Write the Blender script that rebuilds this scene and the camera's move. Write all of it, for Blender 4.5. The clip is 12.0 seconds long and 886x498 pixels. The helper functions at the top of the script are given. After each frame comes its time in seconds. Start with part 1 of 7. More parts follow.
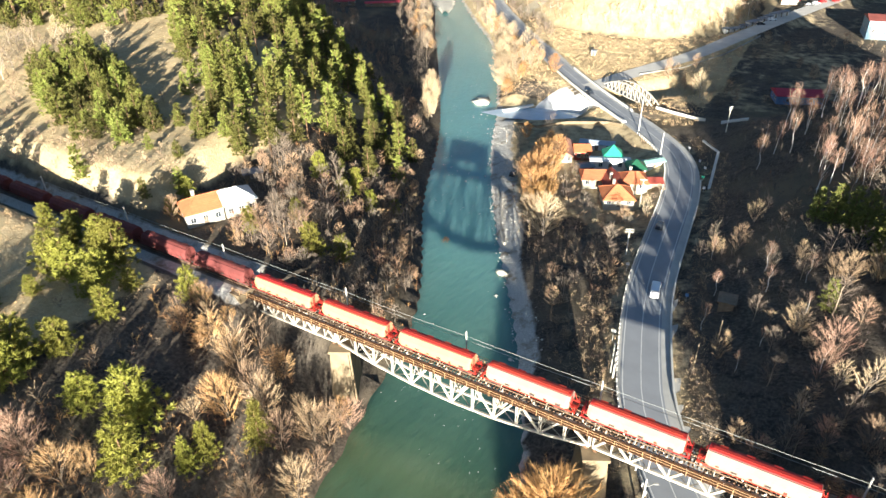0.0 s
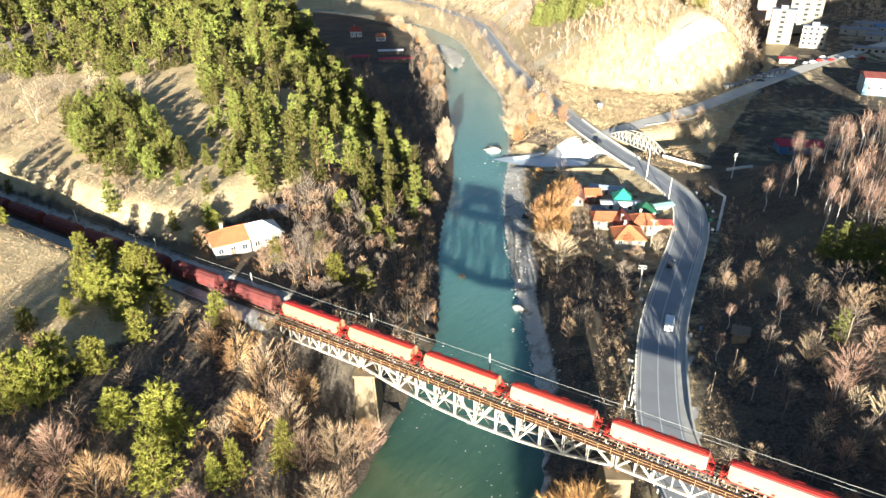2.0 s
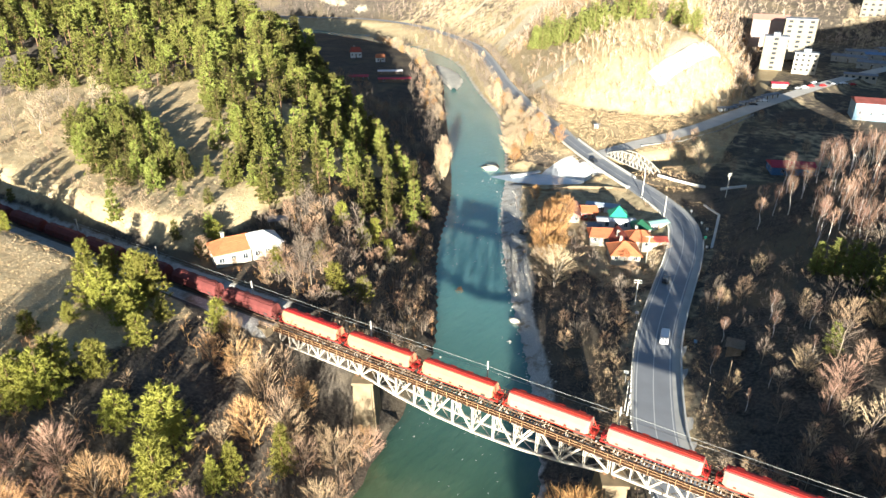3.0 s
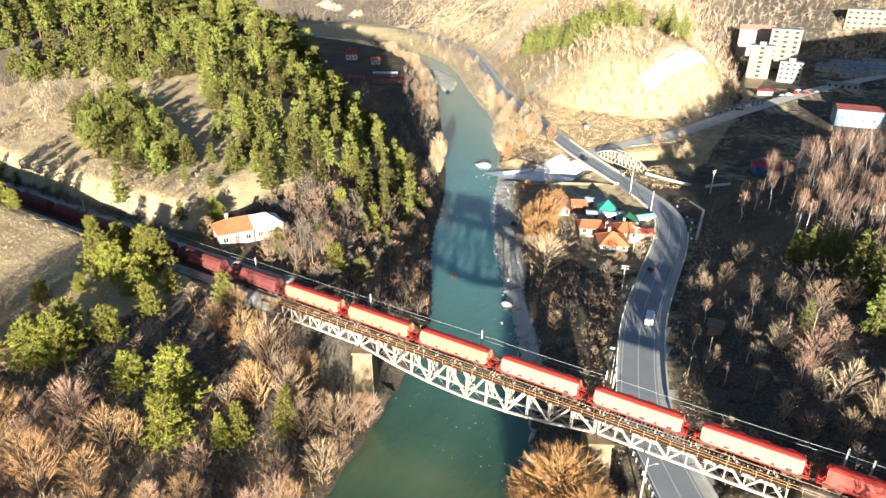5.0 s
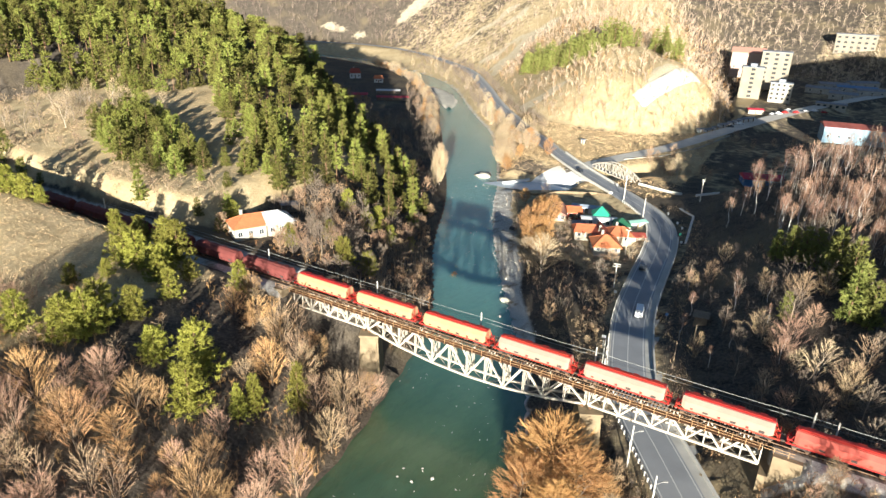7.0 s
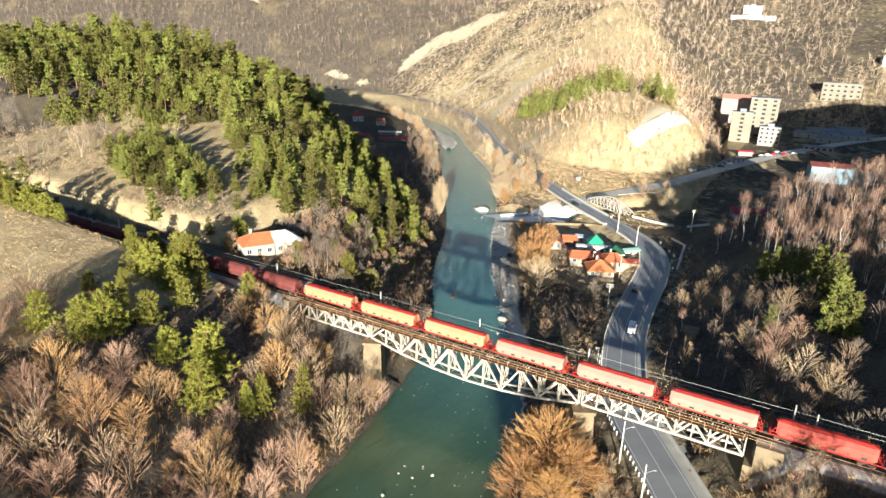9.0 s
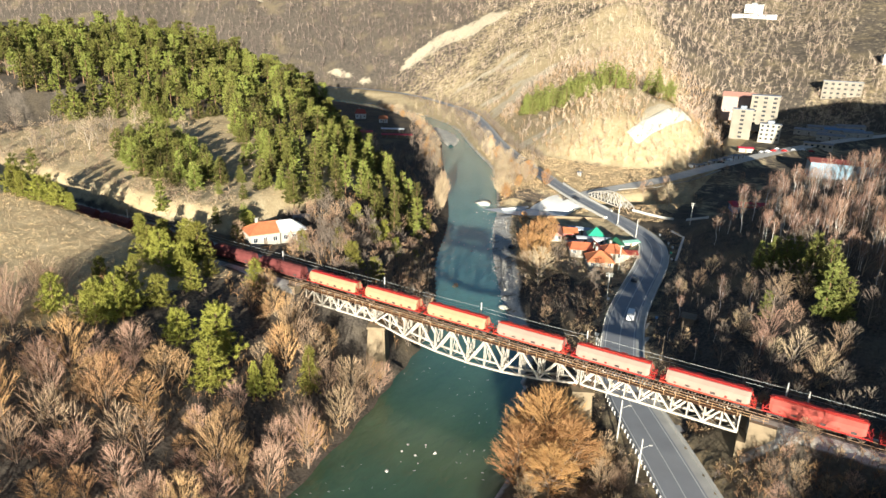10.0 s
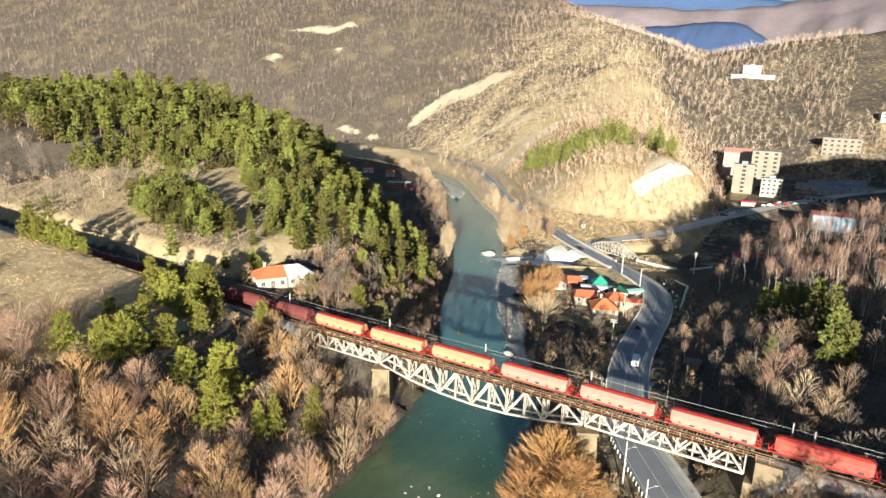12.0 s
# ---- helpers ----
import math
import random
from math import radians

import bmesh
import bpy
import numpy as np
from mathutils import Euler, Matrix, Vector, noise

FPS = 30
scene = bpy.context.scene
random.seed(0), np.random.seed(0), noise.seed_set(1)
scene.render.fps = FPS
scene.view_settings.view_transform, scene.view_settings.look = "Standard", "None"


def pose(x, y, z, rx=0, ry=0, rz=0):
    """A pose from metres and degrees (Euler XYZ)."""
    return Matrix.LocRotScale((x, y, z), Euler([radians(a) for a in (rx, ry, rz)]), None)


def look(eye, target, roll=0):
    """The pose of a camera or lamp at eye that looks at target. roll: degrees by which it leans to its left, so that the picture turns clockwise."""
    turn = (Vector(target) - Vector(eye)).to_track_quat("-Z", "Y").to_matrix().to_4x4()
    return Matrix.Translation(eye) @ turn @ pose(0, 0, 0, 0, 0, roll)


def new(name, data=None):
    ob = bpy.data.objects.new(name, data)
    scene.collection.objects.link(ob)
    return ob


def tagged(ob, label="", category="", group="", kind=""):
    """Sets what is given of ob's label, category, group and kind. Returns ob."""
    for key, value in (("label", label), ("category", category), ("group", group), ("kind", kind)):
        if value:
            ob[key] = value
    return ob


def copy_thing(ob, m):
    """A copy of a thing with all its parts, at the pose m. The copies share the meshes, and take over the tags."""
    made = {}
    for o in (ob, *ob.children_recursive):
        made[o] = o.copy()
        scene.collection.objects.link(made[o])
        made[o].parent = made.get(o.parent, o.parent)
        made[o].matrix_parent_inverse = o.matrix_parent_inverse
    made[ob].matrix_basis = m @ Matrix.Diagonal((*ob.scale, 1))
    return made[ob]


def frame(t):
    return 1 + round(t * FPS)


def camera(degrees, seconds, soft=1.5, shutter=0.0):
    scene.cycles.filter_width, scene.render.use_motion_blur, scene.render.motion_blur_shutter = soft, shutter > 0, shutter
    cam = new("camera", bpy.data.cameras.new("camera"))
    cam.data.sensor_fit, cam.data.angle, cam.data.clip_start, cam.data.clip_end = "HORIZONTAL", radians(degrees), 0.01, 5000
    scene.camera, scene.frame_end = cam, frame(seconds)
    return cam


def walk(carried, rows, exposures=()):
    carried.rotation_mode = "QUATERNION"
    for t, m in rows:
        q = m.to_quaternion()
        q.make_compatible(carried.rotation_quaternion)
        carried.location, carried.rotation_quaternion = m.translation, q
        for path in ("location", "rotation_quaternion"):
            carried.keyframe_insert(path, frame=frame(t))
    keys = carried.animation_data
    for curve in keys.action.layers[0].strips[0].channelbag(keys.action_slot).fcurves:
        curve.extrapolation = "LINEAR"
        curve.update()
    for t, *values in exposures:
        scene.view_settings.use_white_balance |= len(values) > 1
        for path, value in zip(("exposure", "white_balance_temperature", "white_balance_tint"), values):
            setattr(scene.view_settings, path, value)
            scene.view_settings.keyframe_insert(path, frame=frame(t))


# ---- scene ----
cam = camera(68.7, 12.0)
PATH = [
    (0, (41.79, -70.046, 93.706), (40.906, -68.603, 92.64), -1.2),
    (0.5, (41.796, -72.671, 93.31), (40.892, -71.212, 92.284), -1.5),
    (1, (41.719, -74.841, 92.782), (40.802, -73.362, 91.796), -1.4),
    (1.5, (41.682, -76.546, 92.169), (40.756, -75.048, 91.221), -1.0),
    (2, (41.802, -77.965, 91.522), (40.87, -76.451, 90.606), -0.7),
    (2.5, (42.098, -79.362, 90.939), (41.163, -77.83, 90.057), -0.2),
    (4.5, (44.748, -86.371, 87.692), (43.827, -84.8, 86.863), 1.1),
    (5, (45.807, -88.972, 87.225), (44.893, -87.399, 86.394), 1.4),
    (5.5, (47.122, -91.762, 86.744), (46.211, -90.187, 85.914), 1.5),
    (6, (48.497, -94.462, 86.165), (47.586, -92.883, 85.343), 1.7),
    (6.5, (49.857, -96.993, 85.536), (48.939, -95.406, 84.735), 1.7),
    (7, (51.142, -99.399, 84.864), (50.216, -97.801, 84.096), 1.9),
    (7.5, (52.377, -101.678, 84.114), (51.441, -100.067, 83.387), 2.0),
    (9.5, (57.183, -110.166, 78.814), (56.229, -108.521, 78.195), 2.3),
    (10, (58.171, -111.895, 77.991), (57.213, -110.255, 77.364), 2.3),
    (10.5, (58.834, -113.125, 77.228), (57.862, -111.479, 76.641), 2.3),
    (11, (59.258, -113.836, 76.542), (58.271, -112.182, 76.003), 2.3),
    (11.5, (59.627, -114.195, 76.022), (58.63, -112.533, 75.529), 2.3),
    (12, (60.044, -114.53, 75.683), (59.041, -112.862, 75.221), 2.4),
]
walk(cam, [(t, look(eye, target, roll)) for t, eye, target, roll in PATH], [(0, 2.06), (5, 1.80), (12, 1.30)])

# ---- world, sun and exposure ----
SUN = Vector((0.50, -1.0, 0.174)).normalized()
world = bpy.data.worlds.new("world")
scene.world = world
world.use_nodes = True
wn = world.node_tree.nodes
sky = wn.new("ShaderNodeTexSky")
sky.sky_type = "NISHITA"
sky.sun_disc = False
sky.sun_elevation = math.asin(SUN.z)
sky.sun_rotation = math.atan2(SUN.x, SUN.y)
sky.air_density, sky.dust_density, sky.ozone_density = 1.0, 0.6, 3.0
wn["Background"].inputs["Strength"].default_value = 0.047
world.node_tree.links.new(sky.outputs[0], wn["Background"].inputs["Color"])
sun_data = bpy.data.lights.new("sun", "SUN")
sun_data.energy, sun_data.angle, sun_data.color = 5.0, radians(0.5), (1.0, 0.958, 0.838)
sun = new("sun", sun_data)
sun.matrix_world = look(SUN * 400, (0, 0, 0))

# ---- materials ----
def mat(name, colour, rough=0.8, metal=0.0, vary=0.25, scale=1.5, fine=18.0, bump=0.15, tint=None, random_hue=0.0, spec=0.3):
    """A surface with two scales of colour variation and fine relief, at real-world size."""
    m = bpy.data.materials.new(name)
    m.use_nodes = True
    n, l = m.node_tree.nodes, m.node_tree.links
    b = n["Principled BSDF"]
    b.inputs["Roughness"].default_value, b.inputs["Metallic"].default_value = rough, metal
    b.inputs["Specular IOR Level"].default_value = spec
    tc = n.new("ShaderNodeTexCoord")
    big, small = n.new("ShaderNodeTexNoise"), n.new("ShaderNodeTexNoise")
    big.inputs["Scale"].default_value, small.inputs["Scale"].default_value = scale, fine
    big.inputs["Detail"].default_value, small.inputs["Detail"].default_value = 5, 4
    for t in (big, small):
        l.new(tc.outputs["Object"], t.inputs["Vector"])
    ramp = n.new("ShaderNodeMix")
    ramp.data_type = "RGBA"
    dark = tint or tuple(c * (1 - 1.2 * vary) for c in colour)
    light = tuple(min(1.0, c * (1 + vary)) for c in colour)
    ramp.inputs["A"].default_value, ramp.inputs["B"].default_value = (*dark, 1), (*light, 1)
    mix = n.new("ShaderNodeMath")
    mix.operation = "MULTIPLY_ADD"
    l.new(small.outputs["Fac"], mix.inputs[0])
    mix.inputs[1].default_value = 0.5
    sub = n.new("ShaderNodeMath")
    sub.operation = "MULTIPLY_ADD"
    l.new(big.outputs["Fac"], sub.inputs[0])
    sub.inputs[1].default_value, sub.inputs[2].default_value = 1.3, -0.4
    l.new(sub.outputs[0], mix.inputs[2])
    l.new(mix.outputs[0], ramp.inputs["Factor"])
    out = ramp.outputs["Result"]
    if random_hue:
        info, hsv = n.new("ShaderNodeObjectInfo"), n.new("ShaderNodeHueSaturation")
        geo, tone = n.new("ShaderNodeNewGeometry"), n.new("ShaderNodeAttribute")
        tone.attribute_name = "tone"
        add, wrap, each = n.new("ShaderNodeMath"), n.new("ShaderNodeMath"), n.new("ShaderNodeMath")
        add.operation, wrap.operation, each.operation = "ADD", "FRACT", "MULTIPLY_ADD"
        l.new(info.outputs["Random"], add.inputs[0])
        l.new(tone.outputs["Fac"], add.inputs[1])
        l.new(add.outputs[0], wrap.inputs[0])
        l.new(geo.outputs["Random Per Island"], each.inputs[0])
        each.inputs[1].default_value = 0.5
        l.new(wrap.outputs[0], each.inputs[2])
        for key, lo, hi in (("Value", 1 - random_hue * 1.5, 1 + random_hue * 1.5), ("Hue", 0.5 - random_hue * 0.07, 0.5 + random_hue * 0.05)):
            r = n.new("ShaderNodeMapRange")
            r.inputs["From Min"].default_value, r.inputs["From Max"].default_value = 0.0, 1.5
            r.inputs["To Min"].default_value, r.inputs["To Max"].default_value = lo, hi
            l.new(each.outputs[0], r.inputs["Value"])
            l.new(r.outputs[0], hsv.inputs[key])
        l.new(out, hsv.inputs["Color"])
        out = hsv.outputs["Color"]
    l.new(out, b.inputs["Base Color"])
    if bump:
        bp = n.new("ShaderNodeBump")
        bp.inputs["Strength"].default_value, bp.inputs["Distance"].default_value = bump, 0.05
        l.new(small.outputs["Fac"], bp.inputs["Height"])
        l.new(bp.outputs[0], b.inputs["Normal"])
    return m


STEEL_WHITE = mat("bridge_paint", (0.46, 0.44, 0.395), 0.55, 0, 0.22, 0.6, 9, 0.1, tint=(0.40, 0.33, 0.24))
STEEL_RUST = mat("rusty_steel", (0.16, 0.085, 0.045), 0.85, 0, 0.35, 1.0, 12, 0.2)
RAIL_STEEL = mat("rail_steel", (0.22, 0.14, 0.09), 0.6, 0.3, 0.2)
SLEEPER = mat("sleeper_wood", (0.13, 0.08, 0.05), 0.9, 0, 0.35)
BALLAST = mat("ballast", (0.17, 0.14, 0.12), 0.95, 0, 0.4, 0.8, 6, 0.6)
CONCRETE = mat("concrete", (0.42, 0.39, 0.34), 0.85, 0, 0.22, 0.5, 8, 0.25)
CONCRETE_PALE = mat("pale_concrete", (0.60, 0.58, 0.53), 0.85, 0, 0.15, 0.3, 6, 0.2)
PIER_STONE = mat("pier_masonry", (0.245, 0.185, 0.115), 0.9, 0, 0.3, 0.6, 5, 0.5)
ASPHALT = mat("asphalt", (0.29, 0.30, 0.315), 0.85, 0, 0.16, 0.18, 5, 0.15)
ASPHALT_WORN = mat("worn_asphalt", (0.47, 0.455, 0.42), 0.9, 0, 0.2, 0.3, 5, 0.2)
PAINT_WHITE = mat("road_paint", (0.62, 0.62, 0.60), 0.7, 0, 0.2, 2, 20, 0.05)
RED_PAINT = mat("red_wagon_paint", (0.42, 0.035, 0.025), 0.5, 0, 0.2, 0.5, 7, 0.06, random_hue=0.1)
RED_DUSTY = mat("dusty_bright_red_paint", (0.46, 0.09, 0.065), 0.6, 0, 0.25, 0.6, 6, 0.08)
CREAM_PAINT = mat("cream_wagon_paint", (0.345, 0.245, 0.19), 0.5, 0, 0.14, 0.45, 5, 0.06)
ORANGE_PAINT = mat("orange_wagon_paint", (0.44, 0.28, 0.155), 0.5, 0, 0.15, 0.5, 6, 0.06)
# wagon red darkened so its colour carries the cutting's shade
SHADED_RED = mat("shade_dulled_red_paint", (0.17, 0.045, 0.04), 0.75, 0, 0.3, 0.7, 8, 0.1)
DARK_STEEL = mat("dark_steel", (0.07, 0.055, 0.05), 0.7, 0.2, 0.35)
TILE_RED = mat("clay_tile", (0.50, 0.17, 0.075), 0.8, 0, 0.22, 1.2, 9, 0.2, random_hue=0.12)
TILE_RED_DARK = mat("dark_clay_tile", (0.33, 0.075, 0.05), 0.8, 0, 0.25, 1.2, 9, 0.2, random_hue=0.1)
PLASTER = mat("cream_plaster", (0.43, 0.39, 0.32), 0.85, 0, 0.1, 0.8, 14, 0.1)
PLASTER_WHITE = mat("white_plaster", (0.66, 0.65, 0.62), 0.85, 0, 0.08, 0.8, 14, 0.08)
SHEET_WHITE = mat("white_roof_sheet", (0.66, 0.66, 0.66), 0.5, 0.0, 0.08, 0.8, 10, 0.05)
SHEET_GREEN = mat("green_roof_sheet", (0.03, 0.33, 0.20), 0.5, 0, 0.15)
SHEET_DARK_GREEN = mat("dark_green_roof_sheet", (0.02, 0.10, 0.055), 0.5, 0, 0.15)
SHEET_MINT = mat("mint_roof_sheet", (0.30, 0.55, 0.45), 0.5, 0, 0.15)
SHEET_PALE = mat("pale_blue_grey_sheet", (0.36, 0.42, 0.50), 0.6, 0.0, 0.2, 0.4)
TILE_PINK = mat("faded_pink_tile", (0.52, 0.27, 0.20), 0.8, 0, 0.2, 1.2, 9, 0.2, random_hue=0.1)
SHEET_GREY = mat("grey_roof_sheet", (0.24, 0.26, 0.29), 0.7, 0.0, 0.25, 0.4)
SHEET_BLUE = mat("blue_roof_sheet", (0.10, 0.22, 0.40), 0.5, 0.1, 0.2)
SHEET_RED = mat("red_roof_sheet", (0.50, 0.035, 0.06), 0.5, 0, 0.15)
WOOD_GREY = mat("weathered_wood", (0.22, 0.17, 0.12), 0.9, 0, 0.3)
GALV = mat("galvanised_steel", (0.50, 0.50, 0.48), 0.5, 0.6, 0.15)
POLE_CONC = mat("pole_concrete", (0.60, 0.57, 0.50), 0.8, 0, 0.12)
WIRE = mat("wire", (0.45, 0.47, 0.45), 0.5, 0.5, 0.1, bump=0)
STONE = mat("river_stone", (0.58, 0.55, 0.49), 0.9, 0, 0.25, 0.8, 6, 0.4, random_hue=0.25)
ROCK_PALE = mat("pale_rock", (0.58, 0.54, 0.45), 0.9, 0, 0.22, 0.12, 1.2, 0.7)
FLECK_PALE = mat("white_water", (0.50, 0.52, 0.48), 0.8, 0, 0.1)
BARK = mat("grey_bark", (0.27, 0.21, 0.155), 0.9, 0, 0.3, random_hue=0.25)
BARK_GREY = mat("pale_grey_bark", (0.27, 0.205, 0.15), 0.9, 0, 0.25, random_hue=0.2)
BARK_BIRCH = mat("white_birch_bark", (0.72, 0.68, 0.62), 0.8, 0, 0.25, random_hue=0.12)
BARK_PALE = mat("birch_bark", (0.44, 0.37, 0.30), 0.85, 0, 0.25, random_hue=0.15)
BARK_PINE = mat("pine_bark", (0.20, 0.12, 0.07), 0.9, 0, 0.3)
TWIG = mat("bare_twigs", (0.375, 0.265, 0.165), 0.9, 0, 0.25, random_hue=0.30)
TWIG_TAN = mat("tan_twigs", (0.50, 0.30, 0.14), 0.9, 0, 0.25, random_hue=0.16)
BRACKEN = mat("dead_bracken", (0.44, 0.255, 0.11), 0.95, 0, 0.3, random_hue=0.3)
BRACKEN_DARK = mat("old_bracken", (0.26, 0.155, 0.08), 0.95, 0, 0.3, random_hue=0.3)
TWIG_ROSE = mat("rose_grey_twigs", (0.43, 0.272, 0.19), 0.9, 0, 0.25, random_hue=0.16)
TWIG_OLIVE = mat("olive_twigs", (0.44, 0.28, 0.14), 0.9, 0, 0.25, random_hue=0.16)
TWIG_GREY = mat("grey_brown_twigs", (0.23, 0.18, 0.138), 0.9, 0, 0.25, random_hue=0.25)
TWIG_RED = mat("reddish_twigs", (0.39, 0.255, 0.16), 0.9, 0, 0.25, random_hue=0.22)
TWIG_BIRCH = mat("birch_twigs", (0.38, 0.235, 0.165), 0.9, 0, 0.25, random_hue=0.2)
TWIG_PALE = mat("pale_twigs", (0.50, 0.385, 0.245), 0.9, 0, 0.2, random_hue=0.2)
TWIG_ORANGE = mat("orange_willow_twigs", (0.44, 0.245, 0.10), 0.9, 0, 0.2, random_hue=0.15)
TWIG_BACK = mat("pinkish_far_twigs", (0.50, 0.385, 0.285), 0.9, 0, 0.25, 0.02, 2.0, random_hue=0.30)
TWIG_FAR = mat("far_twigs", (0.25, 0.185, 0.15), 0.9, 0, 0.25, 0.02, 2.0, random_hue=0.30)
# scrub brown darkened to put the east slope's shade into its colour
TWIG_SHADE = mat("shade_dark_scrub", (0.12, 0.094, 0.078), 0.9, 0, 0.3, random_hue=0.3)
NEEDLE = mat("pine_needles", (0.160, 0.165, 0.035), 0.75, 0, 0.40, 0.4, 7, 0.2, random_hue=0.55)
NEEDLE_BRIGHT = mat("young_pine_needles", (0.235, 0.225, 0.042), 0.75, 0, 0.30, 0.7, 7, 0.2, random_hue=0.25)
NEEDLE_GROVE = mat("grove_needles", (0.185, 0.195, 0.050), 0.75, 0, 0.30, 0.7, 7, 0.2, random_hue=0.25)
DRY_GRASS = mat("dry_grass", (0.70, 0.50, 0.28), 0.95, 0, 0.25, random_hue=0.2)
GLASS_DARK = mat("window_glass", (0.035, 0.045, 0.055), 0.12, 0, 0.1, bump=0, spec=0.6)
CAR_WHITE = mat("white_car_paint", (0.82, 0.82, 0.82), 0.3, 0, 0.03, bump=0, spec=0.5)
CAR_DARK = mat("dark_car_paint", (0.03, 0.035, 0.045), 0.3, 0, 0.1, bump=0, spec=0.5)
CAR_RED = mat("red_car_paint", (0.45, 0.03, 0.03), 0.3, 0, 0.1, bump=0, spec=0.5)
RUBBER = mat("rubber", (0.02, 0.02, 0.02), 0.9, 0, 0.2, bump=0)


def ground_material():
    m = bpy.data.materials.new("ground_cover")
    m.use_nodes = True
    n, l = m.node_tree.nodes, m.node_tree.links
    b = n["Principled BSDF"]
    b.inputs["Roughness"].default_value = 0.95
    b.inputs["Specular IOR Level"].default_value = 0.1
    tc = n.new("ShaderNodeTexCoord")

    def noise_at(scale, detail=6, rough=0.6):
        t = n.new("ShaderNodeTexNoise")
        t.inputs["Scale"].default_value, t.inputs["Detail"].default_value, t.inputs["Roughness"].default_value = scale, detail, rough
        l.new(tc.outputs["Object"], t.inputs["Vector"])
        return t.outputs["Fac"]

    def mixed(f, a, c):
        x = n.new("ShaderNodeMix")
        x.data_type = "RGBA"
        for key, v in (("Factor", f), ("A", a), ("B", c)):
            if isinstance(v, tuple):
                x.inputs[key].default_value = (*v, 1)
            else:
                l.new(v, x.inputs[key])
        return x.outputs["Result"]

    def spread(f, lo, hi):
        r = n.new("ShaderNodeMapRange")
        r.inputs["From Min"].default_value, r.inputs["From Max"].default_value = lo, hi
        l.new(f, r.inputs["Value"])
        return r.outputs[0]

    def math2(op, f, g):
        x = n.new("ShaderNodeMath")
        x.operation = op
        for k, v in enumerate((f, g)):
            if isinstance(v, float):
                x.inputs[k].default_value = v
            else:
                l.new(v, x.inputs[k])
        return x.outputs[0]
    at = n.new("ShaderNodeVertexColor")
    at.layer_name = "cover"
    sep = n.new("ShaderNodeSeparateColor")
    l.new(at.outputs["Color"], sep.inputs[0])
    broad, mid, fine, grit = noise_at(0.03), noise_at(0.25), noise_at(1.6), noise_at(6.0, 4)
    litter = mixed(spread(mid, 0.35, 0.65), (0.046, 0.039, 0.034), (0.105, 0.087, 0.070))
    litter = mixed(spread(fine, 0.42, 0.68), litter, (0.155, 0.128, 0.098))
    litter = mixed(spread(broad, 0.50, 0.66), litter, (0.17, 0.135, 0.088))
    straw = mixed(spread(mid, 0.35, 0.65), (0.42, 0.32, 0.185), (0.56, 0.45, 0.28))
    straw = mixed(spread(fine, 0.45, 0.75), straw, (0.37, 0.28, 0.155))
    straw = mixed(spread(broad, 0.5, 0.72), straw, (0.41, 0.31, 0.17))
    gravel = mixed(spread(grit, 0.35, 0.65), (0.36, 0.34, 0.30), (0.74, 0.71, 0.645))
    gravel = mixed(spread(mid, 0.5, 0.7), gravel, (0.24, 0.19, 0.13))
    rock = mixed(spread(fine, 0.35, 0.7), (0.36, 0.29, 0.19), (0.60, 0.53, 0.40))

    def mask(ch):
        x = n.new("ShaderNodeMath")
        x.operation = "MULTIPLY_ADD"
        l.new(mid, x.inputs[0])
        x.inputs[1].default_value = 0.7
        l.new(ch, x.inputs[2])
        return spread(x.outputs[0], 0.75, 0.95)
    c = mixed(mask(sep.outputs[0]), litter, straw)
    c = mixed(mask(sep.outputs[1]), c, gravel)
    c = mixed(mask(sep.outputs[2]), c, rock)
    l.new(c, b.inputs["Base Color"])
    bp = n.new("ShaderNodeBump")
    bp.inputs["Strength"].default_value, bp.inputs["Distance"].default_value = 0.6, 0.3
    l.new(math2("ADD", fine, mid), bp.inputs["Height"])
    l.new(bp.outputs[0], b.inputs["Normal"])
    return m


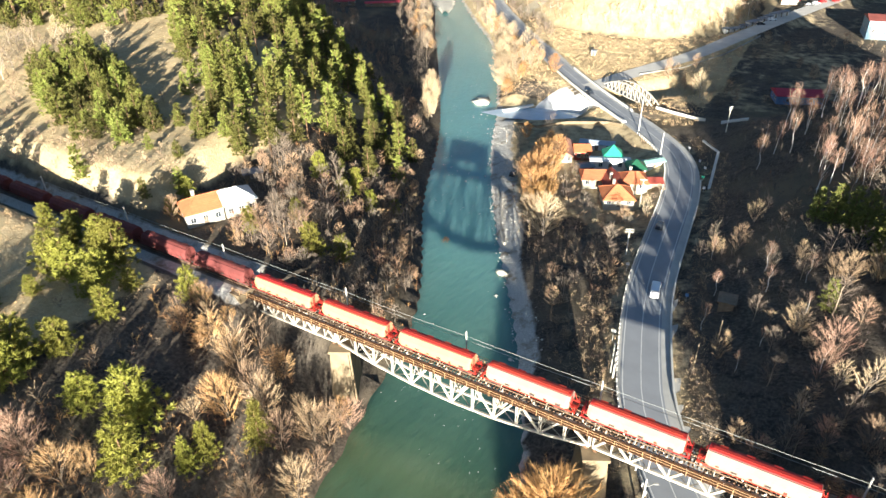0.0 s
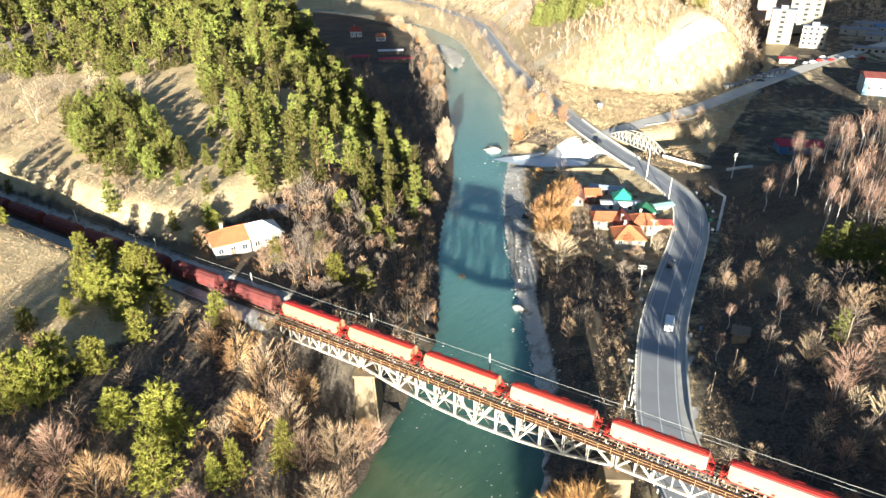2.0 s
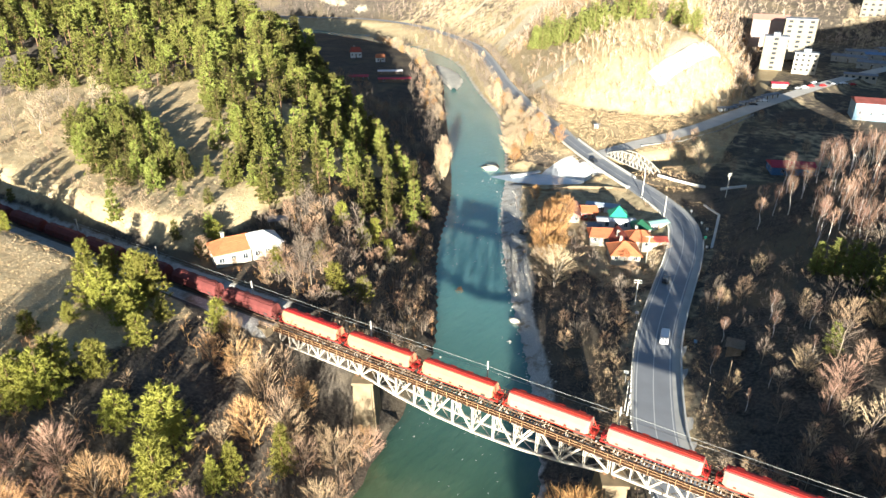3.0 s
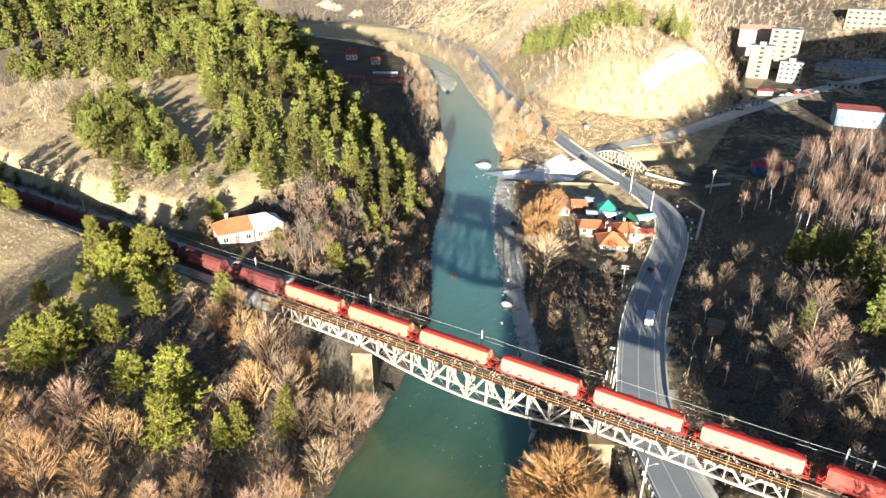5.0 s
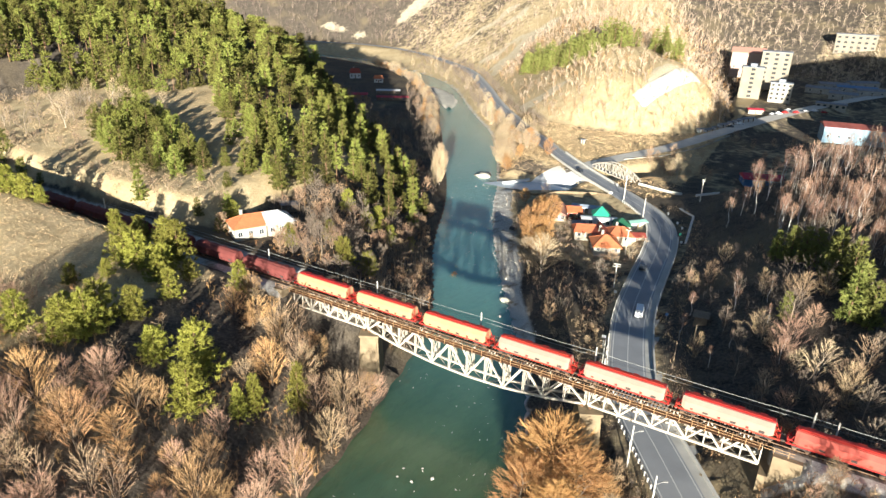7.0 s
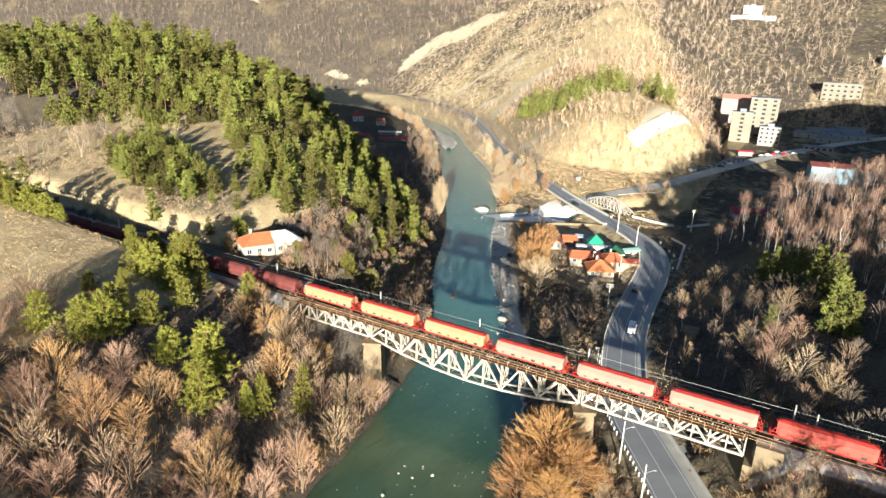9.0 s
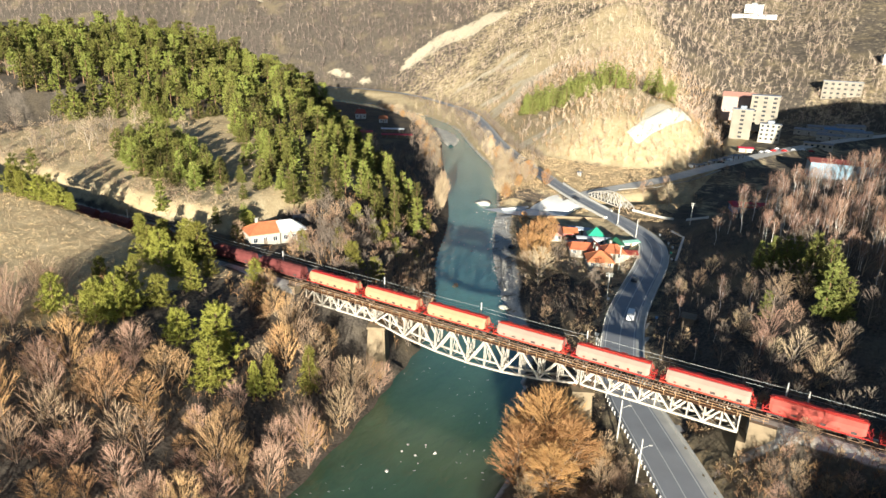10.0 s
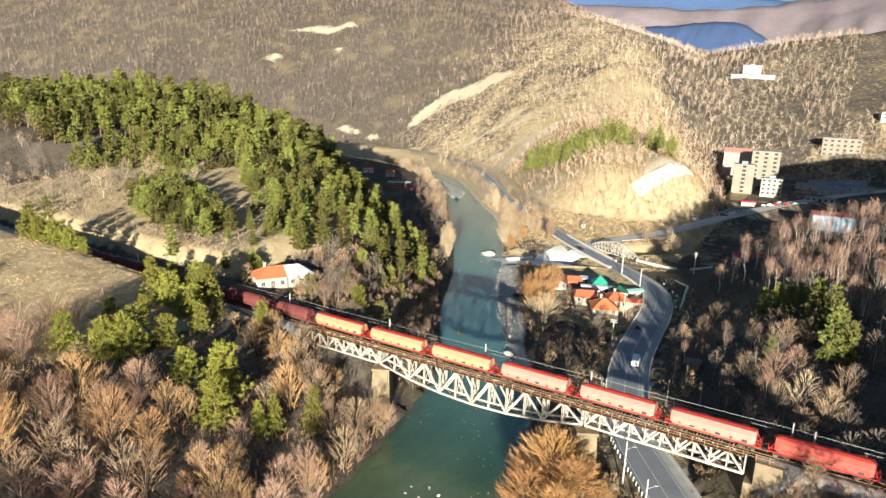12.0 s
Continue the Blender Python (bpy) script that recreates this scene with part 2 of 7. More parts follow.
def water_material():
    m = bpy.data.materials.new("river_water")
    m.use_nodes = True
    n, l = m.node_tree.nodes, m.node_tree.links
    b = n["Principled BSDF"]
    b.inputs["Roughness"].default_value = 0.12
    b.inputs["Specular IOR Level"].default_value = 0.5
    b.subsurface_method = "BURLEY"
    b.inputs["Subsurface Weight"].default_value = 0.8
    b.inputs["Subsurface Radius"].default_value = (0.7, 1.0, 0.9)
    b.inputs["Subsurface Scale"].default_value = 6.0
    tc = n.new("ShaderNodeTexCoord")
    mp = n.new("ShaderNodeMapping")
    mp.inputs["Rotation"].default_value = (0, 0, radians(27))
    mp.inputs["Scale"].default_value = (1.0, 0.35, 1.0)
    l.new(tc.outputs["Object"], mp.inputs["Vector"])
    a, c, w = n.new("ShaderNodeTexNoise"), n.new("ShaderNodeTexNoise"), n.new("ShaderNodeTexNoise")
    for t, s, dt in ((a, 0.07, 4), (c, 0.9, 5), (w, 0.35, 6)):
        t.inputs["Scale"].default_value, t.inputs["Detail"].default_value = s, dt
        l.new(mp.outputs[0], t.inputs["Vector"])
    mix = n.new("ShaderNodeMix")
    mix.data_type = "RGBA"
    mix.inputs["A"].default_value, mix.inputs["B"].default_value = (0.042, 0.092, 0.050, 1), (0.080, 0.142, 0.080, 1)
    r = n.new("ShaderNodeMapRange")
    r.inputs["From Min"].default_value, r.inputs["From Max"].default_value = 0.35, 0.65
    l.new(a.outputs["Fac"], r.inputs["Value"])
    l.new(r.outputs[0], mix.inputs["Factor"])
    # shallower, bluer water upstream; sky glare is mixed into its colour
    sep = n.new("ShaderNodeSeparateXYZ")
    l.new(tc.outputs["Object"], sep.inputs[0])
    up = n.new("ShaderNodeMapRange")
    up.inputs["From Min"].default_value, up.inputs["From Max"].default_value = -10.0, 70.0
    l.new(sep.outputs["Y"], up.inputs["Value"])
    wide = n.new("ShaderNodeMix")
    wide.data_type = "RGBA"
    wide.inputs["B"].default_value = (0.150, 0.350, 0.350, 1)
    half = n.new("ShaderNodeMath")
    half.operation = "MULTIPLY"
    l.new(up.outputs[0], half.inputs[0])
    half.inputs[1].default_value = 0.75
    l.new(half.outputs[0], wide.inputs["Factor"])
    l.new(mix.outputs["Result"], wide.inputs["A"])
    l.new(wide.outputs["Result"], b.inputs["Base Color"])
    bp = n.new("ShaderNodeBump")
    bp.inputs["Strength"].default_value, bp.inputs["Distance"].default_value = 0.75, 0.30
    l.new(c.outputs["Fac"], bp.inputs["Height"])
    l.new(bp.outputs[0], b.inputs["Normal"])
    return m


GROUND, WATER = ground_material(), water_material()

# ---- the lie of the land ----
def vnoise(x, y, s, seed=0):
    """Smooth value noise in 0..1 with cells of s metres."""
    x, y = np.asarray(x, float) / s, np.asarray(y, float) / s
    i, j = np.floor(x).astype(np.int64), np.floor(y).astype(np.int64)
    fx, fy = x - i, y - j
    fx, fy = fx * fx * (3 - 2 * fx), fy * fy * (3 - 2 * fy)

    def at(a, b):
        n = (a * 374761393 + b * 668265263 + seed * 974711) & 0x7FFFFFFF
        n = ((n ^ (n >> 13)) * 1274126177) & 0x7FFFFFFF
        return ((n ^ (n >> 16)) & 0xFFFF) / 65535.0
    return (at(i, j) * (1 - fx) + at(i + 1, j) * fx) * (1 - fy) + (at(i, j + 1) * (1 - fx) + at(i + 1, j + 1) * fx) * fy


def fbm(x, y, s, seed=0, octaves=4):
    out, amp, total = 0.0, 1.0, 0.0
    for k in range(octaves):
        out = out + amp * vnoise(x, y, s / 2 ** k, seed + k)
        total += amp
        amp *= 0.5
    return out / total


def smooth(a, b, v):
    t = np.clip((np.asarray(v, float) - a) / (b - a), 0, 1)
    return t * t * (3 - 2 * t)


def along(line, x, y):
    """Signed distance to a polyline (positive on its right), the values carried by its points there, and the length run."""
    x, y = np.asarray(x, float), np.asarray(y, float)
    best = np.full(x.shape, 1e18)
    side, val, run = np.zeros(x.shape), np.zeros(x.shape), np.zeros(x.shape)
    gone = 0.0
    for (ax, ay, av), (bx, by, bv) in zip(line, line[1:]):
        dx, dy = bx - ax, by - ay
        n = math.hypot(dx, dy)
        t = np.clip(((x - ax) * dx + (y - ay) * dy) / (n * n), 0, 1)
        d2 = (x - ax - t * dx) ** 2 + (y - ay - t * dy) ** 2
        near = d2 < best
        best = np.where(near, d2, best)
        side = np.where(near, np.sign((x - ax) * dy - (y - ay) * dx), side)
        val = np.where(near, av + t * (bv - av), val)
        run = np.where(near, gone + t * n, run)
        gone += n
    return np.sqrt(best) * side, val, run


def rounded(line, rounds=2):
    """Corner cutting, so that roads and banks bend smoothly."""
    for _ in range(rounds):
        out = [line[0]]
        for p, q in zip(line, line[1:]):
            out.append(tuple(0.75 * a + 0.25 * b for a, b in zip(p, q)))
            out.append(tuple(0.25 * a + 0.75 * b for a, b in zip(p, q)))
        line = out + [line[-1]]
    return line


# the river's middle with half its width; the road's middle with its height
RIVER = rounded([(30, -260, 18), (12, -90, 18), (3, -22, 17), (-4, 4, 16), (-15, 32, 11.5), (-27, 52, 10.5), (-46, 82, 11), (-64, 119, 9.5),
                 (-81, 154, 12), (-125, 231, 16), (-151, 266, 13.5), (-180, 309, 10.5), (-203, 340, 11), (-231, 374, 13), (-265, 406, 11), (-300, 432, 9.5), (-350, 458, 9), (-430, 482, 11), (-540, 466, 18), (-900, 300, 18), (-1500, 120, 18)])
ROAD = rounded([(120, -120, 6), (73, -51.3, 6), (56, -23.3, 6), (41.6, -0.8, 6), (29.0, 17.3, 6), (23, 37, 6), (18.5, 56, 6), (16, 79, 6), (13.5, 108, 6.2), (8, 131, 6.4),
                (-6, 148, 6.5), (-23, 164, 6.5), (-48, 189, 6.5), (-88, 235, 7), (-140, 296, 8), (-181, 358, 9), (-246, 445, 11), (-390, 536, 13), (-520, 505, 12), (-800, 380, 14)])
LANE = rounded([(-42, 184, 6.5), (-30, 212, 7.5), (-14, 240, 9), (0, 280, 11), (18, 330, 13), (42, 392, 15), (80, 470, 17), (140, 560, 20)])
PINE_RIDGE = [(-58, 46, 20), (-85, 66, 26), (-135, 98, 33), (-190, 138, 40), (-228, 163, 50), (-282, 166, 61), (-470, 130, 77), (-760, 60, 100)]
FOOT = rounded([(-3500, 0, 0), (-1300, 215, 0), (-800, 400, 0), (-520, 530, 0), (-400, 556, 0), (-238, 463, 0), (-172, 374, 0), (-128, 300, 0), (-92, 262, 0), (-50, 258, 0), (-14, 275, 0),
        (2, 310, 0), (2, 350, 0), (-12, 420, 0), (-6, 500, 0), (60, 640, 0), (200, 800, 0)])
STREAM = [(-74, 152, 0), (-60, 155, 0), (-49, 162, 0), (-38, 170, 0), (-30, 177, 0), (-18, 193, 0), (2, 213, 0)]
RAIL = 18.7


def ground(x, y):
    x, y = np.asarray(x, float), np.asarray(y, float)
    dr, hw, _ = along(RIVER, x, y)
    d = np.abs(dr) - hw
    west, east = dr < 0, dr >= 0
    rough = fbm(x, y, 14, 3) - 0.5
    # banks and flats
    z = np.where(d < 0, -1.2 + 1.2 * smooth(-5, 0, d), 0)
    z = z + 0.012 * np.clip(y, 0, 400) * 0.4
    bank = 1.6 * smooth(0, 6, d) + 2.2 * smooth(6, 26, d)
    z = z + np.where(d > 0, bank, 0)
    # west, south of the railway: a rounded pasture hill
    south = smooth(30, -6, y) * west
    hill = np.clip(0.40 * (d - 8), 0, None)
    cap = 26.8 + 6 * smooth(-150, -320, x) - 6 * smooth(-40, -110, y) * smooth(-120, -40, x) - 3.5 * smooth(-4, -56, y) * smooth(-60, -85, x)
    hill = cap * (1 - np.exp(-hill / cap * 1.5))
    z = z + hill * south
    # west, north of it: the pine spur
    dp, zc, _ = along(PINE_RIDGE, x, y)
    away = np.abs(dp)
    spur_n = zc - 0.60 * np.clip(away - 5, 0, None)
    shelf = np.minimum(7.5 + 0.13 * (y - 15), np.maximum(zc - 19.5, 7.5 + 0.06 * (y - 15)))
    spur_s = np.maximum(zc - 0.10 * away, 19.5 + shelf * smooth(-84, -93, x))
    spur = np.where(dp > 0, spur_n, spur_s)
    spur = np.minimum(spur, np.where(d > 2, 0.75 * (d - 2) + 2, -50))
    spur = np.where((y > -3) & west, spur, -50)
    z = np.where(west, np.maximum(z, spur * smooth(-4, 6, y) + z * (1 - smooth(-4, 6, y))), z)
    # east of the road: a wooded slope, steeper to the north
    de, _, _ = along(ROAD, x, y)
    g = 0.34 + 0.0030 * np.clip(y - 30, -30, 110)
    slope = np.clip(de - 7, 0, None) * g
    slope = 80 * (1 - np.exp(-slope / 80))
    slope = slope * (1 - smooth(135, 195, y - 0.35 * (x - 40))) * (1 - 0.75 * smooth(168, 215, x + 0.5 * y))
    z = np.where(east, np.maximum(z, 3.6) * smooth(2, 20, d) + z * (1 - smooth(2, 20, d)), z)
    z = np.where(de > 0, np.maximum(z, (5.6 + slope) * (de > 5) * east), z)
    # the mountain across the river, and the hills behind
    dn, _, _ = along(FOOT, x, y)
    up = np.clip(-dn, 0, None)
    far = (up > 25).astype(float)
    soft = sum(np.clip(-along(FOOT, x + a, y + b)[0], 0, None) for a, b in ((30, 0), (-30, 0), (0, 30), (0, -30))) / 4 if far.any() else up
    up = up + (soft - up) * smooth(25, 60, up)
    crest = 128 + 0.50 * np.clip(-90 - x, 0, 560)
    gully = (fbm(x * 0.8 + y * 0.5, y * 0.25 - x * 0.2, 70, 11) - 0.5)
    m = 0.75 * up + 52 * gully * smooth(10, 120, up)
    m = crest * np.tanh(np.clip(m, 0, None) / crest)
    z = np.where((up > 0) & (y > 200), np.maximum(z, 7 + m), z)
    nose = 10 * np.exp(-((x + 24) ** 2 + (y - 332) ** 2) / 650.0) * smooth(4, 20, up)
    z = z + np.where(y > 200, nose, 0)
    valley = 7 + 0.028 * np.clip(y - 200, 0, 600)
    z = np.where((dn > 0) & (y > 165) & (d > 0.5) & east & (x > -110), np.maximum(z, np.minimum(valley, 1.0 + np.clip(d, 0, None) * 0.55)), z)
    back = np.clip((y - 540 + 0.25 * (x - 60)) * 0.36, 0, None)
    back = 285 * (1 - np.exp(-back / 190)) + 60 * (fbm(x, y, 260, 21) - 0.5) * smooth(0, 80, back)
    z = np.where((y > 480) & (x > -300), np.maximum(z, 20 * smooth(500, 600, y) * east + back), z)
    z = z + np.where(up > 30, 22 * (fbm(x, y, 110, 51) - 0.5) * smooth(30, 140, up), 0)
    # the skyline: the main ridge falls towards the side valley, and the land drops behind it
    roof = np.interp(x, (-1400, -700, -448, -330, -230, -140, -60, 20, 100, 300), (620, 430, 268, 210, 178, 158, 168, 178, 196, 230)) + 16 * (fbm(x, y, 70, 87) - 0.5)
    roof = roof * (1 - 0.45 * smooth(1100, 1700, y))
    z = np.where((y > 430), np.where(z > roof - 14, roof - 14 + 14 * np.tanh((z - roof + 14) / 14), z), z)
    right = np.clip((x - 95 - 0.05 * y), 0, None) * 0.4 * smooth(180, 260, y)
    z = z + 110 * (1 - np.exp(-right / 90))
    # the stream's bed
    qs, _, _ = along(STREAM, x, y)
    z = np.where(np.abs(qs) < 40, np.minimum(z, 0.9 + np.where(x < -34, 0.34, 0.75) * np.clip(np.abs(qs) - np.where(x < -34, 4.5, 3.0), 0, None)), z)
    # unseen hills added south-east and east to cast shade, and land far round about
    shade_knoll = (26.5 + 0.9 * np.clip(x + 0.5 * y - 77, 0, 30) + 5 * (fbm(x, y, 30, 57) - 0.5)) * smooth(53, 61, x + 0.5 * y) * smooth(-34, -50, y) * smooth(-110, -84, y) * smooth(168, 142, x + 0.5 * y)
    shade_knoll = np.maximum(shade_knoll, (66 + 0.25 * np.clip(x + 0.5 * y - 230, 0, 120)) * smooth(214, 234, x + 0.5 * y) * smooth(60, 110, y) * smooth(290, 230, y) * smooth(105, 140, x))
    z = np.where(shade_knoll > 1, np.maximum(z, shade_knoll), z)
    z = z + 55 * smooth(82, 170, x) * smooth(-60, 40, y) * smooth(210, 150, y) * smooth(200, 160, x + 0.5 * y)
    z = z + 60 * smooth(-500, -900, x) * smooth(-900, -100, y) * smooth(200, 0, y) + 60 * smooth(180, 600, x) * smooth(250, 100, y) * smooth(200, 160, x + 0.5 * y)
    z = z + rough * 1.3 * smooth(0, 12, d)
    # road, lane and railway cut or carry their way
    for line, half, wide in ((ROAD, 6.0, 1.0), (LANE, 5.2, 1.0)):
        q, h, _ = along(line, x, y)
        q = np.abs(q) - half
        z2 = np.clip(z, h - 0.12 - 0.6 * np.clip(q, 0, None), h - 0.12 + (0.9 + 2.4 * smooth(-34, -44, y)) * np.clip(q, 0, None))
        z = np.where((d > 1) & (q < 60) & (np.abs(qs) > 7), z2, z)
    ends = np.maximum(np.clip(x + 50, 0, None) * (x < 0), np.clip(57 - x, 0, None) * (x >= 0))
    q = np.hypot(np.clip(np.abs(y - 0.5) - 4.2, 0, None), ends)
    free = (q > 0) & (ends > 0)
    steep = np.where((y < 0) & (x < 0), 1.08 - 0.10 * smooth(-62, -80, x), 1.08)
    lo, hi = RAIL - 0.75 - 1.0 * q, RAIL - 0.75 + np.where(free, 999, steep * q)
    z = np.where(d > -2, np.clip(z, np.where(d > 1, lo, -9), hi), z)
    # the road passes below the railway's bank
    q, h, _ = along(ROAD, x, y)
    q = np.abs(q) - 7.0
    z = np.where((d > 1) & (y < 14) & (q < 30), np.minimum(z, h - 0.12 + (1.3 + 2.0 * smooth(-34, -44, y)) * np.clip(q, 0, None)), z)
    return z


def height(x, y):
    return float(ground(np.array([x]), np.array([y]))[0])

# ---- building helpers ----
def link_mesh(name, me, material, parent=None, label=""):
    if material is not None and not me.materials:
        me.materials.append(material)
    ob = new(name, me)
    ob.parent = parent
    if label:
        tagged(ob, label)
    return ob


def part(name, bm, material, parent=None, label=""):
    me = bpy.data.meshes.new(name)
    bm.normal_update()
    bm.to_mesh(me)
    bm.free()
    return link_mesh(name, me, material, parent, label)


def thing(name, label, category, group="", kind="", at=None):
    ob = new(name)
    if at is not None:
        ob.matrix_world = at
    return tagged(ob, label, category, group, kind)


def box(bm, x0, y0, z0, x1, y1, z1, m=None):
    vs = [bm.verts.new((x, y, z)) for x in (x0, x1) for y in (y0, y1) for z in (z0, z1)]
    if m is not None:
        for v in vs:
            v.co = m @ v.co
    for f in ((0, 1, 3, 2), (4, 6, 7, 5), (0, 4, 5, 1), (2, 3, 7, 6), (0, 2, 6, 4), (1, 5, 7, 3)):
        bm.faces.new([vs[i] for i in f])
    return vs


def bar(bm, p, q, w, h=None):
    """A straight member of w by h from p to q."""
    p, q = Vector(p), Vector(q)
    h = h or w
    d = (q - p).normalized()
    ref = Vector((0, 0, 1)) if abs(d.z) < 0.95 else Vector((0, 1, 0))
    s = d.cross(ref).normalized()
    u = s.cross(d).normalized()
    ring = [(-w / 2, -h / 2), (w / 2, -h / 2), (w / 2, h / 2), (-w / 2, h / 2)]
    a = [bm.verts.new(p + s * i + u * j) for i, j in ring]
    b = [bm.verts.new(q + s * i + u * j) for i, j in ring]
    for k in range(4):
        bm.faces.new((a[k], a[(k + 1) % 4], b[(k + 1) % 4], b[k]))
    bm.faces.new(a[::-1])
    bm.faces.new(b)


def tube(bm, p, q, r0, r1=None, n=8, caps=True):
    p, q = Vector(p), Vector(q)
    r1 = r0 if r1 is None else r1
    d = (q - p).normalized()
    ref = Vector((0, 0, 1)) if abs(d.z) < 0.95 else Vector((1, 0, 0))
    s = d.cross(ref).normalized()
    u = s.cross(d)
    ang = [2 * math.pi * k / n for k in range(n)]
    a = [bm.verts.new(p + (s * math.cos(t) + u * math.sin(t)) * r0) for t in ang]
    b = [bm.verts.new(q + (s * math.cos(t) + u * math.sin(t)) * r1) for t in ang]
    for k in range(n):
        bm.faces.new((a[k], a[(k + 1) % n], b[(k + 1) % n], b[k]))
    if caps:
        bm.faces.new(a[::-1])
        bm.faces.new(b)


def extrude_x(bm, profile, x0, x1, m=None):
    """A solid with the (y, z) profile, from x0 to x1."""
    a = [bm.verts.new((x0, y, z)) for y, z in profile]
    b = [bm.verts.new((x1, y, z)) for y, z in profile]
    k = len(profile)
    for i in range(k):
        bm.faces.new((a[i], b[i], b[(i + 1) % k], a[(i + 1) % k]))
    bm.faces.new(a)
    bm.faces.new(b[::-1])
    if m is not None:
        for v in a + b:
            v.co = m @ v.co


def ribbon(name, line, offs, lift, material, parent=None, label="", step=2.0, r0=0, r1=1e9, thick=0.0):
    """A strip between two sideways offsets of a line whose points carry its height."""
    bm = bmesh.new()
    rows, run = [], 0.0
    pts = []
    for p, q in zip(line, line[1:]):
        n = max(1, int(math.dist(p[:2], q[:2]) / step))
        pts += [tuple(a + (b - a) * k / n for a, b in zip(p, q)) for k in range(n)]
    pts.append(line[-1])
    for i, p in enumerate(pts):
        if i:
            run += math.dist(p[:2], pts[i - 1][:2])
        if run < r0 or run > r1:
            continue
        a, b = pts[max(0, i - 1)], pts[min(len(pts) - 1, i + 1)]
        d = Vector((b[0] - a[0], b[1] - a[1], 0)).normalized()
        s = Vector((d.y, -d.x, 0))
        base = Vector((p[0], p[1], p[2]))
        row = [base + s * offs[0] + Vector((0, 0, lift)), base + s * offs[1] + Vector((0, 0, lift))]
        if thick:
            row += [base + s * offs[1] + Vector((0, 0, lift - thick)), base + s * offs[0] + Vector((0, 0, lift - thick))]
        rows.append([bm.verts.new(v) for v in row])
    k = len(rows[0])
    for a, b in zip(rows, rows[1:]):
        for j in range(k if thick else k - 1):
            bm.faces.new((a[j], b[j], b[(j + 1) % k], a[(j + 1) % k]))
    if thick:
        bm.faces.new(rows[0])
        bm.faces.new(rows[-1][::-1])
    return part(name, bm, material, parent, label)


# ---- ground and river ----
def graded(lo, hi, a, b, step, growth=1.10, most=90.0):
    """Coordinates from lo to hi, even between a and b and widening outside."""
    out = list(np.arange(a, b, step))
    s, v = step, b
    while v < hi:
        out.append(v)
        s = min(most, s * growth)
        v += s
    out.append(hi)
    s, v, left = step, a, []
    while v > lo:
        s = min(most, s * growth)
        v -= s
        left.append(max(v, lo))
    return np.array(left[::-1] + out)


def build_ground():
    xs = graded(-2600, 2200, -170, 84, 2.2, 1.045, 60)
    ys = graded(-900, 2600, -60, 215, 2.2, 1.03, 60)
    X, Y = np.meshgrid(xs, ys)
    Z = ground(X, Y)
    nx, ny = len(xs), len(ys)
    co = np.column_stack((X.ravel(), Y.ravel(), Z.ravel()))
    i = np.arange(nx * ny).reshape(ny, nx)
    faces = np.column_stack((i[:-1, :-1].ravel(), i[:-1, 1:].ravel(), i[1:, 1:].ravel(), i[1:, :-1].ravel()))
    me = bpy.data.meshes.new("ground")
    me.from_pydata(co.tolist(), [], faces.tolist())
    me.polygons.foreach_set("use_smooth", np.ones(len(faces), bool))
    x, y = X.ravel(), Y.ravel()
    c = np.zeros((len(x), 4), np.float32)
    c[:, 0], c[:, 1], c[:, 2] = cover(x, y)
    c[:, 3] = 1
    layer = me.color_attributes.new("cover", "FLOAT_COLOR", "POINT")
    layer.data.foreach_set("color", c.ravel())
    ob = link_mesh("ground", me, GROUND)
    return tagged(ob, "winter valley ground of dry grass, leaf litter and gravel", "ground", kind="structure")


# bare rock on the mountain: from, to and width
SCARS = ((-412, 598, -330, 672, 21), (-400, 618, -372, 650, 12), (-214, 424, -186, 480, 17), (-236, 470, -186, 484, 12), (-245, 524, -230, 528, 10), (-44, 282, -34, 320, 7), (-712, 696, -640, 738, 17), (-629, 674, -628, 690, 8),
         (-694, 606, -684, 628, 9), (-659, 612, -656, 632, 8), (-505, 562, -440, 566, 9), (-300, 520, -250, 545, 9), (-120, 296, -96, 306, 6))


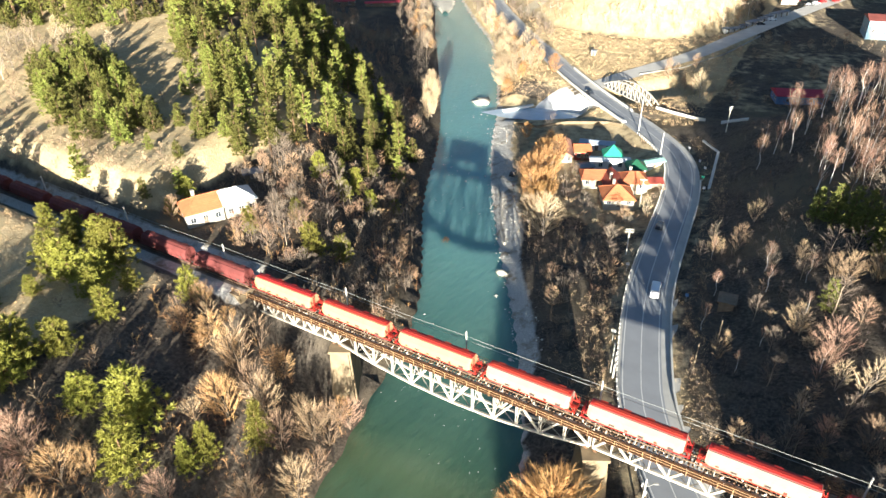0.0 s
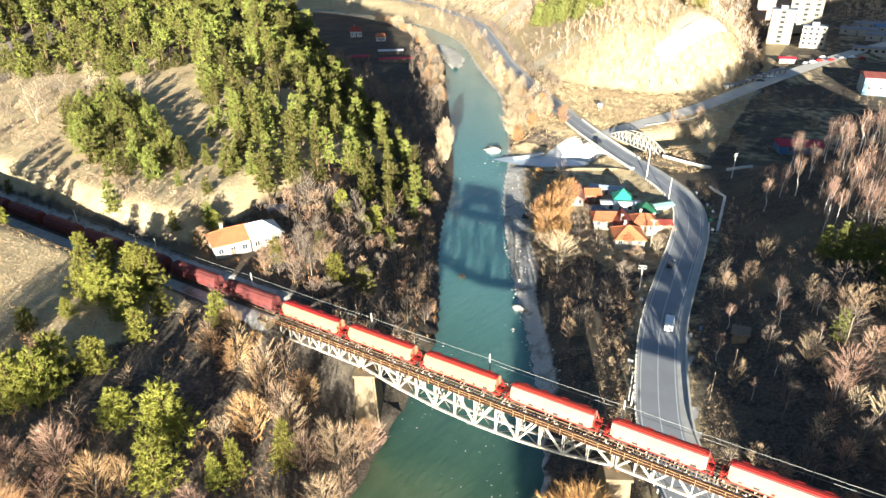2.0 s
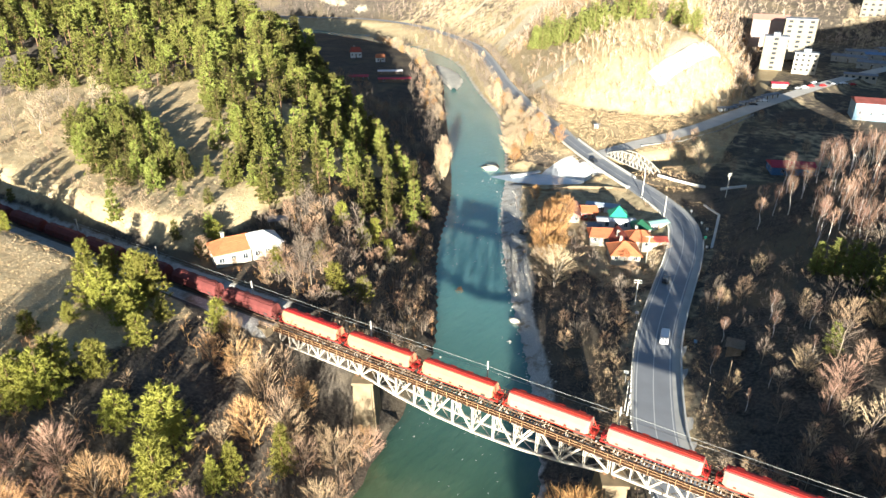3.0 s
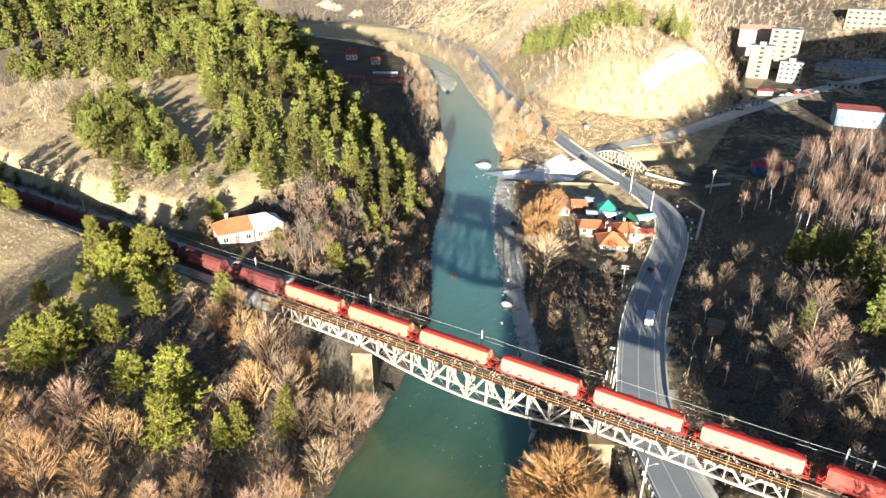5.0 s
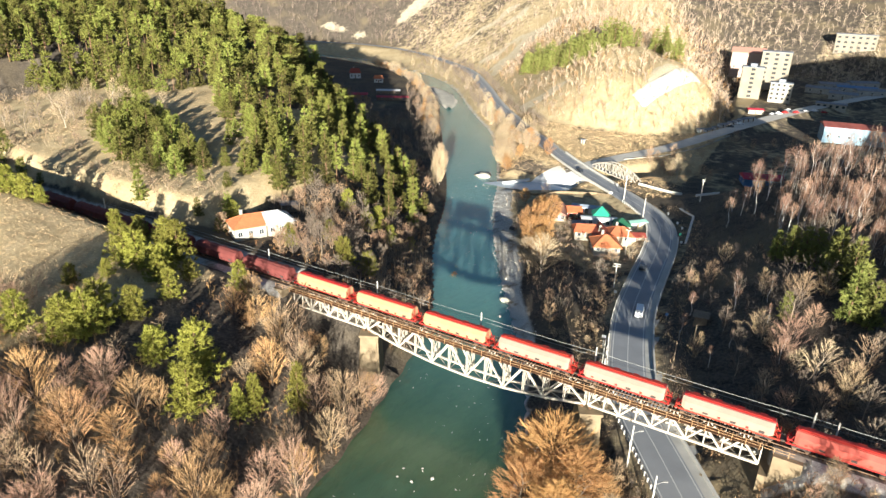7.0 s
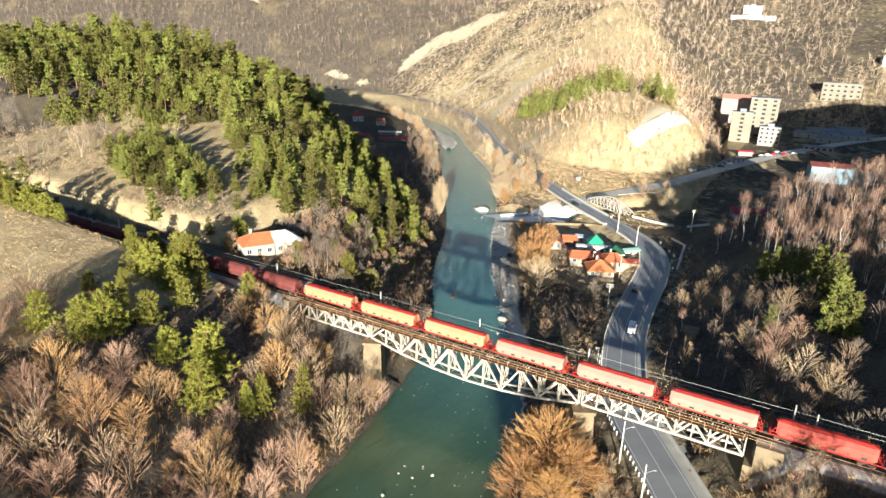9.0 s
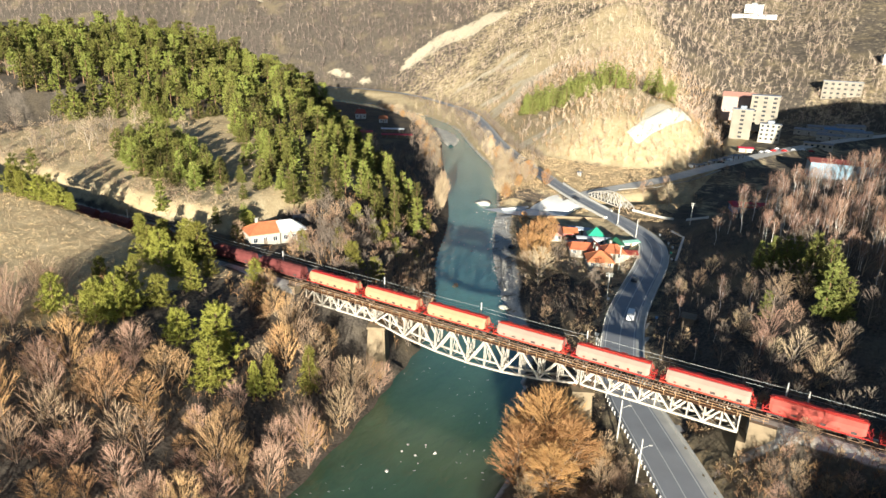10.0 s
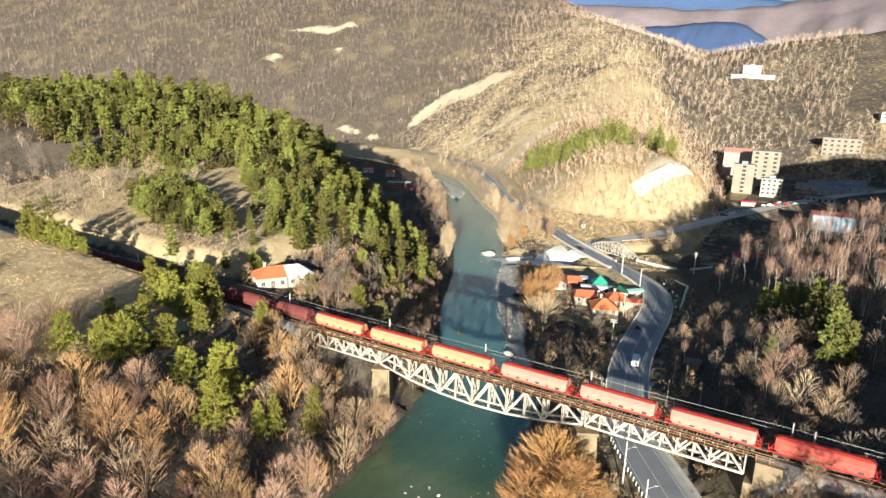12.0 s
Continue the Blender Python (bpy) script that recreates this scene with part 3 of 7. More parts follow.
def cover(x, y):
    """How much dry grass, gravel and bare rock lies on the ground."""
    dr, hw, _ = along(RIVER, x, y)
    d = np.abs(dr) - hw
    de, _, _ = along(ROAD, x, y)
    dn, _, _ = along(FOOT, x, y)
    up = np.clip(-dn, 0, None) * (y > 200)
    field = smooth(-58, -72, x) * smooth(-70, -46, y - 0.1 * (x + 100)) * smooth(-3, -8, y)
    clearing = smooth(5, 11, y) * smooth(106, 98, y) * smooth(-82, -90, x) * smooth(-270, -232, x) * (dr < 0) * (0.80 + 0.4 * smooth(0.35, 0.6, fbm(x, y, 22, 93)))
    verge = smooth(14, 7, np.abs(de)) * 0.45 * (y < 160)
    sunny = smooth(-3, 3, -dn) * (y > 200) * (0.52 + 0.50 * fbm(x, y, 26, 31)) * (0.84 + 0.16 * smooth(150, 50, up)) * smooth(600, 300, up) * np.maximum(smooth(-300, -140, x), 0.75 * smooth(-620, -260, x)) * smooth(60, -40, x + 0.35 * (y - 300) * (y > 380))
    sunny = np.maximum(sunny, (0.30 + 0.16 * fbm(x, y, 50, 37)) * smooth(500, 560, y) * smooth(-200, -100, x))
    flat = smooth(160, 200, y) * (dn > 0) * (dr > 0) * (x < 5) * 0.85
    flat = np.maximum(flat, smooth(165, 190, y) * (dn > 0) * (dr > 0) * (x >= 5) * (0.18 + 0.5 * fbm(x, y, 20, 39)))
    south = np.maximum((dr < 0) * (y < -2) * 0.12, (dr > 0) * (de < 0) * smooth(60, 90, y) * (y < 170) * 0.58)
    sunny = np.maximum(sunny, smooth(1.25, 0.75, np.hypot((x + 148) / 34, (y - 338) / 40)) * (-dn > 0))
    grass = np.clip(np.maximum.reduce([field, clearing, verge, sunny, flat, south]), 0, 1)
    gravel = smooth(7 + 6 * smooth(55, 80, y), 1, d) * (dr > 0) * smooth(18, 30, y) * smooth(165, 150, y) + smooth(2, 0, d) * np.where(dr > 0, 0.7, 0.25)
    rail = smooth(5.2, 4.2, np.abs(y - 1.4)) * ((x < -47) | (x > 55)) * (np.abs(x) < 600)
    gravel = np.clip(np.maximum(gravel, rail), 0, 1)
    cliff = 0 * x
    wob = 22 * (fbm(x, y, 18, 43) - 0.5)
    for ax, ay, bx, by, w in SCARS:
        ln = math.hypot(bx - ax, by - ay)
        t = np.clip(((x - ax) * (bx - ax) + (y - ay) * (by - ay)) / ln ** 2, 0, 1)
        q = np.hypot(x - ax - t * (bx - ax), y - ay - t * (by - ay)) + wob
        cliff = np.maximum(cliff, smooth(w, w * 0.5, q))
    cliff = 0.85 * cliff * (up > 0) * np.where(y > 400, 0.55 + 0.6 * fbm(x, y, 14, 67), 1)
    return grass, gravel, np.clip(cliff, 0, 1)


build_ground()


def build_water():
    bm = bmesh.new()
    rows = []
    line = RIVER
    for i, (x, y, hw) in enumerate(line):
        a, b = line[max(0, i - 1)], line[min(len(line) - 1, i + 1)]
        d = Vector((b[0] - a[0], b[1] - a[1], 0)).normalized()
        s = Vector((d.y, -d.x, 0))
        z = 0.0048 * min(max(y, 0), 400) - 0.05
        rows.append([bm.verts.new(Vector((x, y, z)) + s * (hw + 3) * k / 4) for k in range(-4, 5)])
    for a, b in zip(rows, rows[1:]):
        for j in range(8):
            bm.faces.new((a[j], a[j + 1], b[j + 1], b[j]))
    for f in bm.faces:
        f.smooth = True
    ob = part("water", bm, WATER)
    return tagged(ob, "slow green river water", "water", kind="structure")


build_water()


# ---- road ----
road = thing("road", "grey asphalt road with white lines", "road", kind="structure")
ribbon("carriageway", ROAD, (-3.9, 3.9), 0.02, ASPHALT, road)
for off in (-3.45, 3.45):
    ribbon("edge_line", ROAD, (off - 0.09, off + 0.09), 0.026, PAINT_WHITE, road)
ribbon("centre_line", ROAD, (-0.08, 0.08), 0.026, PAINT_WHITE, road)
ribbon("shoulder", ROAD, (3.9, 5.6), 0.005, ASPHALT_WORN, road)
ribbon("shoulder", ROAD, (-4.6, -3.9), 0.005, ASPHALT_WORN, road)
lane = thing("lane", "pale gravel lane up the side valley", "road", kind="structure")
ribbon("lane_surface", LANE, (-4.4, 4.4), 0.02, mat("pale_gravel", (0.56, 0.53, 0.475), 0.95, 0, 0.2, 0.2, 5, 0.3), lane)

# ---- railway bridge ----
YC = 1.4
DECK = 17.7


def bottom_chord(x):
    return 13.8 - 3.0 * max(0.0, 1 - (x / 24.8) ** 2)


def truss_span(x0, x1, panels, belly, parent):
    for y in (0.0, 2.8):
        nodes = [x0 + (x1 - x0) * k / (2 * panels) for k in range(2 * panels + 1)]
        low = lambda x: bottom_chord(x) if belly else 13.8
        side = new("truss")
        side.parent = parent
        for nm, pts, w, h in (("bottom_chord", [(x, low(x)) for x in nodes], 0.36, 0.42), ("top_chord", [(x, DECK - 0.3) for x in nodes], 0.34, 0.40)):
            for a, b in zip(pts[::2], pts[2::2]):
                bm = bmesh.new()
                bar(bm, (a[0], y, a[1]), (b[0], y, b[1]), w, h)
                part(nm, bm, STEEL_WHITE, side)
        for k in range(2 * panels + 1):
            x = nodes[k]
            bm = bmesh.new()
            if belly:
                for s in (-0.16, 0.16):
                    bar(bm, (x + s, y, low(x)), (x + s, y, DECK - 0.4), 0.11, 0.26)
                for j in range(int((DECK - low(x)) / 0.6)):
                    z = low(x) + 0.5 + j * 0.6
                    bar(bm, (x - 0.15, y, z), (x + 0.15, y, z + 0.35 * (1 if j % 2 else -1)), 0.05, 0.05)
            else:
                bar(bm, (x, y, low(x)), (x, y, DECK - 0.4), 0.2, 0.24)
            part("post", bm, STEEL_WHITE, side)
            if k < 2 * panels:
                a, b = (x, low(x)), (nodes[k + 1], DECK - 0.4)
                if k % 2:
                    a, b = (x, DECK - 0.4), (nodes[k + 1], low(nodes[k + 1]))
                bm = bmesh.new()
                bar(bm, (a[0], y, a[1]), (b[0], y, b[1]), 0.26, 0.34)
                part("diagonal", bm, STEEL_WHITE, side)


bridge = thing("railway_bridge", "white steel deck truss railway bridge on masonry piers", "bridge", kind="structure")
truss_span(-24.7, 24.7, 6, True, bridge)
truss_span(25.3, 54.0, 5, False, bridge)
truss_span(-46.0, -25.3, 4, False, bridge)

# cross frames between the two trusses, and wind bracing
for x0, x1, n, belly in ((-24.7, 24.7, 12, True), (25.3, 54.0, 10, False), (-46.0, -25.3, 8, False)):
    for k in range(n + 1):
        x = x0 + (x1 - x0) * k / n
        z = bottom_chord(x) if belly else 13.8
        for a, b in (((0, z), (2.8, z)), ((0, z), (2.8, DECK - 0.6)), ((0, DECK - 0.6), (2.8, z))):
            bm = bmesh.new()
            bar(bm, (x, a[0], a[1]), (x, b[0], b[1]), 0.12, 0.14)
            part("cross_brace", bm, STEEL_WHITE, bridge)
        if k < n:
            xn = x0 + (x1 - x0) * (k + 1) / n
            zn = bottom_chord(xn) if belly else 13.8
            bm = bmesh.new()
            ya, yb = (0, 2.8) if k % 2 else (2.8, 0)
            bar(bm, (x, ya, z), (xn, yb, zn), 0.12, 0.12)
            part("wind_brace", bm, STEEL_WHITE, bridge)

# deck: cross girders, sleepers, rails, walkways with handrails
for x in np.arange(-45.8, 54.1, 2.07):
    bm = bmesh.new()
    bar(bm, (x, -1.75, DECK - 0.05), (x, 4.75, DECK - 0.05), 0.16, 0.2)
    part("cross_girder", bm, STEEL_RUST, bridge)
sleeper_mesh = None
for x in np.arange(-46.0, 54.6, 0.62):
    if sleeper_mesh is None:
        bm = bmesh.new()
        box(bm, -0.12, -1.3, 0, 0.12, 1.3, 0.22)
        ob = part("sleeper", bm, SLEEPER, bridge)
        sleeper_mesh = ob.data
    else:
        ob = link_mesh("sleeper", sleeper_mesh, None, bridge)
    ob.location = (x, YC, DECK + 0.06)
for y in (YC - 0.75, YC + 0.75):
    bm = bmesh.new()
    extrude_x(bm, [(y - 0.07, 18.0), (y + 0.07, 18.0), (y + 0.03, 18.05), (y + 0.04, 18.17), (y - 0.04, 18.17), (y - 0.03, 18.05)], -420, 200)
    part("rail", bm, RAIL_STEEL, bridge)
for y0, y1 in ((-1.75, -0.35), (3.2, 4.7)):
    for x in np.arange(-46.0, 54.0, 5.0):
        bm = bmesh.new()
        box(bm, x, y0, DECK + 0.06, x + 4.97, y1, DECK + 0.11)
        part("walkway_plate", bm, STEEL_RUST, bridge)
RAIL_PAINT = mat("handrail_paint", (0.40, 0.24, 0.12), 0.8, 0, 0.3)
for y in (-1.75, 4.7):
    for z in (DECK + 0.65, DECK + 1.15):
        bm = bmesh.new()
        bar(bm, (-50, y, z), (58.5, y, z), 0.06, 0.07)
        part("handrail", bm, RAIL_PAINT, bridge)
    for x in np.arange(-49.9, 58.6, 2.07):
        bm = bmesh.new()
        bar(bm, (x, y, DECK), (x, y, DECK + 1.2), 0.08, 0.08)
        part("handrail_post", bm, RAIL_PAINT, bridge)


def pier(x, base, halfx, parent):
    """A battered masonry pier set along the current, with a cap and bearing blocks."""
    m = pose(x, YC, 0, 0, 0, 28)
    bm = bmesh.new()
    grow = 0.05 * (13.3 - base)
    lo = [bm.verts.new(m @ Vector((p * (halfx + grow), q * (3.2 + grow), base))) for p, q in ((-1, -1), (1, -1), (1, 1), (-1, 1))]
    hi = [bm.verts.new(m @ Vector((p * halfx, q * 3.2, 12.6))) for p, q in ((-1, -1), (1, -1), (1, 1), (-1, 1))]
    for k in range(4):
        bm.faces.new((lo[k], lo[(k + 1) % 4], hi[(k + 1) % 4], hi[k]))
    bm.faces.new(hi)
    bmesh.ops.bevel(bm, geom=[e for e in bm.edges if abs(e.verts[0].co.z - e.verts[1].co.z) > 2], offset=0.35, segments=2, affect="EDGES")
    part("pier", bm, PIER_STONE, parent, "tan masonry pier")
    bm = bmesh.new()
    box(bm, -halfx - 0.25, -3.5, 12.6, halfx + 0.25, 3.5, 13.2, m)
    bmesh.ops.bevel(bm, geom=list(bm.edges), offset=0.06, segments=1, affect="EDGES")
    part("pier_cap", bm, PIER_STONE, parent)
    for s in (-0.75, 0.75):
        for y in (0, 2.8):
            bm = bmesh.new()
            box(bm, x + s - 0.3, y - 0.3, 13.2, x + s + 0.3, y + 0.3, 13.62)
            part("bearing", bm, STEEL_RUST, parent)


pier(-25.0, -1.5, 1.9, bridge)
pier(25.0, -1.5, 1.9, bridge)
for x, s in ((54.3, 1), (-46.3, -1)):
    bm = bmesh.new()
    prof = [(0, 9.0), (5.6, 9.0), (5.6, 17.6), (1.4, 17.6), (1.4, 13.4), (0, 13.4)]
    a = [bm.verts.new((x + s * p, -2.2, z)) for p, z in prof]
    b = [bm.verts.new((x + s * p, 5.0, z)) for p, z in prof]
    for k in range(6):
        bm.faces.new((a[k], a[(k + 1) % 6], b[(k + 1) % 6], b[k]))
    bm.faces.new(a)
    bm.faces.new(b[::-1])
    part("abutment", bm, PIER_STONE, bridge, "stone bridge abutment")

# ballast bed and sleepers beyond the bridge
track = thing("railway_track", "single railway track on a stone ballast bed", "railway", kind="structure")
for x0, x1 in ((-420, -47.5), (55.5, 200)):
    bm = bmesh.new()
    extrude_x(bm, [(YC - 2.6, 17.6), (YC + 2.6, 17.6), (YC + 1.7, 17.98), (YC - 1.7, 17.98)], x0, x1)
    part("ballast_bed", bm, BALLAST, track)
for x in list(np.arange(-110, -47.6, 0.62)) + list(np.arange(55.6, 90, 0.62)):
    ob = link_mesh("sleeper", sleeper_mesh, None, track)
    ob.location = (x, YC, 17.80)


# ---- the freight train ----
def wagon(x, side, roof, label):
    """A four-axle covered hopper wagon whose body starts at x."""
    L = 14.2
    w = thing("hopper_wagon", label, "railway wagon", "wagons of the train", at=pose(x + L / 2, YC, 18.17))
    h = L / 2
    bm = bmesh.new()
    prof = [(-0.9, 0.95), (-1.42, 1.3), (-1.5, 1.75), (-1.46, 2.8), (-0.85, 3.5), (0.85, 3.5), (1.46, 2.8), (1.5, 1.75), (1.42, 1.3), (0.9, 0.95)]
    rows = []
    for px, k in ((-h, 0.0), (-h + 0.55, 1.0), (h - 0.55, 1.0), (h, 0.0)):
        rows.append([bm.verts.new((px, y * (0.90 + 0.10 * k), z if z > 1.5 else 1.6 - (1.6 - z) * k)) for y, z in prof])
    for a, b in zip(rows, rows[1:]):
        for j in range(10):
            bm.faces.new((a[j], a[(j + 1) % 10], b[(j + 1) % 10], b[j]))
    bm.faces.new(rows[0][::-1])
    bm.faces.new(rows[-1])
    bmesh.ops.recalc_face_normals(bm, faces=bm.faces)
    part("body", bm, side, w)
    bm = bmesh.new()
    extrude_x(bm, [(-0.62, 3.48), (1.0, 3.42), (0.85, 3.56), (0.4, 3.64), (-0.3, 3.64), (-0.55, 3.58)], -h + 0.1, h - 0.1)
    bmesh.ops.recalc_face_normals(bm, faces=bm.faces)
    part("roof", bm, roof, w)
    bm = bmesh.new()
    box(bm, -h + 0.6, -0.3, 3.66, h - 0.6, 0.3, 3.74)
    part("roof_walkway", bm, roof, w)
    for k in range(4):
        bm = bmesh.new()
        px = -h + 1.9 + k * (L - 3.8) / 3
        box(bm, px - 0.55, 0.42, 3.5, px + 0.55, 0.85, 3.7)
        part("hatch", bm, roof, w)
    for k in range(9):
        bm = bmesh.new()
        px = -h + 1.1 + k * (L - 2.2) / 8
        bar(bm, (px, -1.49, 1.6), (px, -1.46, 2.8), 0.06, 0.06)
        part("rib", bm, side, w)
    for k in range(6):
        px = -h + 1.7 + k * (L - 3.4) / 5
        wide = 0.42 if k % 2 else 0.22
        bm = bmesh.new()
        box(bm, px - wide, -1.53, 1.62 - 0.04 * k % 3, px + wide, -1.48, 1.90)
        part("marking_plate", bm, DARK_STEEL if k % 2 else roof, w)
    bm = bmesh.new()
    box(bm, -8.15, -0.28, 0.9, 8.15, 0.28, 1.2)
    for y in (-1.3, 1.22):
        box(bm, -8.1, y, 0.95, 8.1, y + 0.1, 1.2)
    for px in (-8.15, -6.6, -2.2, 2.2, 6.6, 8.0):
        box(bm, px, -1.3, 0.96, px + 0.15, 1.3, 1.18)
    part("underframe", bm, roof, w)
    for s in (-1, 1):
        bm = bmesh.new()
        for y in (-1.1, 1.1):
            bar(bm, (s * 7.9, y, 1.1), (s * 7.0, y, 2.9), 0.1, 0.1)
            bar(bm, (s * 8.0, y, 1.1), (s * 8.0, y, 2.2), 0.06, 0.06)
        bar(bm, (s * 8.0, -1.1, 2.2), (s * 8.0, 1.1, 2.2), 0.06, 0.06)
        bar(bm, (s * 7.55, -1.1, 1.9), (s * 7.55, 1.1, 1.9), 0.08, 0.08)
        part("end_frame", bm, roof, w)
        bm = bmesh.new()
        for y in (-0.5, -0.15):
            bar(bm, (s * 7.25, y, 1.2), (s * 7.25, y, 3.6), 0.05, 0.05)
        for j in range(6):
            bar(bm, (s * 7.25, -0.5, 1.4 + 0.35 * j), (s * 7.25, -0.15, 1.4 + 0.35 * j), 0.04, 0.04)
        part("ladder", bm, roof, w)
        for y in (-0.88, 0.88):
            bm = bmesh.new()
            tube(bm, (s * 8.15, y, 1.05), (s * 8.5, y, 1.05), 0.09, 0.09, 6)
            tube(bm, (s * 8.5, y, 1.05), (s * 8.56, y, 1.05), 0.22, 0.22, 8)
            part("buffer", bm, DARK_STEEL, w)
        bogie = new("bogie")
        bogie.parent = w
        bm = bmesh.new()
        for y in (-1.05, 1.0):
            box(bm, s * 5.9 - 1.35, y, 0.45, s * 5.9 + 1.35, y + 0.1, 0.75)
        box(bm, s * 5.9 - 0.2, -1.05, 0.5, s * 5.9 + 0.2, 1.05, 0.8)
        part("bogie_frame", bm, DARK_STEEL, bogie)
        for px in (-0.9, 0.9):
            for y in (-0.82, 0.69):
                bm = bmesh.new()
                tube(bm, (s * 5.9 + px, y, 0.46), (s * 5.9 + px, y + 0.13, 0.46), 0.46, 0.46, 12)
                part("wheel", bm, RAIL_STEEL, bogie)
    for k in range(3):
        bm = bmesh.new()
        px = -3.6 + 3.6 * k
        a = [bm.verts.new(v) for v in ((px - 1.3, -0.9, 1.2), (px + 1.3, -0.9, 1.2), (px + 1.3, 0.9, 1.2), (px - 1.3, 0.9, 1.2))]
        b = [bm.verts.new(v) for v in ((px - 0.4, -0.4, 0.55), (px + 0.4, -0.4, 0.55), (px + 0.4, 0.4, 0.55), (px - 0.4, 0.4, 0.55))]
        for j in range(4):
            bm.faces.new((a[j], b[j], b[(j + 1) % 4], a[(j + 1) % 4]))
        bm.faces.new(b)
        part("discharge_chute", bm, DARK_STEEL, w)
    return w


KINDS = {"c": (CREAM_PAINT, RED_PAINT, "cream hopper wagon with a red roof and red end frames"),
         "o": (ORANGE_PAINT, RED_PAINT, "faded orange hopper wagon with a red roof"),
         "r": (RED_DUSTY, RED_PAINT, "bright red hopper wagon with a dusty side"),
         "d": (SHADED_RED, SHADED_RED, "red hopper wagon dulled in colour for the shaded cutting")}
first = {}
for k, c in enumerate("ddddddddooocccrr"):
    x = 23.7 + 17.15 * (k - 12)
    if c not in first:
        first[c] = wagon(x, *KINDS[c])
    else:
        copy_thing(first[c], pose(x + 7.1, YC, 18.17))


# ---- poles, wires and lamps ----
def post(name, label, category, x, y, z0, z1, r=0.16, arms=0, material=POLE_CONC, group="", turn=0.0):
    p = thing(name, label, category, group, at=pose(x, y, z0, 0, 0, turn))
    bm = bmesh.new()
    tube(bm, (0, 0, -0.4), (0, 0, z1 - z0), r, r * 0.72, 8)
    part("shaft", bm, material, p)
    for k in range(arms):
        bm = bmesh.new()
        z = z1 - z0 - 0.25 - 0.7 * k
        bar(bm, (-1.0, 0, z), (1.0, 0, z), 0.1, 0.12)
        part("crossarm", bm, material, p)
        for s in (-0.9, -0.45, 0.45, 0.9):
            bm = bmesh.new()
            tube(bm, (s, 0, z), (s, 0, z + 0.28), 0.06, 0.04, 6)
            part("insulator", bm, PLASTER_WHITE, p)
    return p


for x, y in ((-124, 5.2), (-91, 5.1), (-58, 4.6), (-25.7, 4.9), (0.2, 4.9), (24.2, 4.9), (60.2, 5.0)):
    on = -47 < x < 55
    p = post("line_pole", "pale concrete post beside the railway line", "pole", x, y, DECK - 0.1 if on else height(x, y), 23.15, 0.17, 0, POLE_CONC, "posts along the railway")
    bm = bmesh.new()
    bar(bm, (0, 0, 23.0 - p.location.z), (0, -0.5, 23.0 - p.location.z), 0.08, 0.08)
    part("bracket", bm, GALV, p)
post("line_pole", "pale concrete post beside the railway line", "pole", 63.6, 5.0, height(63.6, 5.0), 22.6, 0.17, 0, POLE_CONC, "posts along the railway")


def wire(name, label, a, b, sag, r=0.03, n=14):
    bm = bmesh.new()
    a, b = Vector(a), Vector(b)
    pts = [a.lerp(b, k / n) - Vector((0, 0, 4 * sag * (k / n) * (1 - k / n))) for k in range(n + 1)]
    rings = []
    for p in pts:
        rings.append([bm.verts.new(p + Vector((0, r * math.cos(t), r * math.sin(t)))) for t in (0, 2.09, 4.19)])
    for u, v in zip(rings, rings[1:]):
        for j in range(3):
            bm.faces.new((u[j], u[(j + 1) % 3], v[(j + 1) % 3], v[j]))
    return tagged(part(name, bm, WIRE), label, "cable")


spans = (-124, -91, -58, -25.7, 0.2, 24.2, 60.2, 96)
for a, b in zip(spans, spans[1:]):
    for y, z in ((4.9, 22.1), (4.9, 21.3)):
        wire("line_cable", "grey cable strung between the railway posts", (a, y, z), (b, y, z), 0.15, 0.035, 8)

post("utility_pole", "pale concrete utility pole with crossarms", "pole", 9.7, 70.1, height(9.7, 70.1), 12.6, 0.17, 2, POLE_CONC, "utility poles", 20)
post("utility_pole", "pale concrete utility pole with crossarms", "pole", 5.1, 97.5, height(5.1, 97.5), 13.2, 0.17, 1, POLE_CONC, "utility poles", 20)
post("utility_pole", "tall pale concrete pole beside the bend", "pole", -10.6, 148.5, height(-10.6, 148.5), 16.5, 0.22, 0, POLE_CONC, "utility poles")
post("utility_pole", "pale concrete pole at the roadside", "pole", 1.8, 130.0, height(1.8, 130), 14.5, 0.19, 0, POLE_CONC, "utility poles")
post("utility_pole", "grey concrete pole with crossarms by the yard", "pole", 17.3, 150.0, height(17.3, 150), 19.5, 0.2, 2, POLE_CONC, "utility poles", 60)
post("utility_pole", "pale concrete pole beside the road", "pole", 20.3, 26.5, height(20.3, 26.5), 13.0, 0.2, 0, POLE_CONC, "utility poles")
post("utility_pole", "pale concrete pole beside the road", "pole", 21.2, 25.0, height(21.2, 25.0), 12.4, 0.2, 0, POLE_CONC, "utility poles")
post("utility_pole", "slender weathered pole on the wooded slope", "pole", 34.0, 33.5, height(34, 33.5), 13.6, 0.13, 0, WOOD_GREY, "utility poles")
post("utility_pole", "slender weathered pole on the wooded slope", "pole", 36.5, 40.5, height(36.5, 40.5), 15.2, 0.13, 0, WOOD_GREY, "utility poles")


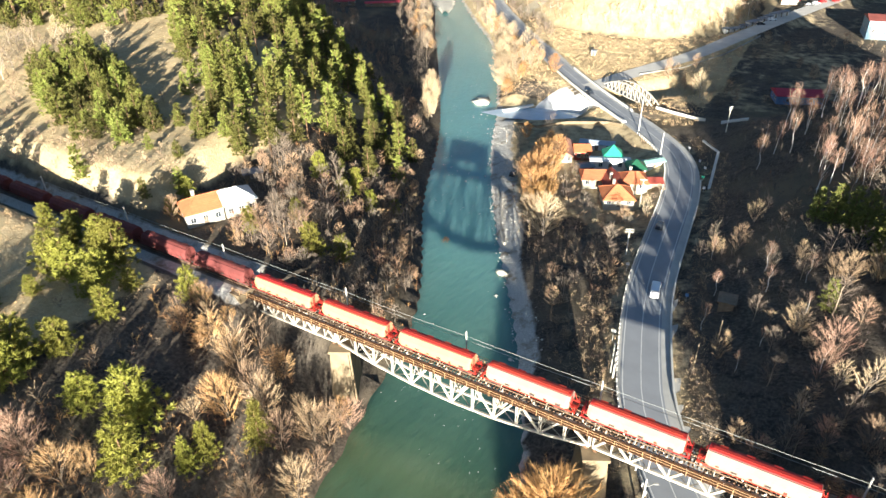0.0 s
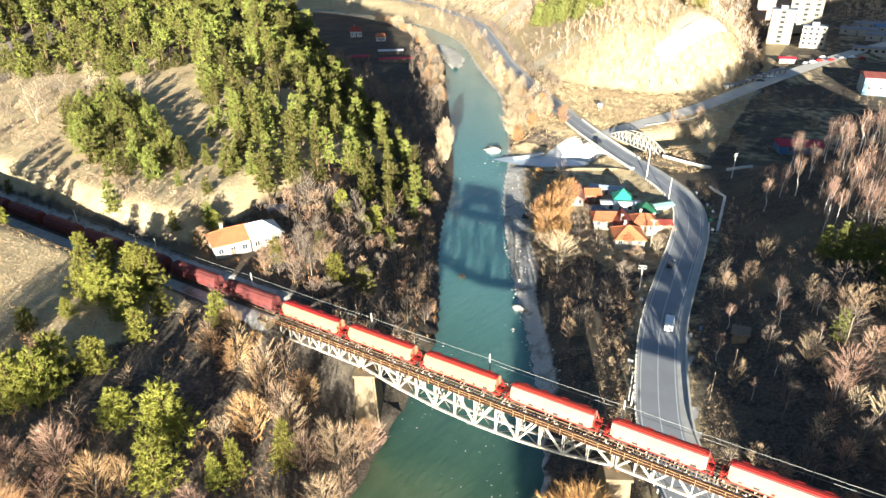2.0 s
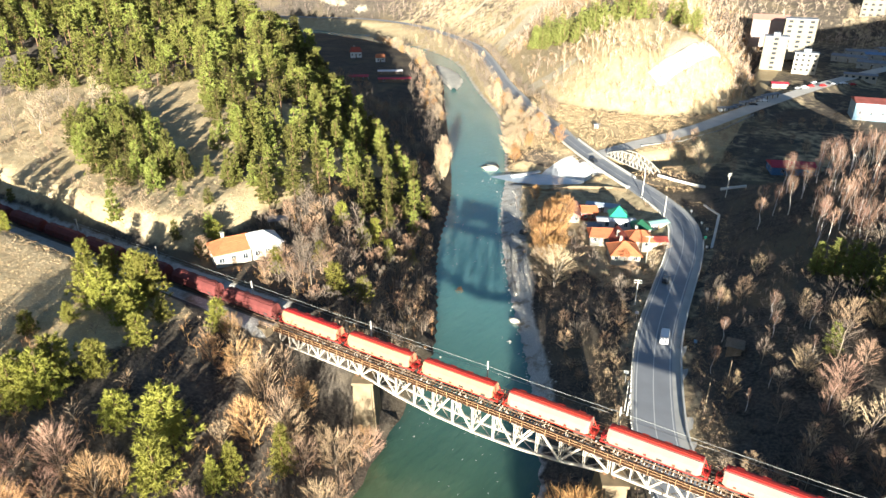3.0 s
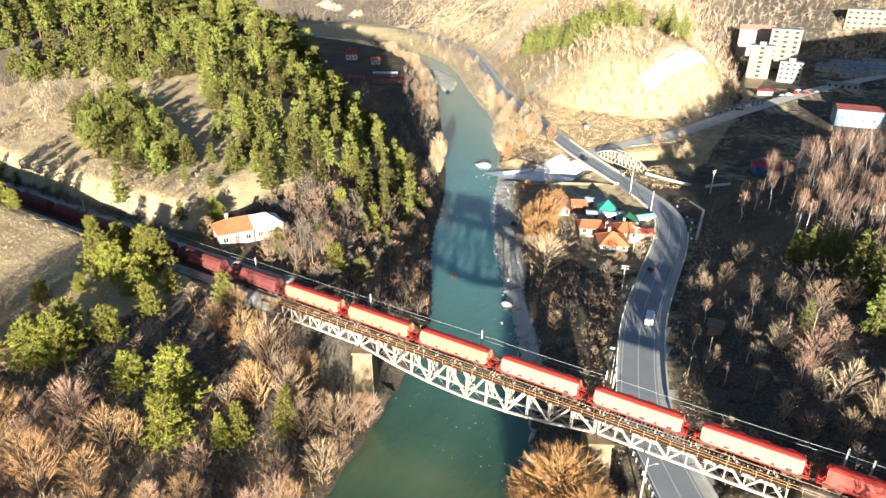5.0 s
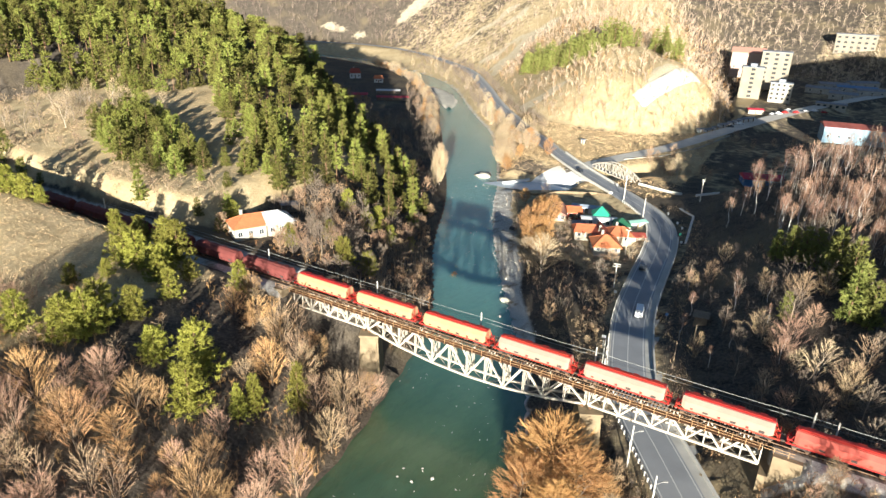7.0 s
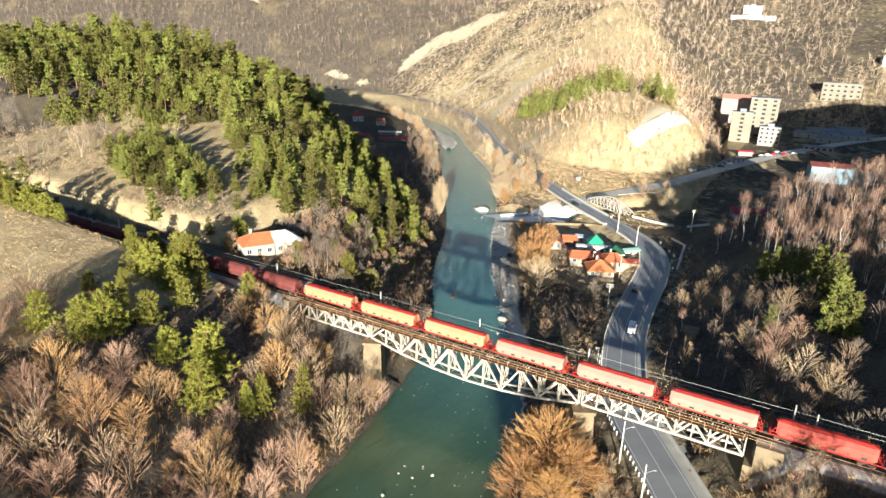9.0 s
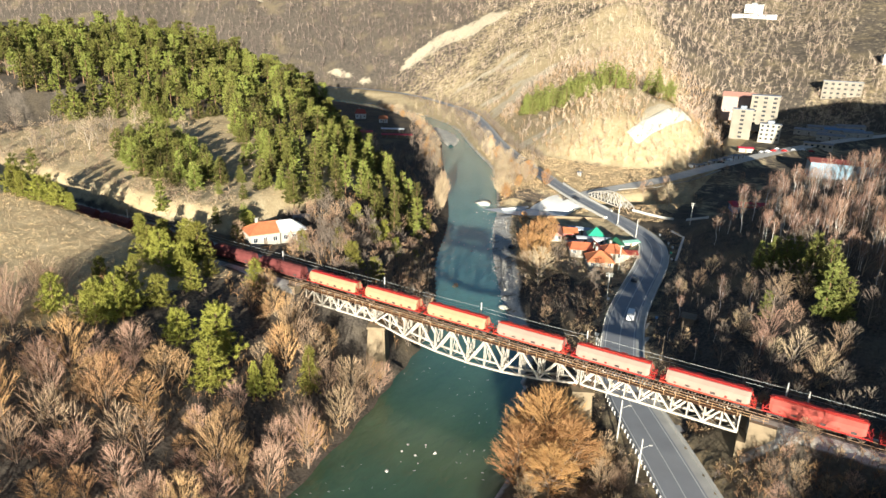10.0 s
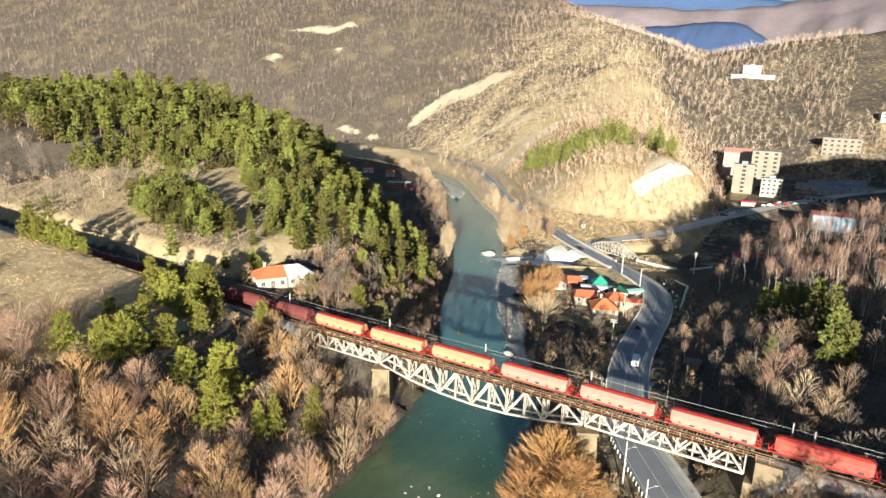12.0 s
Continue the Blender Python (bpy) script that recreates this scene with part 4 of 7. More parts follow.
def street_lamp(x, y, turn, tall=8.5):
    p = thing("street_lamp", "pale concrete street lamp with a short arm", "street lamp", "street lamps", at=pose(x, y, height(x, y), 0, 0, turn))
    bm = bmesh.new()
    tube(bm, (0, 0, -0.3), (0, 0, tall), 0.16, 0.11, 8)
    part("post", bm, POLE_CONC, p)
    bm = bmesh.new()
    bar(bm, (0, 0, tall - 1.8), (1.4, 0, tall - 1.1), 0.07, 0.07)
    part("arm", bm, GALV, p)
    bm = bmesh.new()
    box(bm, 1.2, -0.13, tall - 1.2, 1.8, 0.13, tall - 1.05)
    part("lamp_head", bm, GALV, p)
    return p


street_lamp(34.3, -2.2, 30, 9.0)
street_lamp(40.8, -12.5, 30, 9.0)


# ---- guard rails, kerb walls, signs beside the road ----
def road_frame(run):
    gone = 0.0
    for p, q in zip(ROAD, ROAD[1:]):
        n = math.dist(p[:2], q[:2])
        if gone + n >= run:
            t = (run - gone) / n
            d = Vector((q[0] - p[0], q[1] - p[1], 0)).normalized()
            return Vector((p[0] + (q[0] - p[0]) * t, p[1] + (q[1] - p[1]) * t, p[2] + (q[2] - p[2]) * t)), d
        gone += n
    return Vector(ROAD[-1]), d


def run_at(x, y):
    return float(along(ROAD, np.array([x]), np.array([y]))[2][0])


R_S, R_BEND, R_TURN, R_N = run_at(60, -25), run_at(8, 131), run_at(-8, 148), run_at(-60, 203)
rail_w = thing("guard_rail", "low pale concrete posts and rail along the road", "guard rail", kind="structure")
ribbon("rail_beam", ROAD, (-4.42, -4.32), 0.72, CONCRETE_PALE, rail_w, r0=R_S, r1=R_TURN, thick=0.18)
post_mesh = None
for run in np.arange(R_S, R_TURN, 1.6):
    p, d = road_frame(run)
    s = Vector((d.y, -d.x, 0))
    if post_mesh is None:
        bm = bmesh.new()
        box(bm, -0.11, -0.11, -0.2, 0.11, 0.11, 0.78)
        ob = part("guard_post", bm, CONCRETE_PALE, rail_w)
        post_mesh = ob.data
    else:
        ob = link_mesh("guard_post", post_mesh, None, rail_w)
    ob.location = p - s * 4.55
wall_e = thing("roadside_wall", "low pale concrete wall along the road", "wall", kind="structure")
ribbon("wall_body", ROAD, (5.6, 5.95), 0.75, CONCRETE_PALE, wall_e, r0=R_S, r1=run_at(15.5, 118), thick=1.2)
ribbon("footway", ROAD, (6.1, 7.6), -0.15, ASPHALT_WORN, wall_e, r0=R_S, r1=run_at(17, 66), thick=0.3)


def road_sign(x, y, turn, face, label, tall=1.7, size=0.38):
    p = thing("road_sign", label, "road sign", "road signs at the bend", at=pose(x, y, height(x, y), 0, 0, turn))
    bm = bmesh.new()
    tube(bm, (0, 0, -0.2), (0, 0, tall), 0.05, 0.05, 6)
    part("post", bm, GALV, p)
    bm = bmesh.new()
    box(bm, -size, -0.06, tall - 0.75, size, -0.03, tall + 0.05)
    part("panel", bm, face, p)
    return p


for k, (x, y) in enumerate(((8.9, 138.6), (13.9, 131.0), (16.5, 126.0), (17.3, 119.5), (19.0, 113.0))):
    road_sign(x, y, -30 + 12 * k, PLASTER_WHITE if k != 3 else SHEET_GREEN, "white bend marker panel on a steel post" if k != 3 else "green bend marker panel on a steel post")
road_sign(17.6, 35.5, 10, PLASTER_WHITE, "white sign panel beside the guard rail", 2.9, 0.5)
road_sign(12.3, 62.0, 10, PLASTER_WHITE, "round white sign beside the road", 2.3, 0.4)
road_sign(27.5, 55.5, 0, SHEET_BLUE, "small blue and white sign panel", 2.2, 0.35)
# kerbed path round the verge at the bend
bend_path = [(11.5 + 6.5 * f, 146.0 - 9.5 * f) for f in (0, 0.25, 0.5, 0.75)] + [(18.0 + 2.2 * f, 136.5 - 22.0 * f) for f in (0, 0.15, 0.3, 0.45, 0.6, 0.8, 1)]
ribbon("path_kerb", [(x, y, height(x, y)) for x, y in bend_path], (-0.4, 0.4), 0.25, CONCRETE_PALE,
       thing("verge_path", "narrow pale concrete path round the verge", "path", kind="structure"), thick=0.3)


# ---- houses ----
def window(parent, m, w, h, deep=0.05, edge=0.08, trim=PLASTER_WHITE):
    """A window set on a wall: m carries it, facing -y."""
    win = new("window")
    win.parent = parent
    win.matrix_basis = m
    bm = bmesh.new()
    for x0, x1, z0, z1 in ((-w / 2 - edge, -w / 2, -edge, h + edge), (w / 2, w / 2 + edge, -edge, h + edge), (-w / 2, w / 2, h, h + edge), (-w / 2, w / 2, -edge, 0), (-0.04, 0.04, 0, h)):
        box(bm, x0, -deep, z0, x1, 0.05, z1)
    part("window_frame", bm, trim, win)
    bm = bmesh.new()
    box(bm, -w / 2, -0.02, 0, w / 2, 0.02, h)
    part("pane", bm, GLASS_DARK, win)


def roof_shell(bm, L, W, h, z, hip0, hip1, over=0.45, thick=0.18):
    """A hipped or gabled roof, ridge along x; hip0 and hip1 are how far each ridge end is drawn in."""
    l, w = L / 2 + over, W / 2 + over
    lo = [bm.verts.new(v) for v in ((-l, -w, z), (l, -w, z), (l, w, z), (-l, w, z))]
    r = [bm.verts.new((-l + hip0, 0, z + h)), bm.verts.new((l - hip1, 0, z + h))]
    un = [bm.verts.new((v.co.x, v.co.y, z - thick)) for v in lo]
    bm.faces.new((lo[0], lo[1], r[1], r[0]))
    bm.faces.new((lo[2], lo[3], r[0], r[1]))
    bm.faces.new((lo[1], lo[2], r[1]))
    bm.faces.new((lo[3], lo[0], r[0]))
    for k in range(4):
        bm.faces.new((un[k], un[(k + 1) % 4], lo[(k + 1) % 4], lo[k]))
    bm.faces.new(un[::-1])


def house(name, label, x, y, z, turn, L, W, wall_h, roof_h, hip0, hip1, wall_mat, roof_mat, windows=3, chimney=True, category="house", group="", tiles=0):
    p = thing(name, label, category, group, at=pose(x, y, z, 0, 0, turn))
    bm = bmesh.new()
    box(bm, -L / 2, -W / 2, -1.5, L / 2, W / 2, wall_h)
    part("wall", bm, wall_mat, p)
    bm = bmesh.new()
    roof_shell(bm, L, W, roof_h, wall_h + 0.02, hip0, hip1)
    roof = part("roof", bm, roof_mat, p)
    # courses of tiles as ridged strips that follow the slope
    if tiles:
        l, w = L / 2 + 0.45, W / 2 + 0.45
        for s in (-1, 1):
            for k in range(tiles):
                f0 = k / tiles
                x0, x1 = -l + hip0 * f0 + 0.05, l - hip1 * f0 - 0.05
                yy, zz = s * w * (1 - f0), wall_h + 0.02 + roof_h * f0
                bm = bmesh.new()
                bar(bm, (x0, yy, zz + 0.03), (x1, yy, zz + 0.03), 0.10, 0.06)
                part("tile_course", bm, roof_mat, roof)
        bm = bmesh.new()
        bar(bm, (-l + hip0, 0, wall_h + roof_h + 0.03), (l - hip1, 0, wall_h + roof_h + 0.03), 0.3, 0.16)
        part("ridge_cap", bm, roof_mat, roof)
        for sx, hip in ((-1, hip0), (1, hip1)):
            if hip > 0.5:
                for sy in (-1, 1):
                    bm = bmesh.new()
                    bar(bm, (sx * l, sy * w, wall_h + 0.05), (sx * (l - hip), 0, wall_h + roof_h + 0.05), 0.22, 0.12)
                    part("hip_cap", bm, roof_mat, roof)
    if chimney:
        bm = bmesh.new()
        box(bm, -L * 0.12 - 0.35, W * 0.12, wall_h + roof_h * 0.5, -L * 0.12 + 0.35, W * 0.12 + 0.7, wall_h + roof_h + 0.9)
        box(bm, -L * 0.12 - 0.45, W * 0.12 - 0.1, wall_h + roof_h + 0.9, -L * 0.12 + 0.45, W * 0.12 + 0.8, wall_h + roof_h + 1.05)
        part("chimney", bm, PLASTER, p)
    for k in range(windows):
        window(p, pose(-L / 2 + L * (k + 0.5) / windows, -W / 2 - 0.01, wall_h * 0.35), 1.1, 1.3)
        if k < 2:
            window(p, pose(-L / 2 - 0.01, -W / 4 + W / 2 * k, wall_h * 0.35, 0, 0, -90), 1.0, 1.3)
            window(p, pose(L / 2 + 0.01, -W / 4 + W / 2 * k, wall_h * 0.35, 0, 0, 90), 1.0, 1.3)
    bm = bmesh.new()
    box(bm, -0.5, -W / 2 - 0.06, 0, 0.5, -W / 2 + 0.02, 2.05)
    door = part("door", bm, WOOD_GREY, p)
    bm = bmesh.new()
    box(bm, 0.3, -W / 2 - 0.12, 1.0, 0.42, -W / 2 - 0.06, 1.06)
    part("handle", bm, GALV, door)
    return p


# the station house above the line: an orange hipped end and a white sheet-roofed end
house("station_house", "low cream house with an orange hipped tile roof", -76.2, 14.8, 19.3, 62, 8.4, 7.4, 3.7, 2.4, 3.8, 0.0, PLASTER, TILE_RED, 3, tiles=9)
house("house_wing", "cream house wing with a white sheet roof", -72.3, 22.1, 19.3, 62, 7.4, 7.4, 3.7, 2.4, 0.0, 3.8, PLASTER, SHEET_WHITE, 3, False)
house("shed", "small grey sheet-roofed shed behind the house", -80.5, 35.5, height(-80.5, 35.5), 50, 4.5, 3.2, 2.2, 0.5, 0, 0, WOOD_GREY, SHEET_GREY, 1, False, "shed")

# farmstead between river and road
G = 5.3
house("farmhouse", "cream farmhouse with an orange hipped tile roof", -1.6, 96.6, G, 27, 8.4, 8.0, 2.2, 2.8, 4.2, 4.2, PLASTER, TILE_RED, 3, tiles=8)
house("farmhouse_link", "house link with a dark red tile roof", -4.8, 102.6, G, 117, 9.0, 5.4, 2.3, 2.7, 0, 0, PLASTER, TILE_RED_DARK, 0, True, tiles=6)
house("farmhouse_wing", "cream house wing with an orange tile roof", -11.0, 105.2, G, 27, 8.4, 6.6, 2.3, 1.7, 1.2, 1.2, PLASTER, TILE_RED, 3, False, tiles=7)
house("farmhouse_wing", "cream house wing with an orange hipped roof", -0.4, 108.0, G, 27, 7.6, 7.0, 2.4, 2.2, 3.0, 3.0, PLASTER, TILE_RED, 2, True, tiles=7)
house("long_barn", "long white barn with a low white sheet roof", -10.4, 116.6, G, 25, 12.0, 3.0, 3.0, 0.3, 0, 0, PLASTER_WHITE, SHEET_WHITE, 2, False, "barn")
house("summer_house", "small pavilion with a green pyramid roof", -11.2, 121.4, G, 25, 5.6, 5.0, 3.0, 2.9, 3.2, 3.2, PLASTER_WHITE, SHEET_GREEN, 2, False, "pavilion")
house("dark_pavilion", "small house with a dark green pyramid roof", -2.2, 116.4, G, 27, 5.4, 5.2, 2.7, 2.2, 3.1, 3.1, PLASTER, SHEET_DARK_GREEN, 2, False, "pavilion")
house("pink_shed", "long shed with a faded pink tile roof", -27.0, 121.5, 4.3, 112, 12.5, 4.2, 2.4, 1.2, 0, 0, PLASTER, TILE_PINK, 2, False, "shed", tiles=5)
house("red_shed", "brick red shed with a red roof", -22.0, 123.0, 4.3, 27, 5.0, 6.5, 3.0, 1.3, 0, 0, TILE_RED_DARK, TILE_RED, 2, False, "shed", tiles=5)
house("grey_shed", "low shed with a pale blue grey sheet roof", -19.5, 131.0, 4.4, 14, 11.0, 3.4, 2.4, 0.6, 0, 0, PLASTER_WHITE, SHEET_PALE, 3, False, "shed")
house("lean_to", "small lean-to with a pale blue grey roof", -31.5, 121.5, 4.2, 112, 8.0, 2.8, 2.2, 0.5, 0, 0, WOOD_GREY, SHEET_PALE, 1, False, "shed")
house("lean_to", "low lean-to with a faded grey roof", -29.0, 113.0, 4.2, 112, 6.0, 2.6, 2.0, 0.5, 0, 0, WOOD_GREY, SHEET_PALE, 1, False, "shed")
house("yard_hut", "low hut with a grey sheet roof beside the barn", -16.5, 112.0, 4.6, 40, 4.2, 3.0, 2.2, 0.4, 0, 0, WOOD_GREY, SHEET_GREY, 1, False, "shed")
house("garage", "small shed with a dull red sheet roof", 4.6, 111.0, 4.8, 30, 5.0, 4.2, 2.2, 0.9, 0, 0, PLASTER, TILE_RED_DARK, 1, False, "shed")
house("green_shed", "pale green sheet-roofed shed beside the bend", 1.0, 124.0, 4.9, 50, 7.0, 2.8, 2.3, 0.5, 0, 0, PLASTER_WHITE, SHEET_MINT, 1, False, "shed")
house("hut", "small grey hut among the bare trees", 35.7, 53.6, height(35.7, 53.6), 5, 2.9, 3.2, 2.3, 0.3, 0, 0, WOOD_GREY, WOOD_GREY, 0, False, "hut")

# yards and houses on the far bend of the river
house("red_roof_house", "white house with a red roof beyond the wood", -299, 347, height(-299, 347), 40, 9, 8, 4.4, 3.4, 1.5, 1.5, PLASTER_WHITE, TILE_RED_DARK, 3, True, group="houses by the river bend")
house("red_roof_house", "small white house with an orange roof", -271, 342, height(-271, 342), 40, 7, 6, 3.2, 2.4, 0.8, 0.8, PLASTER_WHITE, TILE_RED, 2, False, group="houses by the river bend")
house("long_shed", "long shed with a pale sheet roof", -233, 302, height(-233, 302), 35, 17, 4.5, 2.5, 0.7, 0, 0, WOOD_GREY, SHEET_WHITE, 3, False, "shed")
house("long_shed", "long shed with a red sheet roof", -215, 282, height(-215, 282), 35, 22, 4.5, 2.5, 0.7, 0, 0, WOOD_GREY, SHEET_RED, 3, False, "shed")
house("long_shed", "shed with a crimson sheet roof", -238, 272, height(-238, 272), 35, 13, 6, 3.0, 0.9, 0, 0, WOOD_GREY, SHEET_RED, 2, False, "shed")


# ---- blocks and yards up the side valley ----
def block(name, label, x, y, z, turn, L, W, storeys, cols, side_cols, wall_mat, parapet=True, storey=3.0, category="building"):
    p = thing(name, label, category, "buildings up the side valley", at=pose(x, y, z, 0, 0, turn))
    h = storeys * storey
    bm = bmesh.new()
    box(bm, -L / 2, -W / 2, -4, L / 2, W / 2, h)
    part("wall", bm, wall_mat, p)
    bm = bmesh.new()
    box(bm, -L / 2 - 0.3, -W / 2 - 0.3, h, L / 2 + 0.3, W / 2 + 0.3, h + 0.35)
    if parapet:
        box(bm, -L * 0.15, -W * 0.2, h + 0.35, L * 0.15, W * 0.2, h + 2.4)
    part("roof", bm, SHEET_GREY, p)
    for s in range(storeys):
        for k in range(cols):
            window(p, pose(-L / 2 + L * (k + 0.5) / cols, -W / 2 - 0.01, s * storey + 1.0), min(2.4, L / cols * 0.42), 1.4, 0.08, 0.05, WOOD_GREY)
        for k in range(side_cols):
            window(p, pose(-L / 2 - 0.01, -W / 2 + W * (k + 0.5) / side_cols, s * storey + 1.0, 0, 0, -90), min(1.8, W / side_cols * 0.35), 1.4, 0.08, 0.05, WOOD_GREY)
            window(p, pose(L / 2 + 0.01, -W / 2 + W * (k + 0.5) / side_cols, s * storey + 1.0, 0, 0, 90), min(1.8, W / side_cols * 0.35), 1.4, 0.08, 0.05, WOOD_GREY)
    return p


BLOCK_PLASTER = mat("weathered_cream_plaster", (0.28, 0.245, 0.19), 0.85, 0, 0.25, 0.15, 6, 0.1)
block("tower_block", "tall cream block with a column of small windows", -1.0, 422, 13, 8, 14.0, 11, 7, 1, 2, BLOCK_PLASTER, True, 3.05)
block("office_block", "white office block with wide windows", 9.5, 456, 20, 8, 20, 12, 7, 3, 2, BLOCK_PLASTER, False, 3.3)
house("old_mill", "pink plastered mill with a low pitched roof", -12.5, 480, 22, 8, 24, 15, 17.5, 3.4, 0, 0, mat("pink_plaster", (0.42, 0.31, 0.26), 0.85), TILE_PINK, 4, False, "building", "buildings up the side valley")
block("villa_block", "three storey house with white balconies in shade", 19.5, 416, 14, 6, 14, 9, 4, 4, 2, PLASTER, True)
block("row_house", "low cream row house beside the car park", 52, 404, 14, 0, 18, 7, 1, 5, 1, PLASTER, False)
block("white_hall", "long pale hall on the hillside", 58.5, 586, 36, 2, 31, 14, 4, 6, 2, BLOCK_PLASTER, False, 4.0)
house("blue_hall", "industrial hall with a pale blue front and a red brown roof", 70, 314, height(62, 306), 10, 40, 15, 8.5, 1.6, 0, 0, mat("pale_blue_cladding", (0.20, 0.32, 0.40), 0.6, 0, 0.2, 0.15), mat("red_brown_roof_sheet", (0.26, 0.075, 0.06), 0.7, 0, 0.3, 0.3), 8, False, "building", "buildings up the side valley")
block("villa", "white villa high on the wooded hillside", -50, 786, height(-50, 786) - 1, 10, 20, 12, 3, 5, 2, PLASTER_WHITE)
block("villa", "white terrace building high on the wooded hillside", -46, 768, height(-46, 768) - 1, 10, 48, 9, 1, 6, 1, PLASTER_WHITE, False)
block("villa", "white house on the far wooded hill", 96, 640, height(96, 640), 10, 22, 12, 2, 4, 2, PLASTER_WHITE, False)
for k, (x, y, L, m) in enumerate(((44, 470, 22, SHEET_GREY), (58, 455, 18, SHEET_GREY), (66, 490, 26, SHEET_BLUE), (50, 500, 20, SHEET_GREY), (74, 468, 20, SHEET_GREY), (70, 520, 22, SHEET_GREY))):
    house("yard_shed", "dull sheet-roofed shed in the shaded yard", x, y, height(x, y), 8 * k - 10, L, 8, 4, 1.2, 0, 0, CONCRETE, m, 3, False, "shed", "sheds in the yard")
for k in range(11):
    t = k / 10
    x, y = -9 + 22 * t, 292 + 34 * t
    house("lockup", "small pale lock-up shed in a row by the lane", x, y, height(x, y), 58, 3.2, 3.0, 2.3, 0.3, 0, 0, PLASTER_WHITE, SHEET_GREY, 0, False, "shed", "row of lock-ups")
house("market_stall", "crimson sheet-roofed stall beside the car park", 11, 362, height(11, 362), 20, 9, 5, 2.6, 0.8, 0, 0, PLASTER, SHEET_RED, 1, False, "stall")
house("kiosk", "small white kiosk beside the gravel lane", -55, 226, height(-55, 226), 0, 1.7, 1.7, 2.3, 0.3, 0, 0, PLASTER, SHEET_GREY, 1, False, "kiosk")
house("dark_shed", "dark red sheet-roofed shed in the shaded hollow", 33, 205, height(33, 205), 20, 16, 9, 3.2, 1.6, 0, 0, SHEET_BLUE, SHEET_RED, 2, False, "shed")


# ---- vehicles ----
def vehicle(name, label, x, y, z, turn, L, W, H, paint, van=False, group=""):
    v = thing(name, label, "van" if van else "car", group, at=pose(x, y, z, 0, 0, turn))
    bm = bmesh.new()
    if van:
        prof = [(-L / 2, 0.35), (L / 2, 0.35), (L / 2, 1.0), (L / 2 - 0.9, 1.15), (L / 2 - 1.5, H), (-L / 2 + 0.1, H)]
    else:
        prof = [(-L / 2, 0.3), (L / 2, 0.3), (L / 2, 0.72), (L / 2 - 1.1, 0.88), (L / 2 - 1.9, H), (-L / 2 + 1.0, H), (-L / 2 + 0.35, 0.9), (-L / 2, 0.85)]
    a = [bm.verts.new((px, -W / 2 * (0.86 if pz > 1.1 else 1), pz)) for px, pz in prof]
    b = [bm.verts.new((px, W / 2 * (0.86 if pz > 1.1 else 1), pz)) for px, pz in prof]
    k = len(prof)
    for i in range(k):
        bm.faces.new((a[i], b[i], b[(i + 1) % k], a[(i + 1) % k]))
    bm.faces.new(a[::-1])
    bm.faces.new(b)
    bmesh.ops.recalc_face_normals(bm, faces=bm.faces)
    bmesh.ops.bevel(bm, geom=list(bm.edges), offset=0.06, segments=1, affect="EDGES")
    part("body", bm, paint, v)
    bm = bmesh.new()
    if van:
        box(bm, L / 2 - 1.45, -W * 0.38, 1.25, L / 2 - 1.02, W * 0.38, H - 0.25, Matrix.Translation((0.12, 0, 0)))
    else:
        box(bm, -L / 2 + 0.75, -W * 0.44, 0.92, L / 2 - 1.45, W * 0.44, H - 0.12)
    part("glasshouse" if not van else "windscreen", bm, GLASS_DARK, v, "dark glass")
    for px in (-L * 0.31, L * 0.31):
        for y0 in (-W / 2 - 0.02, W / 2 - 0.18):
            bm = bmesh.new()
            tube(bm, (px, y0, 0.32), (px, y0 + 0.2, 0.32), 0.32, 0.32, 12)
            wheel = part("wheel", bm, RUBBER, v)
    for s in (-1, 1):
        bm = bmesh.new()
        box(bm, L / 2 - 0.03, s * W * 0.36 - 0.14, 0.6, L / 2 + 0.02, s * W * 0.36 + 0.14, 0.76)
        part("headlight", bm, PLASTER_WHITE, v)
    return v


def on_road(x, y, off):
    p, d = road_frame(run_at(x, y))
    s = Vector((d.y, -d.x, 0))
    q = p + s * off
    return q.x, q.y, q.z + 0.03, math.degrees(math.atan2(d.y, d.x))


vehicle("van", "white delivery van on the road", *on_road(19.5, 56.0, 1.75), 5.6, 2.05, 2.4, CAR_WHITE, True)
vehicle("car", "dark hatchback on the road", *on_road(15, 86.0, -1.8), 4.2, 1.75, 1.45, CAR_DARK)
vehicle("car", "dark car crossing the road bridge", *on_road(-38, 179, -1.8), 4.2, 1.75, 1.45, CAR_DARK)
vehicle("car", "dark car parked on the river flat", -37, 102.8, height(-37, 102.8), 95, 4.2, 1.75, 1.45, CAR_DARK)
for k, (x, y) in enumerate(((22, 352), (25, 357), (28, 362), (24, 372), (29, 378), (34, 366), (39, 373), (44, 380), (49, 386), (5, 303), (9, 313))):
    vehicle("car", ("dark", "white", "red")[k % 3] + " car parked beside the lane", x, y, height(x, y), 20 + 15 * (k % 3), 4.3, 1.75, 1.5, (CAR_DARK, CAR_WHITE, CAR_RED)[k % 3], False, "parked cars")


